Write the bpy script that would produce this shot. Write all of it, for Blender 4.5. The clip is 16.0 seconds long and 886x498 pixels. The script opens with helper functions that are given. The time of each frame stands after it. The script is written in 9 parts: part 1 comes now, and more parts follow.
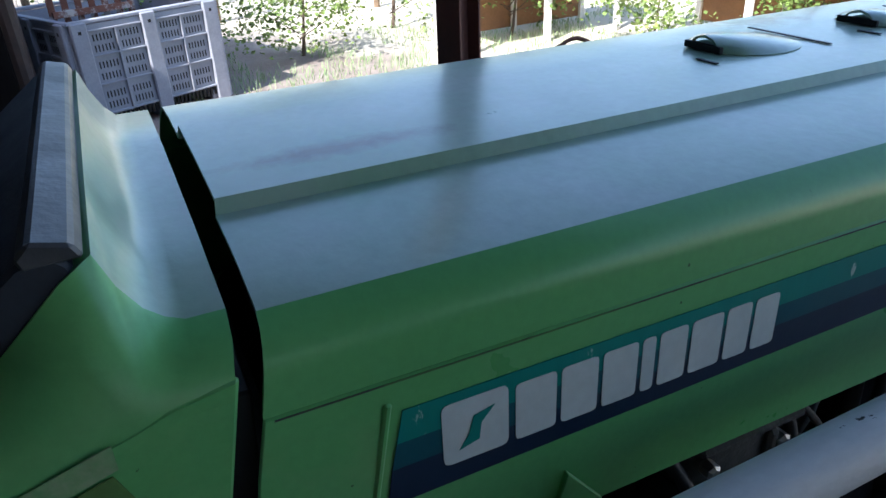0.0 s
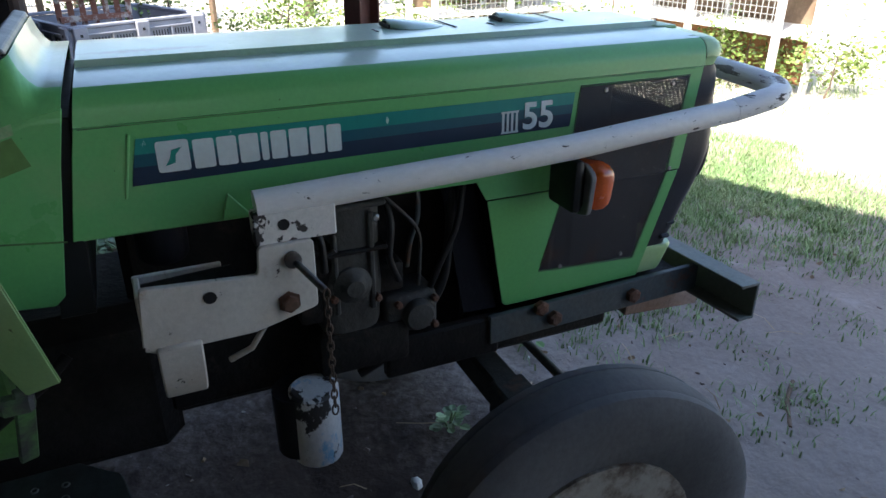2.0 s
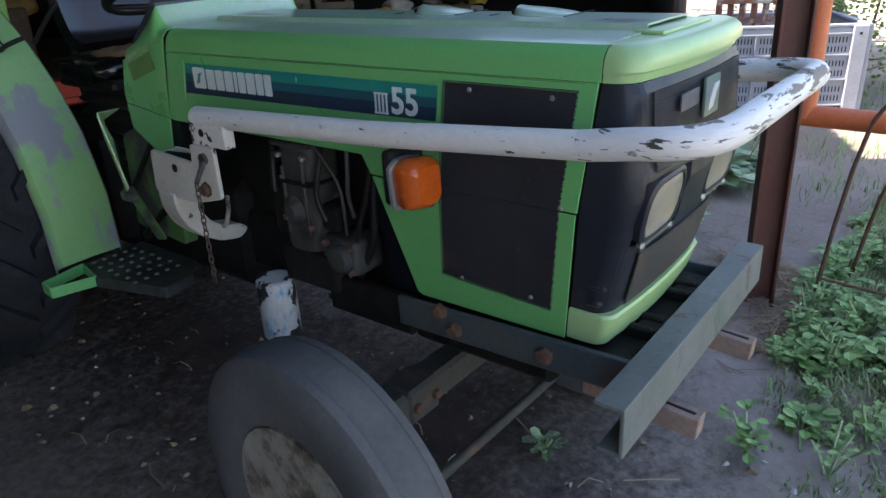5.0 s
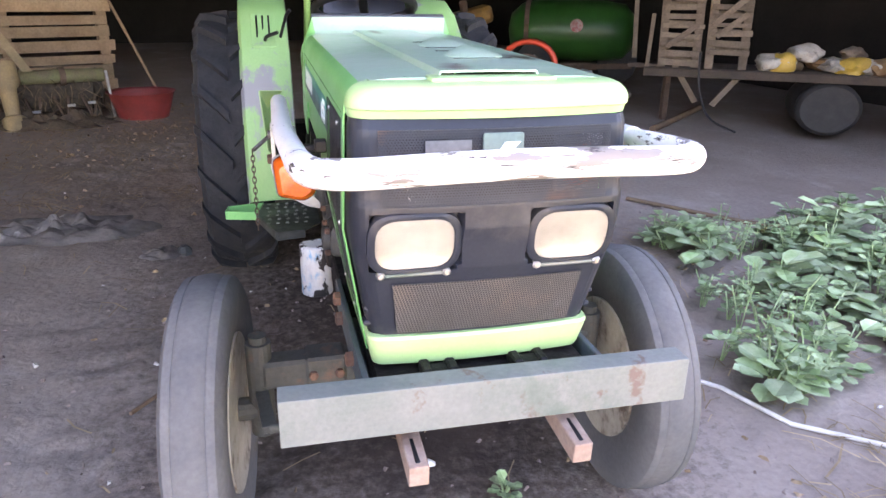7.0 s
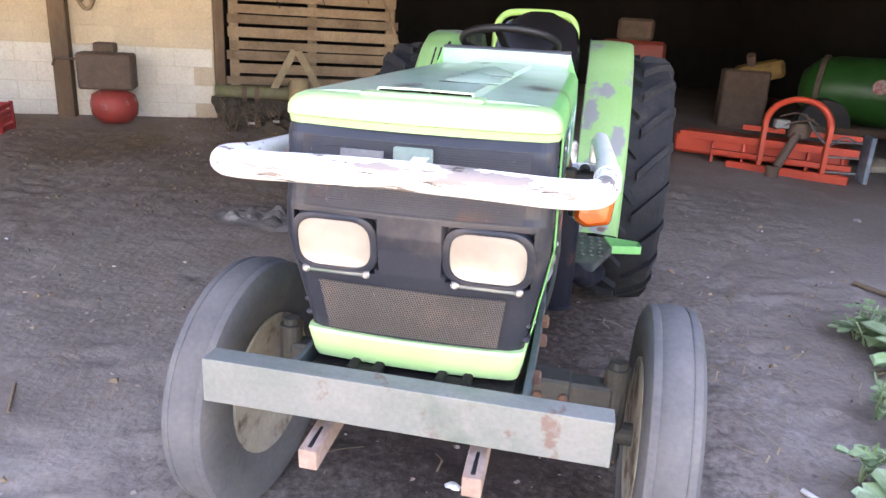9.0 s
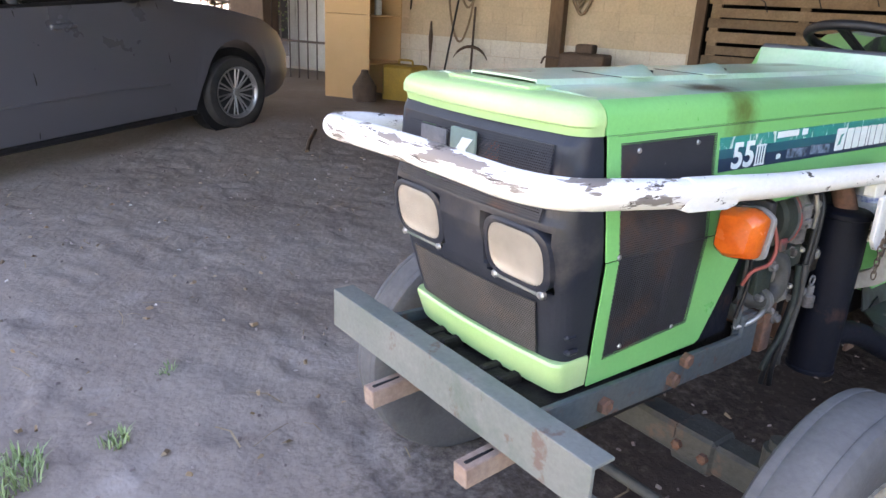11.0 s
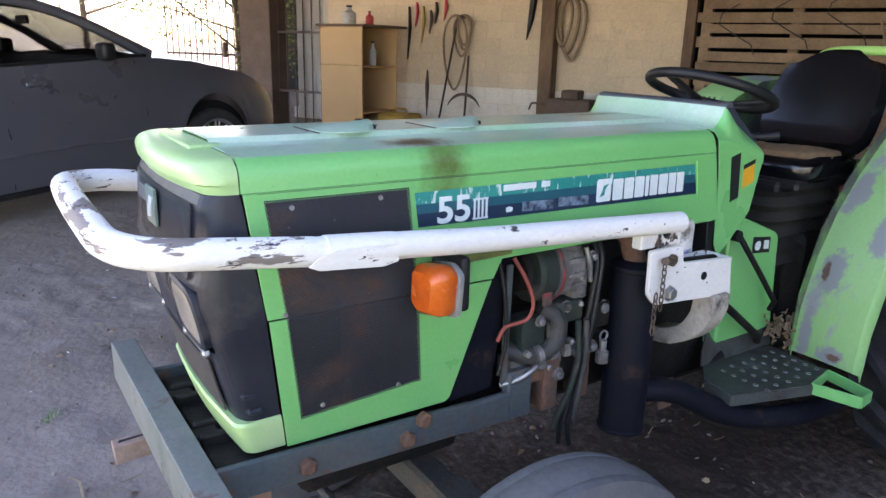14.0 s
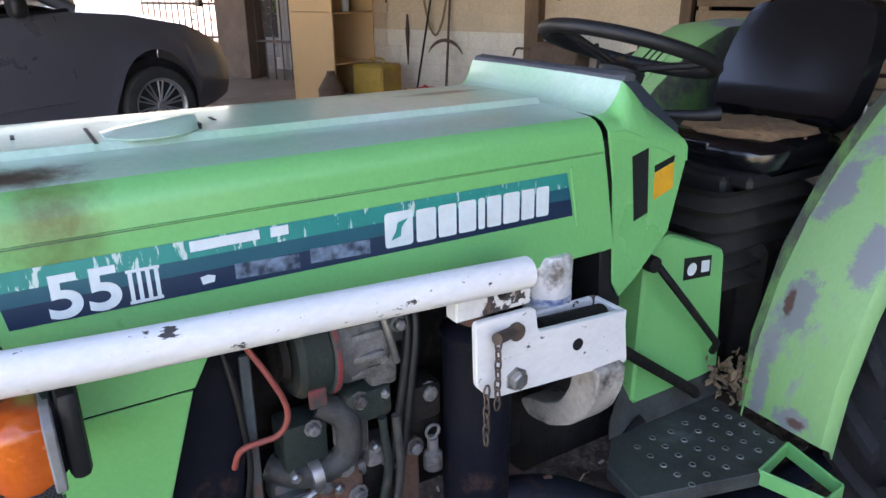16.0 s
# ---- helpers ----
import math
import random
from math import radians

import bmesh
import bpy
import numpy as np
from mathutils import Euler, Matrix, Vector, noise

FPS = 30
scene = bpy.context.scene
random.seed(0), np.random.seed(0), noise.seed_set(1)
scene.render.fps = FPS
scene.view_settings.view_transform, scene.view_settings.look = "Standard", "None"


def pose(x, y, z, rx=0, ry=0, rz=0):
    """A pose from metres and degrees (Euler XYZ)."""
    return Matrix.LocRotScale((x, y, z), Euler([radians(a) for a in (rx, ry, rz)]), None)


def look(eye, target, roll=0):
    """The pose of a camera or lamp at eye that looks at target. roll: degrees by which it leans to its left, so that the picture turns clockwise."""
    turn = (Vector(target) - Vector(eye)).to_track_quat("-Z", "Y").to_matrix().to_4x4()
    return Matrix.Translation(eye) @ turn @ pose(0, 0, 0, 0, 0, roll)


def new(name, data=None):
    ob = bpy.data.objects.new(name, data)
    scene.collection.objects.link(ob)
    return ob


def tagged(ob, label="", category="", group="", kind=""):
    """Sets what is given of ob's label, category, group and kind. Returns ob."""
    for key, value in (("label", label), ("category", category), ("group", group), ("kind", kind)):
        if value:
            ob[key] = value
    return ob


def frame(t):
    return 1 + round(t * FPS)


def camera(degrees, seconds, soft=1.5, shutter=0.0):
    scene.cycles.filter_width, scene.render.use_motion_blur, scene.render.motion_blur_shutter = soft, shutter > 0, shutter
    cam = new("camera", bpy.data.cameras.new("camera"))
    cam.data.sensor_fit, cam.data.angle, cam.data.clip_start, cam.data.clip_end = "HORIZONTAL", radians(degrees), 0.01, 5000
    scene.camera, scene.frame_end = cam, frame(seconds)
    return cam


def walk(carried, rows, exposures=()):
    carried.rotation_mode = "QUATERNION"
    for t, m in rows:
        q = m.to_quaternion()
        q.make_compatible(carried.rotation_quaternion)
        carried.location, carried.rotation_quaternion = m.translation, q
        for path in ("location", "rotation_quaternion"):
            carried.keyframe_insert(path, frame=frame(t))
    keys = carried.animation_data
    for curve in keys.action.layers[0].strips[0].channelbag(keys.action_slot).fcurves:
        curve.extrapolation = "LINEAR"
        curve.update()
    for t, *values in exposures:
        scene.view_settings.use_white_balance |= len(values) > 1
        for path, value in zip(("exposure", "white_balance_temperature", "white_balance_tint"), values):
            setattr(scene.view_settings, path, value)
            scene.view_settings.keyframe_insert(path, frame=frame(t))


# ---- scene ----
cam = camera(64.1, 16.0)
PATH = [
    (0, (0.613, -1.212, 1.47), (-0.993, -0.479, 0.532), -2.5),
    (0.5, (0.791, -1.219, 1.48), (-0.826, -0.429, 0.608), -1.9),
    (1, (1.029, -1.276, 1.487), (-0.527, -0.409, 0.577), -1.2),
    (1.5, (1.285, -1.22, 1.505), (-0.376, -0.499, 0.656), 3.1),
    (2, (1.484, -1.093, 1.495), (-0.162, -0.351, 0.634), 0.2),
    (2.5, (1.431, -0.834, 1.458), (-0.316, -0.353, 0.611), 0.5),
    (3, (1.465, -0.549, 1.438), (-0.38, -0.246, 0.727), -0.7),
    (3.5, (1.546, -0.279, 1.438), (-0.286, -0.277, 0.636), -0.8),
    (4, (1.447, -0.02, 1.404), (-0.383, -0.355, 0.671), -0.1),
    (4.5, (1.399, 0.257, 1.39), (-0.33, -0.452, 0.677), -0.9),
    (4.7, (1.396, 0.401, 1.405), (-0.221, -0.505, 0.654), -2.2),
    (6.8, (0.474, 1.347, 1.407), (-0.058, -0.444, 0.693), 2.2),
    (7, (0.403, 1.377, 1.407), (-0.048, -0.443, 0.712), 0.9),
    (7.5, (0.228, 1.563, 1.418), (0.054, -0.331, 0.802), 1.8),
    (8, (0.088, 1.602, 1.409), (0.104, -0.295, 0.776), 3.0),
    (8.2, (0.019, 1.584, 1.397), (0.099, -0.318, 0.781), 3.5),
    (10.3, (-0.874, 1.221, 1.384), (0.258, -0.291, 0.727), 3.4),
    (10.5, (-0.952, 1.187, 1.388), (0.336, -0.176, 0.693), 4.0),
    (11, (-1.05, 1.03, 1.389), (0.44, -0.13, 0.731), 2.9),
    (11.5, (-1.046, 0.844, 1.396), (0.561, -0.193, 0.812), 3.6),
    (12, (-1.11, 0.762, 1.416), (0.572, -0.148, 0.829), 4.5),
    (12.5, (-1.226, 0.634, 1.42), (0.509, -0.171, 0.835), 4.7),
    (12.7, (-1.281, 0.581, 1.414), (0.434, -0.296, 0.877), 3.6),
    (13, (-1.326, 0.511, 1.422), (0.371, -0.383, 0.854), 2.4),
    (13.5, (-1.383, 0.478, 1.43), (0.269, -0.516, 0.899), 1.9),
    (14, (-1.433, 0.448, 1.434), (0.17, -0.617, 0.888), 1.5),
    (14.5, (-1.391, 0.32, 1.418), (0.197, -0.754, 0.846), 0.3),
    (15, (-1.261, 0.114, 1.41), (0.252, -0.977, 0.689), 2.1),
    (15.1, (-1.228, 0.083, 1.41), (0.354, -0.894, 0.675), 0.6),
    (15.5, (-1.18, -0.067, 1.432), (0.421, -1.07, 0.776), -0.1),
    (16, (-1.158, -0.304, 1.459), (0.441, -1.285, 0.764), -0.4),
]
walk(cam, [(t, look(eye, target, roll)) for t, eye, target, roll in PATH], [(0.0, 1.33, 5850, 12), (1.0, 1.5, 6150, 12), (2.5, 1.8, 6400, 13), (3.5, 1.78, 6350, 13), (4.7, 1.85, 6600, 14), (6.8, 3.8, 8050, 32), (8.2, 3.97, 8050, 32), (11.0, 3.2, 7800, 25), (13.0, 2.9, 7400, 25), (16.0, 2.95, 7200, 26)])


# ---- world and sun ----
SUN_FROM = Vector((0.52, -0.85, 0.0)).normalized()      # the sun stands behind the shed
SUN_EL = radians(45)
wd = bpy.data.worlds.new("sky_world")
scene.world = wd
wd.use_nodes = True
wn = wd.node_tree
bg = wn.nodes["Background"]
sky = wn.nodes.new("ShaderNodeTexSky")
sky.sky_type = "NISHITA"
sky.sun_disc = False
sky.sun_elevation = SUN_EL
sky.sun_rotation = math.atan2(SUN_FROM.x, SUN_FROM.y)
sky.air_density, sky.dust_density, sky.ozone_density = 1.0, 1.5, 1.0
bg.inputs["Strength"].default_value = 0.15
wn.links.new(sky.outputs["Color"], bg.inputs["Color"])
sl = bpy.data.lights.new("sun", "SUN")
sl.energy, sl.angle, sl.color = 5.0, radians(0.53), (1.0, 0.95, 0.86)
sun = new("sun", sl)
sun.matrix_world = look(Vector((0, 0, 0)) + SUN_FROM * 20 * math.cos(SUN_EL) + Vector((0, 0, 20 * math.sin(SUN_EL))), (0, 0, 0))

# ---- building helpers ----
import collections

def linked(name, bm, material, parent=None, label="", smooth=0):
    """One mesh object from a bmesh; smooth: the angle in degrees below which edges shade smooth."""
    me = bpy.data.meshes.new(name)
    bmesh.ops.recalc_face_normals(bm, faces=bm.faces)
    if smooth:
        lim = radians(smooth)
        for f in bm.faces:
            f.smooth = True
        for e in bm.edges:
            if len(e.link_faces) == 2 and e.calc_face_angle(0) > lim:
                e.smooth = False
    bm.to_mesh(me)
    bm.free()
    mats = material if isinstance(material, (list, tuple)) else [material]
    for m in mats:
        me.materials.append(m)
    ob = new(name, me)
    if parent is not None:
        ob.parent = parent
    if label:
        ob["label"] = label
    return ob


def part(name, bm, material, parent, label="", smooth=0):
    return linked(name, bm, material, parent, label, smooth)


def thing(name, label, category, group="", m=None, kind=""):
    ob = new(name)
    ob.empty_display_size = 0.1
    if m is not None:
        ob.matrix_basis = m
    return tagged(ob, label, category, group, kind)


def box(bm, c, s, m=None, bevel=0.0, seg=1, mi=0):
    """A box of size s round c, bevelled."""
    tmp = bmesh.new()
    bmesh.ops.create_cube(tmp, size=1.0)
    bmesh.ops.scale(tmp, vec=s, verts=tmp.verts)
    if bevel:
        bmesh.ops.bevel(tmp, geom=tmp.edges[:], offset=bevel, segments=seg, profile=0.5, affect="EDGES")
    bmesh.ops.translate(tmp, vec=c, verts=tmp.verts)
    if m is not None:
        bmesh.ops.transform(tmp, matrix=m, verts=tmp.verts)
    return merge(bm, tmp, mi)


def merge(bm, tmp, mi=0):
    vs = {}
    for v in tmp.verts:
        vs[v] = bm.verts.new(v.co)
    for f in tmp.faces:
        try:
            nf = bm.faces.new([vs[v] for v in f.verts])
            nf.material_index = mi
            nf.smooth = f.smooth
        except ValueError:
            pass
    tmp.free()
    return bm


def B():
    return bmesh.new()


def boxes(*rows, bevel=0.003):
    bm = B()
    for c, s in rows:
        box(bm, c, s, bevel=bevel)
    return bm


def beam(bm, a, b, w, h, bevel=0.002, roll=0.0, mi=0):
    """A bar of w by h from a to b; h goes up where it can."""
    a, b = Vector(a), Vector(b)
    d = b - a
    q = d.to_track_quat("Y", "Z").to_matrix().to_4x4()
    m = Matrix.Translation((a + b) / 2) @ q @ Matrix.Rotation(roll, 4, "Y")
    return box(bm, (0, 0, 0), (w, d.length, h), m, bevel, mi=mi)


def tube(bm, pts, r, n=12, cap=True, mi=0, radii=None):
    """A round tube through points."""
    pts = [Vector(p) for p in pts]
    rings = []
    prev = None
    for i, p in enumerate(pts):
        d = (pts[min(i + 1, len(pts) - 1)] - pts[max(i - 1, 0)]).normalized()
        if prev is None:
            up = Vector((0, 0, 1)) if abs(d.z) < 0.9 else Vector((1, 0, 0))
            x = d.cross(up).normalized()
        else:
            x = (prev - d * prev.dot(d)).normalized()
        prev = x
        y = d.cross(x)
        rr = radii[i] if radii else r
        rings.append([bm.verts.new(p + (x * math.cos(2 * math.pi * k / n) + y * math.sin(2 * math.pi * k / n)) * rr) for k in range(n)])
    for a, b in zip(rings, rings[1:]):
        for k in range(n):
            f = bm.faces.new((a[k], a[(k + 1) % n], b[(k + 1) % n], b[k]))
            f.material_index = mi
    if cap:
        bm.faces.new(rings[0][::-1]).material_index = mi
        bm.faces.new(rings[-1]).material_index = mi
    return bm


def arc(c, r, a0, a1, n, ax=(1, 0, 0), ay=(0, 1, 0)):
    c, ax, ay = Vector(c), Vector(ax), Vector(ay)
    return [c + ax * r * math.cos(radians(a0 + (a1 - a0) * i / n)) + ay * r * math.sin(radians(a0 + (a1 - a0) * i / n)) for i in range(n + 1)]


def rounded(corners, r, n=4):
    """A path with its inner corners rounded; r: one radius or one for each inner corner."""
    pts = [Vector(p) for p in corners]
    out = [pts[0]]
    for i in range(1, len(pts) - 1):
        rr = r[i - 1] if isinstance(r, (list, tuple)) else r
        a = pts[i] + (pts[i - 1] - pts[i]).normalized() * min(rr, (pts[i - 1] - pts[i]).length * 0.49)
        b = pts[i] + (pts[i + 1] - pts[i]).normalized() * min(rr, (pts[i + 1] - pts[i]).length * 0.49)
        for k in range(n + 1):
            t = k / n
            out.append(a * (1 - t) ** 2 + pts[i] * 2 * t * (1 - t) + b * t * t)
    out.append(pts[-1])
    return out


def cyl(bm, a, b, r, n=20, r2=None, mi=0):
    return tube(bm, [a, b], r, n, True, mi, [r, r if r2 is None else r2])


def lathe(bm, profile, m=None, n=32, mi=0, close=False):
    """Turns (radius, height) pairs about the local z axis."""
    rings = []
    for r, h in profile:
        rings.append([bm.verts.new((r * math.cos(2 * math.pi * k / n), r * math.sin(2 * math.pi * k / n), h)) for k in range(n)])
    pairs = list(zip(rings, rings[1:])) + ([(rings[-1], rings[0])] if close else [])
    for a, b in pairs:
        for k in range(n):
            bm.faces.new((a[k], a[(k + 1) % n], b[(k + 1) % n], b[k])).material_index = mi
    if not close:
        for ring in (rings[0][::-1], rings[-1]):
            if (ring[0].co - ring[n // 2].co).length > 1e-4:
                bm.faces.new(ring).material_index = mi
    if m is not None:
        bmesh.ops.transform(bm, matrix=m, verts=[v for ring in rings for v in ring])
    return bm


def plate(bm, poly, thick, m=None, bevel=0.0, mi=0):
    """A flat plate: polygon in the local xy plane, thick along local z from 0."""
    tmp = B()
    f = tmp.faces.new([tmp.verts.new((x, y, 0)) for x, y in poly])
    ext = bmesh.ops.extrude_face_region(tmp, geom=[f])
    bmesh.ops.translate(tmp, vec=(0, 0, thick), verts=[v for v in ext["geom"] if isinstance(v, bmesh.types.BMVert)])
    bmesh.ops.recalc_face_normals(tmp, faces=tmp.faces)
    if bevel:
        bmesh.ops.bevel(tmp, geom=tmp.edges[:], offset=bevel, segments=1, affect="EDGES")
    if m is not None:
        bmesh.ops.transform(tmp, matrix=m, verts=tmp.verts)
    return merge(bm, tmp, mi)


def round_poly(poly, r, n=4):
    """A closed polygon with rounded corners."""
    out = []
    k = len(poly)
    for i in range(k):
        p, a, b = Vector(poly[i]), Vector(poly[i - 1]), Vector(poly[(i + 1) % k])
        pa = p + (a - p).normalized() * min(r, (a - p).length * 0.45)
        pb = p + (b - p).normalized() * min(r, (b - p).length * 0.45)
        for j in range(n + 1):
            t = j / n
            q = pa * (1 - t) ** 2 + p * 2 * t * (1 - t) + pb * t * t
            out.append((q.x, q.y))
    return out


def loft(bm, sections, mi=0, caps=(False, False)):
    """Skins open or closed sections of equal count (open: not joined end to end)."""
    rows = [[bm.verts.new(p) for p in s] for s in sections]
    for a, b in zip(rows, rows[1:]):
        for k in range(len(a) - 1):
            bm.faces.new((a[k], a[k + 1], b[k + 1], b[k])).material_index = mi
    if caps[0]:
        bm.faces.new(rows[0][::-1]).material_index = mi
    if caps[1]:
        bm.faces.new(rows[-1]).material_index = mi
    return bm


def solid(bm, t):
    """Gives an open skin a thickness, inwards."""
    bmesh.ops.recalc_face_normals(bm, faces=bm.faces)
    bmesh.ops.solidify(bm, geom=bm.faces[:], thickness=t)
    return bm


def frame_yz(x, sign=1):
    """Local xy becomes world yz at the plane x; local z goes along sign * x."""
    m = Matrix(((0, 0, sign, x), (1, 0, 0, 0), (0, 1, 0, 0), (0, 0, 0, 1)))
    return m


def text_mesh(word, size, m, depth=0.0015):
    cu = bpy.data.curves.new("lettering", "FONT")
    cu.body, cu.size, cu.extrude, cu.offset = word, size, depth, size * 0.022
    cu.align_x = "LEFT"
    tmp = new("lettering_tmp", cu)
    dg = bpy.context.evaluated_depsgraph_get()
    me = bpy.data.meshes.new_from_object(tmp.evaluated_get(dg))
    bm = B()
    bm.from_mesh(me)
    bpy.data.objects.remove(tmp)
    bpy.data.curves.remove(cu)
    bpy.data.meshes.remove(me)
    bmesh.ops.transform(bm, matrix=m, verts=bm.verts)
    return bm

# ---- materials ----
def mat(name, c1, c2=None, rough=0.5, metal=0.0, scale=6.0, fine=60.0, bump=0.15, bump_scale=None, spots=None, rough2=None,
        fine_amt=0.25, spec=0.5, vary=0.0, coat=0.0, stretch=None, island=False, spots2=None, world=False):
    """Two colours mixed by a coarse noise, darkened by a fine one; spots: (colour, scale, threshold, softness[, roughness])."""
    m = bpy.data.materials.new(name)
    m.use_nodes = True
    n, l = m.node_tree.nodes, m.node_tree.links
    p = n["Principled BSDF"]
    tc = n.new("ShaderNodeTexCoord")
    src = n.new("ShaderNodeNewGeometry").outputs["Position"] if world else tc.outputs["Object"]
    if stretch:
        mp = n.new("ShaderNodeMapping")
        mp.inputs["Scale"].default_value = stretch
        l.new(src, mp.inputs["Vector"])
        src = mp.outputs["Vector"]

    def nz(s, d=5.0, r=0.6):
        t = n.new("ShaderNodeTexNoise")
        t.inputs["Scale"].default_value, t.inputs["Detail"].default_value, t.inputs["Roughness"].default_value = s, d, r
        l.new(src, t.inputs["Vector"])
        return t.outputs["Fac"]

    def ramp(sock, a, b, lo=0.0, hi=1.0):
        t = n.new("ShaderNodeMapRange")
        t.inputs["From Min"].default_value, t.inputs["From Max"].default_value = a, b
        t.inputs["To Min"].default_value, t.inputs["To Max"].default_value = lo, hi
        l.new(sock, t.inputs["Value"])
        return t.outputs["Result"]

    def mix(fac, a, b, kind="MIX"):
        t = n.new("ShaderNodeMix")
        t.data_type, t.blend_type = "RGBA", kind
        for s, v in ((t.inputs["Factor"], fac), (t.inputs["A"], a), (t.inputs["B"], b)):
            if isinstance(v, bpy.types.NodeSocket):
                l.new(v, s)
            elif isinstance(v, (int, float)):
                s.default_value = v
            else:
                s.default_value = (*v, 1)
        return t.outputs["Result"]

    c2 = c2 or tuple(v * 0.75 for v in c1)
    col = mix(ramp(nz(scale), 0.35, 0.65), c1, c2)
    f = nz(fine, 3.0)
    col = mix(fine_amt, col, mix(ramp(f, 0.3, 0.7), (0.55, 0.55, 0.55), (1.25, 1.25, 1.25)), "MULTIPLY")
    rsock = ramp(nz(scale * 1.7), 0.3, 0.7, rough, rough2 if rough2 is not None else min(1.0, rough + 0.15))
    for sp in (spots, spots2):
        if sp:
            msk = ramp(nz(sp[1], 8.0, 0.65), sp[2], sp[2] + sp[3])
            col = mix(msk, col, sp[0])
            if len(sp) > 4:
                t = n.new("ShaderNodeMix")
                l.new(msk, t.inputs["Factor"])
                l.new(rsock, t.inputs["A"])
                t.inputs["B"].default_value = sp[4]
                rsock = t.outputs["Result"]
    if vary or island:
        if island:
            g = n.new("ShaderNodeNewGeometry")
            rnd = g.outputs["Random Per Island"]
        else:
            oi = n.new("ShaderNodeObjectInfo")
            rnd = oi.outputs["Random"]
        col = mix(1.0, col, mix(rnd, (1 - vary, 1 - vary, 1 - vary), (1 + vary, 1 + vary, 1 + vary)), "MULTIPLY")
    l.new(col, p.inputs["Base Color"])
    l.new(rsock, p.inputs["Roughness"])
    p.inputs["Metallic"].default_value = metal
    p.inputs["Specular IOR Level"].default_value = spec
    if coat:
        p.inputs["Coat Weight"].default_value, p.inputs["Coat Roughness"].default_value = coat, 0.15
    if bump:
        b = n.new("ShaderNodeBump")
        b.inputs["Strength"].default_value, b.inputs["Distance"].default_value = bump, 0.01
        b.inputs["Distance"].default_value = 0.025 if name == "dirt" else 0.01
        l.new(nz(bump_scale or fine, 7.0 if name == "dirt" else 4.0), b.inputs["Height"])
        l.new(b.outputs["Normal"], p.inputs["Normal"])
    m["nodes_color"] = 0
    return m


def perforated(name, c_plate, c_hole, rust, pitch, hole=0.33, through_holes=False):
    """Sheet with a hexagonal field of dark holes, by a Voronoi-free dot grid."""
    m = mat(name, c_plate, tuple(v * 0.7 for v in c_plate), rough=0.55, scale=5, fine=90, bump=0.1, spots=(rust, 4.2, 0.55, 0.16, 0.85), spots2=((0.20, 0.19, 0.185), 55.0, 0.66, 0.05, 0.8))
    n, l = m.node_tree.nodes, m.node_tree.links
    p = n["Principled BSDF"]
    old = p.inputs["Base Color"].links[0].from_socket
    tc = n.new("ShaderNodeTexCoord")
    sep = n.new("ShaderNodeSeparateXYZ")
    l.new(tc.outputs["Object"], sep.inputs[0])

    def op(kind, a, b=None):
        t = n.new("ShaderNodeMath")
        t.operation = kind
        for s, v in zip(t.inputs, (a, b)):
            if v is None:
                continue
            if isinstance(v, bpy.types.NodeSocket):
                l.new(v, s)
            else:
                s.default_value = v
        return t.outputs[0]
    # across: x + y suits front and side sheets alike
    a = op("DIVIDE", op("ADD", sep.outputs[0], sep.outputs[1]), pitch)
    z = op("DIVIDE", sep.outputs[2], pitch * 0.866)
    row = op("FLOOR", z)
    half = op("MULTIPLY", op("MODULO", row, 2.0), 0.5)
    fa = op("SUBTRACT", op("FRACT", op("ADD", a, half)), 0.5)
    fz = op("SUBTRACT", op("FRACT", z), 0.5)
    d = op("SQRT", op("ADD", op("MULTIPLY", fa, fa), op("MULTIPLY", fz, fz)))
    msk = op("LESS_THAN", d, hole)
    mx = n.new("ShaderNodeMix")
    mx.data_type = "RGBA"
    l.new(msk, mx.inputs["Factor"])
    l.new(old, mx.inputs["A"])
    mx.inputs["B"].default_value = (*c_hole, 1)
    l.new(mx.outputs["Result"], p.inputs["Base Color"])
    bp = n.new("ShaderNodeBump")
    bp.inputs["Strength"].default_value, bp.inputs["Distance"].default_value, bp.invert = 0.6, 0.004, True
    l.new(msk, bp.inputs["Height"])
    l.new(bp.outputs["Normal"], p.inputs["Normal"])
    if through_holes:
        l.new(op("SUBTRACT", 1.0, msk), p.inputs["Alpha"])
    return m


def glass(name, color=(1, 1, 1), rough=0.02):
    m = bpy.data.materials.new(name)
    m.use_nodes = True
    p = m.node_tree.nodes["Principled BSDF"]
    p.inputs["Base Color"].default_value = (*color, 1)
    p.inputs["Roughness"].default_value = rough
    p.inputs["Transmission Weight"].default_value = 1.0
    p.inputs["IOR"].default_value = 1.45
    return m


GREEN = mat("green_paint", (0.135, 0.45, 0.145), (0.158, 0.48, 0.162), rough=0.26, rough2=0.38, scale=2.5, fine=130, bump=0.02, fine_amt=0.13, spots=((0.27, 0.45, 0.20), 3.0, 0.60, 0.25, 0.55), spots2=((0.07, 0.16, 0.06), 85.0, 0.70, 0.03, 0.6), coat=0.15)
# upward faces: dust, plus sky glare whitened into the colour
GREEN_TOP = mat("green_paint_dust_glare", (0.28, 0.50, 0.31), (0.42, 0.54, 0.45), rough=0.26, rough2=0.42, scale=3.0, fine=90, bump=0.04, fine_amt=0.18, spots=((0.10, 0.085, 0.05), 4.2, 0.70, 0.05, 0.6), spots2=((0.46, 0.52, 0.46), 2.2, 0.48, 0.3, 0.42), coat=0.6)
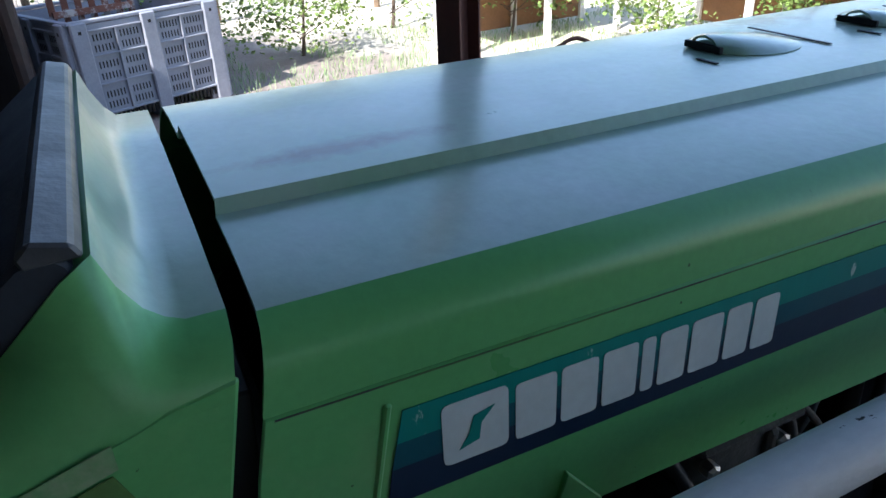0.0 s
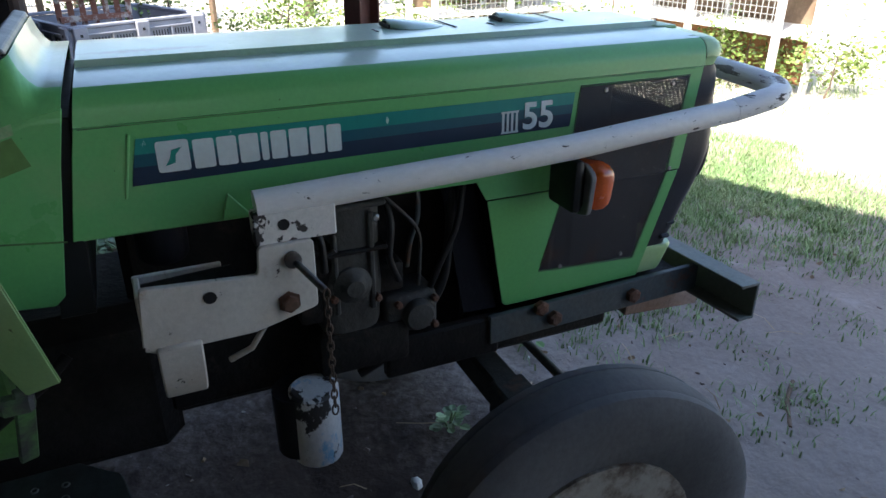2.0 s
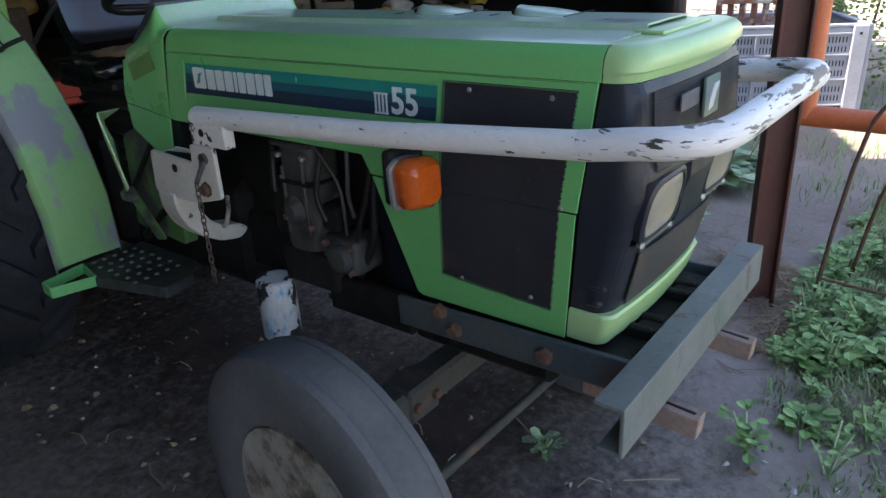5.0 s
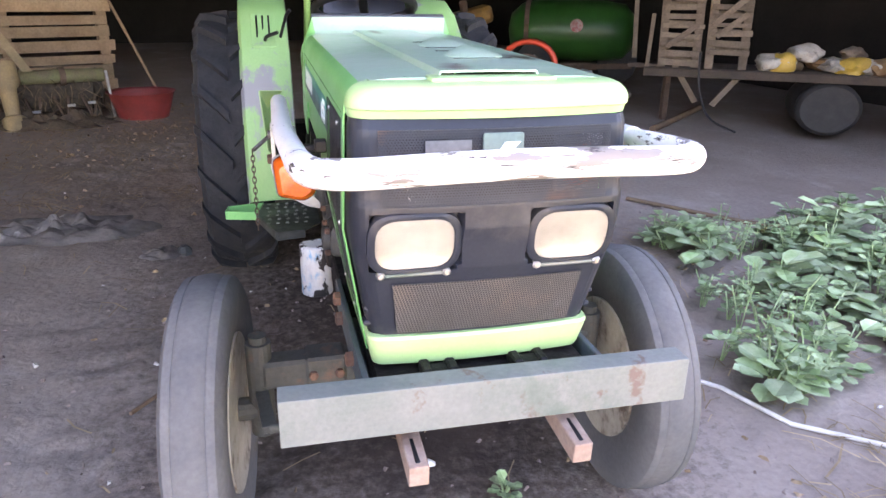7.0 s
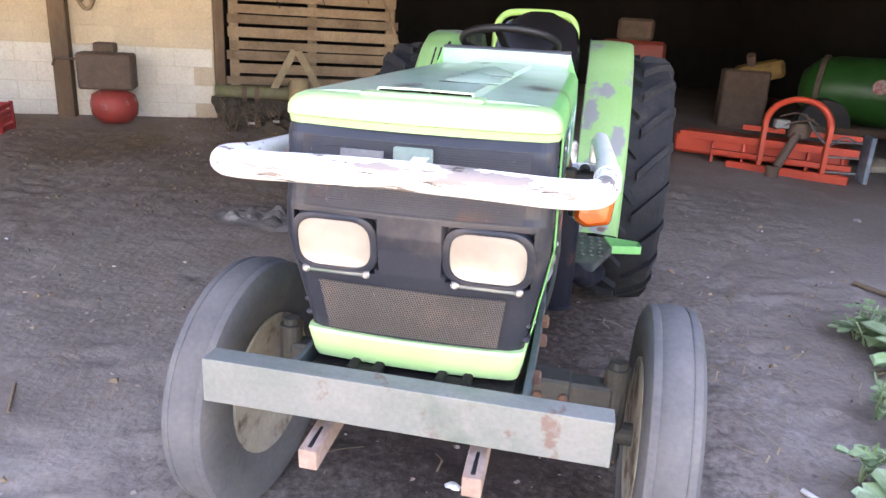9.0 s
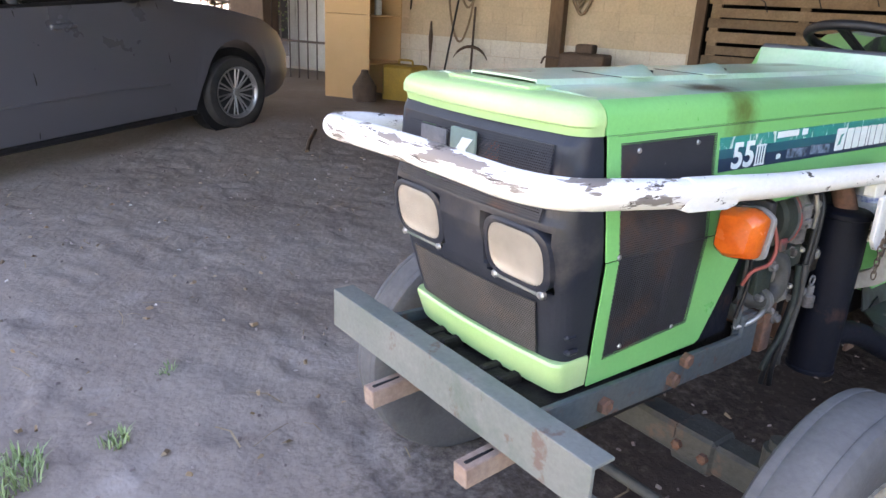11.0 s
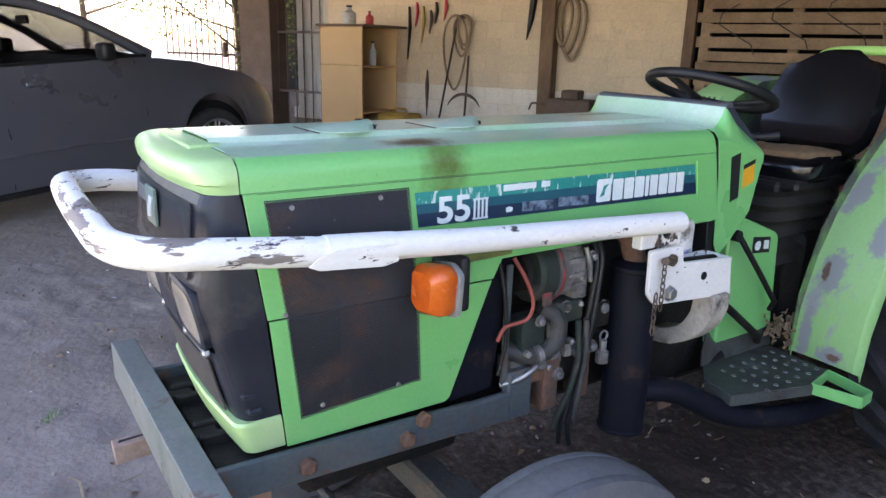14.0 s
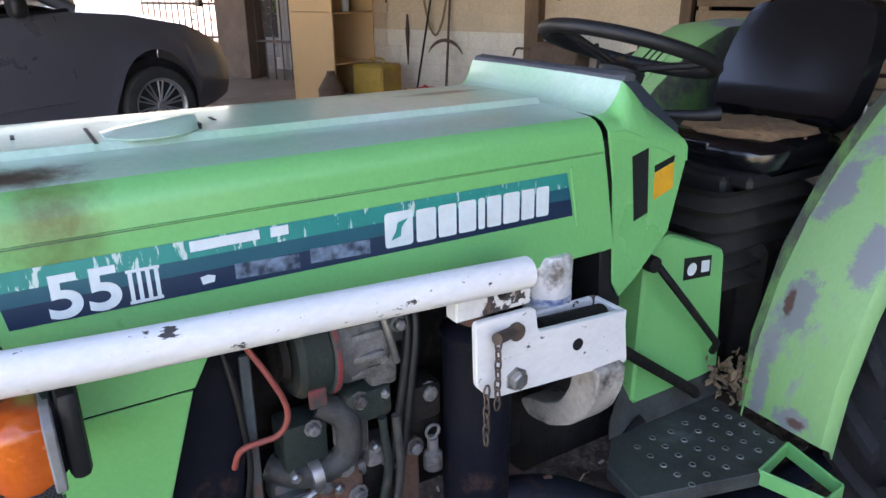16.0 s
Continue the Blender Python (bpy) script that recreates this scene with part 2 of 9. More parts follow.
GREEN_WORN = mat("green_paint_worn", (0.20, 0.42, 0.15), (0.25, 0.46, 0.20), rough=0.4, scale=3, fine=120, bump=0.05, fine_amt=0.12, spots=((0.25, 0.26, 0.28), 3.2, 0.55, 0.05, 0.55), spots2=((0.13, 0.05, 0.03), 6.0, 0.70, 0.03, 0.8), stretch=(1, 1, 0.5))
GREEN_DIRTY = mat("green_paint_grimy", (0.09, 0.22, 0.06), (0.09, 0.12, 0.08), rough=0.45, scale=6, fine=90, bump=0.12, fine_amt=0.35, spots=((0.05, 0.052, 0.05), 6.0, 0.45, 0.12, 0.6))
DARKGREEN = mat("dark_green_casting", (0.020, 0.032, 0.026), (0.023, 0.028, 0.025), rough=0.55, spec=0.3, scale=9, fine=80, bump=0.25, fine_amt=0.4, spots=((0.08, 0.068, 0.056), 11, 0.55, 0.2, 0.85))
PLASTIC = mat("black_plastic_faded", (0.013, 0.016, 0.025), (0.024, 0.027, 0.036), rough=0.34, spec=0.35, scale=4, fine=150, bump=0.05, spots=((0.105, 0.090, 0.082), 3.4, 0.56, 0.22, 0.75))
BLACK = mat("black_rubber_plastic", (0.008, 0.008, 0.009), (0.014, 0.014, 0.015), rough=0.42, spec=0.35, scale=8, fine=100, bump=0.05)
DASH = mat("dark_blue_dashboard", (0.018, 0.026, 0.04), (0.03, 0.036, 0.05), rough=0.5, scale=8, fine=180, bump=0.1, spots=((0.12, 0.11, 0.10), 7, 0.62, 0.2, 0.8))
SEATBLACK = mat("black_vinyl", (0.004, 0.004, 0.005), (0.006, 0.006, 0.008), rough=0.16, rough2=0.26, scale=5, fine=140, bump=0.05, spec=0.5, coat=0.35, spots=((0.09, 0.075, 0.06), 6, 0.74, 0.12, 0.6))
FOAM = mat("brown_torn_foam", (0.26, 0.15, 0.07), (0.17, 0.10, 0.05), rough=0.9, scale=9, fine=90, bump=0.6, fine_amt=0.5)
RUBBER = mat("tyre_rubber_dusty", (0.098, 0.099, 0.104), (0.135, 0.132, 0.133), rough=0.8, spec=0.3, scale=5, fine=70, bump=0.15, fine_amt=0.25, spots=((0.085, 0.085, 0.09), 3.5, 0.55, 0.2))
RUBBER_DARK = mat("tyre_rubber_dark", (0.016, 0.018, 0.022), (0.028, 0.029, 0.032), rough=0.75, spec=0.25, scale=6, fine=60, bump=0.3, fine_amt=0.35, spots=((0.085, 0.078, 0.07), 6, 0.62, 0.2))
RIM = mat("cream_rim_paint", (0.42, 0.39, 0.33), (0.27, 0.235, 0.19), rough=0.5, scale=8, fine=70, bump=0.15, spots=((0.10, 0.07, 0.05), 8, 0.52, 0.12, 0.85))
WHITEBAR = mat("white_paint_flaking", (0.80, 0.79, 0.76), (0.70, 0.69, 0.67), rough=0.38, scale=4, fine=120, bump=0.10, fine_amt=0.14, spots=((0.055, 0.048, 0.045), 30.0, 0.652, 0.012, 0.7), spots2=((0.05, 0.045, 0.04), 75.0, 0.655, 0.02, 0.7), stretch=(1, 0.45, 1))
WHITEFRONT = mat("white_paint_scraped", (0.80, 0.79, 0.77), (0.66, 0.65, 0.64), rough=0.4, scale=4, fine=120, bump=0.12, fine_amt=0.15, spots=((0.19, 0.165, 0.15), 17.0, 0.55, 0.012, 0.6), spots2=((0.05, 0.042, 0.04), 40.0, 0.61, 0.015, 0.7), stretch=(0.30, 0.42, 2.2))
STEELPAINT = mat("grey_green_bumper_paint", (0.140, 0.158, 0.142), (0.180, 0.186, 0.172), rough=0.5, scale=6, fine=90, bump=0.10, fine_amt=0.25, spots=((0.15, 0.105, 0.085), 7, 0.62, 0.05, 0.85), spots2=((0.085, 0.115, 0.095), 4.0, 0.50, 0.14))
RAIL = mat("blue_grey_steel_rail", (0.055, 0.075, 0.085), (0.075, 0.08, 0.078), rough=0.5, scale=7, fine=80, bump=0.2, fine_amt=0.35, spots=((0.14, 0.065, 0.04), 9, 0.56, 0.1, 0.85))
AXLEPAINT = mat("dusty_green_grey_axle", (0.058, 0.058, 0.049), (0.040, 0.041, 0.037), rough=0.65, scale=9, fine=70, bump=0.3, fine_amt=0.4, spots=((0.13, 0.075, 0.05), 10, 0.57, 0.12, 0.85))
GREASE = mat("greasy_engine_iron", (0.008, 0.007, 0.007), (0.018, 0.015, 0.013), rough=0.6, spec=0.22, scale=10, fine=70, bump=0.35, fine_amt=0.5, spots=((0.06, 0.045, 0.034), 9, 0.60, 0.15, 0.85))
ALU = mat("dirty_cast_aluminium", (0.26, 0.25, 0.24), (0.14, 0.13, 0.125), rough=0.5, metal=0.4, scale=14, fine=80, bump=0.35, fine_amt=0.5, spots=((0.05, 0.042, 0.038), 12, 0.5, 0.15, 0.8))
RUST = mat("rusty_iron", (0.16, 0.075, 0.045), (0.10, 0.06, 0.045), rough=0.85, scale=12, fine=80, bump=0.4, fine_amt=0.5)
REDRUST = mat("red_primer_rust", (0.25, 0.155, 0.115), (0.33, 0.24, 0.195), rough=0.75, scale=9, fine=70, bump=0.3, fine_amt=0.4)
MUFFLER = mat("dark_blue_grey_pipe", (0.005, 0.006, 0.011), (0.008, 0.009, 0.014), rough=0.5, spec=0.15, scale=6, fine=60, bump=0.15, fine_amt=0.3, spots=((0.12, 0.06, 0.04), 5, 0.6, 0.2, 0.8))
CANPAINT = mat("white_blue_smeared_paint", (0.70, 0.70, 0.68), (0.60, 0.61, 0.60), rough=0.5, scale=16, fine=90, bump=0.15, spots=((0.22, 0.45, 0.62), 12, 0.57, 0.06, 0.5), spots2=((0.03, 0.026, 0.025), 14, 0.565, 0.02, 0.6), stretch=(1, 1, 0.6))
STEEL = mat("bare_steel", (0.45, 0.44, 0.42), (0.3, 0.29, 0.28), rough=0.35, metal=0.85, scale=20, fine=120, bump=0.1)
CHAIN = mat("rusty_chain_steel", (0.14, 0.10, 0.075), (0.08, 0.06, 0.05), rough=0.6, metal=0.5, scale=30, fine=120, bump=0.2)
ORANGE = mat("orange_lens", (0.60, 0.115, 0.012), (0.46, 0.07, 0.008), rough=0.14, scale=14, fine=150, bump=0.06, coat=0.4)
LENSGREY = mat("grey_lens_base", (0.24, 0.24, 0.235), (0.17, 0.17, 0.165), rough=0.4, scale=14, fine=90, bump=0.1)
REDHOSE = mat("red_rubber_hose", (0.34, 0.07, 0.05), (0.24, 0.06, 0.05), rough=0.5, scale=10, fine=90, bump=0.1)
FILTER = mat("white_oil_filter", (0.72, 0.71, 0.68), (0.6, 0.58, 0.55), rough=0.35, scale=10, fine=90, bump=0.05, spots=((0.12, 0.10, 0.08), 9, 0.6, 0.1))
MESH_BLACK = perforated("black_perforated_sheet", (0.040, 0.041, 0.050), (0.002, 0.002, 0.003), (0.125, 0.062, 0.040), 0.0054, 0.36, True)
MESH_RUST = perforated("rusty_perforated_sheet", (0.085, 0.078, 0.075), (0.004, 0.004, 0.004), (0.135, 0.104, 0.086), 0.0056, 0.36)
DECAL_TEAL = mat("teal_decal", (0.0, 0.22, 0.19), (0.01, 0.25, 0.21), rough=0.3, scale=5, fine=90, bump=0.02, fine_amt=0.1, spots=((0.42, 0.55, 0.52), 30, 0.655, 0.02), stretch=(1, 1, 0.35))
DECAL_MID = mat("mid_blue_decal", (0.005, 0.085, 0.12), (0.01, 0.095, 0.125), rough=0.3, scale=5, fine=90, bump=0.02, fine_amt=0.1)
DECAL_NAVY = mat("navy_decal", (0.008, 0.022, 0.055), (0.012, 0.03, 0.065), rough=0.3, scale=5, fine=90, bump=0.02, fine_amt=0.1)
DECAL_WHITE = mat("white_decal", (0.66, 0.72, 0.72), (0.6, 0.66, 0.66), rough=0.35, scale=20, fine=90, bump=0.03, fine_amt=0.12)
DECAL_BROWN = mat("brown_faded_sticker", (0.15, 0.17, 0.04), (0.11, 0.12, 0.035), rough=0.5, scale=20, fine=60, bump=0.05)
EMBLEM = mat("grey_green_badge", (0.18, 0.25, 0.21), (0.15, 0.2, 0.18), rough=0.4, scale=10, fine=100, bump=0.1)
YELLOW = mat("yellow_sticker", (0.75, 0.38, 0.02), (0.65, 0.32, 0.02), rough=0.4, scale=20, fine=80, bump=0.02)
DIRT = mat("dirt", (0.262, 0.215, 0.184), (0.318, 0.271, 0.236), rough=0.92, scale=1.1, fine=38, bump=0.46, bump_scale=22, fine_amt=0.26, spec=0.12, spots=((0.205, 0.163, 0.134), 0.8, 0.53, 0.25), spots2=((0.40, 0.350, 0.320), 2.2, 0.58, 0.25))
CASTGREY = mat("dusty_grey_casting", (0.036, 0.037, 0.035), (0.060, 0.058, 0.053), rough=0.6, scale=8, fine=70, bump=0.35, fine_amt=0.45, spots=((0.018, 0.016, 0.015), 7, 0.52, 0.15, 0.6), spots2=((0.14, 0.125, 0.11), 22, 0.64, 0.08, 0.8))
STEPGREY = mat("grimy_step_steel", (0.038, 0.044, 0.040), (0.060, 0.066, 0.060), rough=0.45, scale=6, fine=90, bump=0.12, fine_amt=0.35, spots=((0.030, 0.026, 0.023), 5.0, 0.47, 0.14, 0.7), spots2=((0.13, 0.145, 0.15), 3.0, 0.60, 0.08, 0.45))


def stain_or_shade(m, centre, radii, colour, rough=0.6, edge=0.35):
    """Lays a ragged patch of colour on a surface: paint stains, and shade on the ground."""
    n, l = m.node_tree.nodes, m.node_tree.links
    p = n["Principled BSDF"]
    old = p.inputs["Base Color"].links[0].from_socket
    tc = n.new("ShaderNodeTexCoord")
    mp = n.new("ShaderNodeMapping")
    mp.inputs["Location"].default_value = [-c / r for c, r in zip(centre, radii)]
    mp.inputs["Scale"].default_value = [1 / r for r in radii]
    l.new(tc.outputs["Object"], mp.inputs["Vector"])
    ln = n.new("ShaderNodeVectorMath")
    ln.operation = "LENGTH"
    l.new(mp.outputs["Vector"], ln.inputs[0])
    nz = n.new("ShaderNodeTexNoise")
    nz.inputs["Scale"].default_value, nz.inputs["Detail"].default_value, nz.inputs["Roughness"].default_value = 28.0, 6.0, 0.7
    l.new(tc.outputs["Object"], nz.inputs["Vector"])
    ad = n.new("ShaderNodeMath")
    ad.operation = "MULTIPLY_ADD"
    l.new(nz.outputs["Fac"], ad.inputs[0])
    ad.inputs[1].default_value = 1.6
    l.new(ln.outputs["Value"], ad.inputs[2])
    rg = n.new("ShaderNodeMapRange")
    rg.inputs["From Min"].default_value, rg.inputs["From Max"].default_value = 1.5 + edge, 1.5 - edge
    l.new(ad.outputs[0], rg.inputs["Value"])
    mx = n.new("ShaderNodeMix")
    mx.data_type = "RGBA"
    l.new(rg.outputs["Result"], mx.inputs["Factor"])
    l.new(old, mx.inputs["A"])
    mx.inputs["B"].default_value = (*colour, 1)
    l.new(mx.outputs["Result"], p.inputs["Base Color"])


stain_or_shade(GREEN_TOP, (-0.20, -0.30, 1.25), (0.055, 0.085, 0.05), (0.045, 0.035, 0.02))
stain_or_shade(GREEN_TOP, (0.045, -1.05, 1.26), (0.02, 0.10, 0.05), (0.12, 0.075, 0.05), edge=0.5)
stain_or_shade(GREEN_TOP, (0.05, 0.02, 1.26), (0.03, 0.06, 0.05), (0.16, 0.12, 0.11), edge=0.5)
stain_or_shade(GREEN, (-0.265, -0.33, 1.21), (0.05, 0.055, 0.09), (0.09, 0.13, 0.03), edge=0.6)
for c_, r_ in (((-0.366, -1.704, 0.80), (0.055, 0.06, 0.12)), ((-0.335, -1.84, 1.03), (0.045, 0.10, 0.13)), ((-0.465, -1.765, 0.93), (0.045, 0.07, 0.13)), ((-0.425, -1.658, 0.56), (0.055, 0.05, 0.045)), ((-0.335, -1.66, 0.60), (0.03, 0.05, 0.13)), ((-0.40, -1.93, 1.13), (0.05, 0.07, 0.05))):
    stain_or_shade(GREEN_WORN, c_, r_, (0.215, 0.230, 0.240), edge=0.12)
stain_or_shade(GREEN_WORN, (-0.345, -1.69, 0.80), (0.02, 0.05, 0.05), (0.10, 0.05, 0.04), edge=0.12)
stain_or_shade(GREEN_WORN, (-0.435, -1.658, 0.555), (0.028, 0.05, 0.018), (0.12, 0.06, 0.045), edge=0.15)
LENSGLASS = glass("headlight_glass_clear", (1.0, 0.98, 0.94), 0.22)
REFLECTOR = mat("headlight_reflector", (0.60, 0.545, 0.47), (0.44, 0.39, 0.33), rough=0.34, rough2=0.48, metal=0.55, scale=9, fine=60, bump=0.05, fine_amt=0.1)
WHITEFLAKE = mat("white_paint_peeling", (0.74, 0.72, 0.68), (0.62, 0.60, 0.56), rough=0.45, scale=6, fine=110, bump=0.15, fine_amt=0.2, spots=((0.045, 0.038, 0.036), 14.0, 0.555, 0.012, 0.75), spots2=((0.24, 0.13, 0.08), 20.0, 0.64, 0.08, 0.8))
DRUMWHITE = mat("grimy_white_drum", (0.46, 0.43, 0.38), (0.30, 0.27, 0.23), rough=0.55, scale=9, fine=80, bump=0.2, fine_amt=0.35, spots=((0.05, 0.042, 0.038), 8.0, 0.55, 0.1, 0.7))
WHITEFLAKE_SOFT = mat("white_paint_rust_marked", (0.64, 0.61, 0.55), (0.50, 0.47, 0.42), rough=0.42, scale=6, fine=110, bump=0.1, fine_amt=0.18, spots=((0.05, 0.042, 0.04), 24.0, 0.63, 0.012, 0.75), spots2=((0.36, 0.24, 0.16), 9.0, 0.62, 0.12, 0.7))
# paler copy of the green: dust and overbright skylight put into its colour
GREEN_PALE = mat("green_paint_skylit_pale", (0.30, 0.51, 0.21), (0.38, 0.55, 0.27), rough=0.30, rough2=0.42, scale=3.0, fine=150, bump=0.03, fine_amt=0.10, spots=((0.40, 0.52, 0.33), 3.2, 0.56, 0.2, 0.5), spots2=((0.10, 0.12, 0.05), 24.0, 0.70, 0.03, 0.7), coat=0.15)
DECAL_TEAL_WORN = mat("teal_decal_flaked", (0.0, 0.22, 0.19), (0.01, 0.25, 0.21), rough=0.3, scale=5, fine=90, bump=0.02, fine_amt=0.1, spots=((0.50, 0.62, 0.58), 85, 0.585, 0.03), stretch=(1, 1, 0.22))

# ---- the plan: shed axes u (along its open front) and v (into the shed) ----
U, V = Vector((0.906, 0.423, 0)), Vector((0.423, -0.906, 0))
POST0 = Vector((-1.68, -0.07, 0))


def hg(x, y):
    """Height of the ground, which falls gently out of the shed."""
    rise = 0.125 * math.exp(-((x - 5.7) ** 2 + (y + 1.8) ** 2) / 2.9)      # bump shaped so the car's front wheel fits the camera's view
    return max(-0.115, -0.075 + 0.04 * (0.423 * x - 0.906 * y)) + rise


def S(u, v, z=0.0):
    p = POST0 + U * u + V * v
    return Vector((p.x, p.y, z))


def on_ground(x, y, dz=0.0):
    return Vector((x, y, hg(x, y) + dz))


YAW = math.degrees(math.atan2(U.y, U.x))


def shed_box(bm, u0, u1, v0, v1, z0, z1, bevel=0.0, mi=0):
    """A box along the shed's axes."""
    c = S((u0 + u1) / 2, (v0 + v1) / 2, (z0 + z1) / 2)
    m = Matrix.Translation(c) @ Matrix.Rotation(radians(YAW), 4, "Z")
    return box(bm, (0, 0, 0), (u1 - u0, v1 - v0, z1 - z0), m, bevel, mi=mi)


# ---- ground ----
def ground_mesh():
    rng = random.Random(21)
    # trodden hollows: heel and sole prints, clods pushed up at their rims
    prints = collections.defaultdict(list)
    for _ in range(1100):
        px, py, pa = rng.uniform(-2.2, 5.2), rng.uniform(-5.2, 2.6), rng.random() * 3.14
        pr = (px, py, math.cos(pa), math.sin(pa), rng.uniform(0.10, 0.17), rng.uniform(0.04, 0.06), rng.uniform(0.004, 0.015))
        for i in (-1, 0, 1):
            for j in (-1, 0, 1):
                prints[int(px // 0.25) + i, int(py // 0.25) + j].append(pr)
    far = (-400, -150, -60, -30, -20, -14, -10, -8, -7, -6, -5, -4.3, -3.7, -3.2, -2.8, 5.4, 5.6, 5.8, 6, 6.3, 6.6, 7, 7.4, 8, 9, 10, 12, 15, 20, 40, 100, 400)
    xs = sorted({round(-2.4 + 0.045 * i, 3) for i in range(170)} | set(far))
    ys = sorted({round(-5.4 + 0.045 * i, 3) for i in range(178)} | {-400, -150, -60, -30, -20, -15, -12, -10, -9, -8.2, -7.4, -6.6, -6, 2.9, 3.3, 3.8, 4.4, 5, 6, 8, 10, 14, 20, 30, 60, 150, 400})
    vs, fs = [], []
    for y in ys:
        for x in xs:
            near = max(0.0, 1 - max(abs(x) - 4, abs(y + 1) - 4, 0) / 3)
            z = hg(x, y) if abs(x) < 12 and abs(y) < 14 else -0.115 if 0.423 * x - 0.906 * y < 0 else min(0.35, hg(x, y))
            z += near * (0.011 * noise.noise((x * 1.1, y * 1.1, 0)) + 0.006 * noise.noise((x * 3.2, y * 3.2, 3)) + 0.004 * noise.noise((x * 8, y * 8, 7)))
            for px, py, c, s, a, b, d in prints.get((int(x // 0.25), int(y // 0.25)), ()):
                dx, dy = x - px, y - py
                q = math.hypot((dx * c + dy * s) / a, (dy * c - dx * s) / b)
                if q < 1.6:
                    z += -d * (1 - q * q) if q < 1 else d * 0.7 * math.sin((q - 1) / 0.6 * math.pi)
            vs.append((x, y, z))
    w = len(xs)
    for j in range(len(ys) - 1):
        for i in range(w - 1):
            k = j * w + i
            fs.append((k, k + 1, k + 1 + w, k + w))
    bm = B()
    me = bpy.data.meshes.new("ground_tmp")
    me.from_pydata(vs, [], fs)
    bm.from_mesh(me)
    bpy.data.meshes.remove(me)
    return bm


def ground_material():
    """Trodden dirt in the shed, pale sandy soil with grassy patches in the yard."""
    m = DIRT
    n, l = m.node_tree.nodes, m.node_tree.links
    p = n["Principled BSDF"]
    old = p.inputs["Base Color"].links[0].from_socket
    tc = n.new("ShaderNodeTexCoord")
    dot = n.new("ShaderNodeVectorMath")
    dot.operation = "DOT_PRODUCT"
    dot.inputs[1].default_value = (V.x, V.y, 0)
    l.new(tc.outputs["Object"], dot.inputs[0])
    nz = n.new("ShaderNodeTexNoise")
    nz.inputs["Scale"].default_value, nz.inputs["Detail"].default_value = 1.4, 6
    l.new(tc.outputs["Object"], nz.inputs["Vector"])
    ad = n.new("ShaderNodeMath")
    ad.operation = "MULTIPLY_ADD"
    l.new(nz.outputs["Fac"], ad.inputs[0])
    ad.inputs[1].default_value = 2.2
    l.new(dot.outputs["Value"], ad.inputs[2])
    rg = n.new("ShaderNodeMapRange")
    rg.inputs["From Min"].default_value, rg.inputs["From Max"].default_value = -2.2, -3.4
    l.new(ad.outputs[0], rg.inputs["Value"])
    mx = n.new("ShaderNodeMix")
    mx.data_type = "RGBA"
    l.new(rg.outputs["Result"], mx.inputs["Factor"])
    l.new(old, mx.inputs["A"])
    mx.inputs["B"].default_value = (0.60, 0.55, 0.44, 1)
    l.new(mx.outputs["Result"], p.inputs["Base Color"])
    return m


stain_or_shade(DIRT, (0.0, -1.75, -0.05), (1.15, 1.75, 1.0), (0.056, 0.041, 0.034), edge=0.5)      # shade under the tractor, over browner soil, put into the ground colour
# second patch of painted shade, below the engine
stain_or_shade(DIRT, (-0.05, -0.72, -0.05), (0.85, 0.85, 1.0), (0.064, 0.047, 0.039), edge=0.5)
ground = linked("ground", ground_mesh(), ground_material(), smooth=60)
tagged(ground, "trodden brown dirt floor running out to a pale sandy yard", "ground", kind="structure")

# ---- shed: roof, posts, walls ----
ROOFSHEET = mat("rusty_corrugated_sheet", (0.16, 0.14, 0.13), (0.12, 0.085, 0.07), rough=0.7, scale=2, fine=30, bump=0.2, fine_amt=0.3)
TIMBER = mat("old_brown_timber", (0.20, 0.125, 0.075), (0.13, 0.085, 0.055), rough=0.8, scale=5, fine=40, bump=0.3, fine_amt=0.45, stretch=(1, 1, 0.25))
PALLETWOOD = mat("weathered_pallet_wood", (0.275, 0.195, 0.125), (0.20, 0.135, 0.085), rough=0.85, scale=4, fine=45, bump=0.25, fine_amt=0.4, vary=0.22)
POSTSTEEL = mat("red_oxide_steel", (0.14, 0.045, 0.03), (0.10, 0.04, 0.03), rough=0.55, scale=4, fine=60, bump=0.12, fine_amt=0.3)
WALLTAN = mat("bare_block_wall", (0.66, 0.53, 0.37), (0.58, 0.46, 0.32), world=True, rough=0.9, scale=1.6, fine=40, bump=0.3, fine_amt=0.25, vary=0.05, spots=((0.33, 0.26, 0.19), 1.4, 0.60, 0.2))
WALLWHITE = mat("old_limewash", (0.76, 0.71, 0.62), (0.68, 0.62, 0.53), world=True, rough=0.9, scale=2.2, fine=40, bump=0.3, fine_amt=0.25, vary=0.04, spots=((0.40, 0.36, 0.30), 2.0, 0.6, 0.2))
# board colour taken almost to black in place of the interior's darkness
DARKWALL = mat("unlit_board_wall", (0.014, 0.011, 0.010), (0.009, 0.008, 0.007), rough=0.9, scale=1.5, fine=20, bump=0.3, fine_amt=0.4)
IRONBAR = mat("dark_iron_bar", (0.05, 0.035, 0.03), (0.08, 0.05, 0.04), rough=0.6, scale=10, fine=60, bump=0.1)


def corrugated(u0, u1, v0, v1, z0, z1, pitch=0.18, amp=0.018):
    bm = B()
    n = int((u1 - u0) / pitch * 4)
    rows = []
    for v, z in ((v0, z0), (v1, z1)):
        rows.append([S(u0 + (u1 - u0) * i / n, v, z + amp * math.sin(math.pi / 2 * i)) for i in range(n + 1)])
    loft(bm, rows)
    return solid(bm, 0.004)


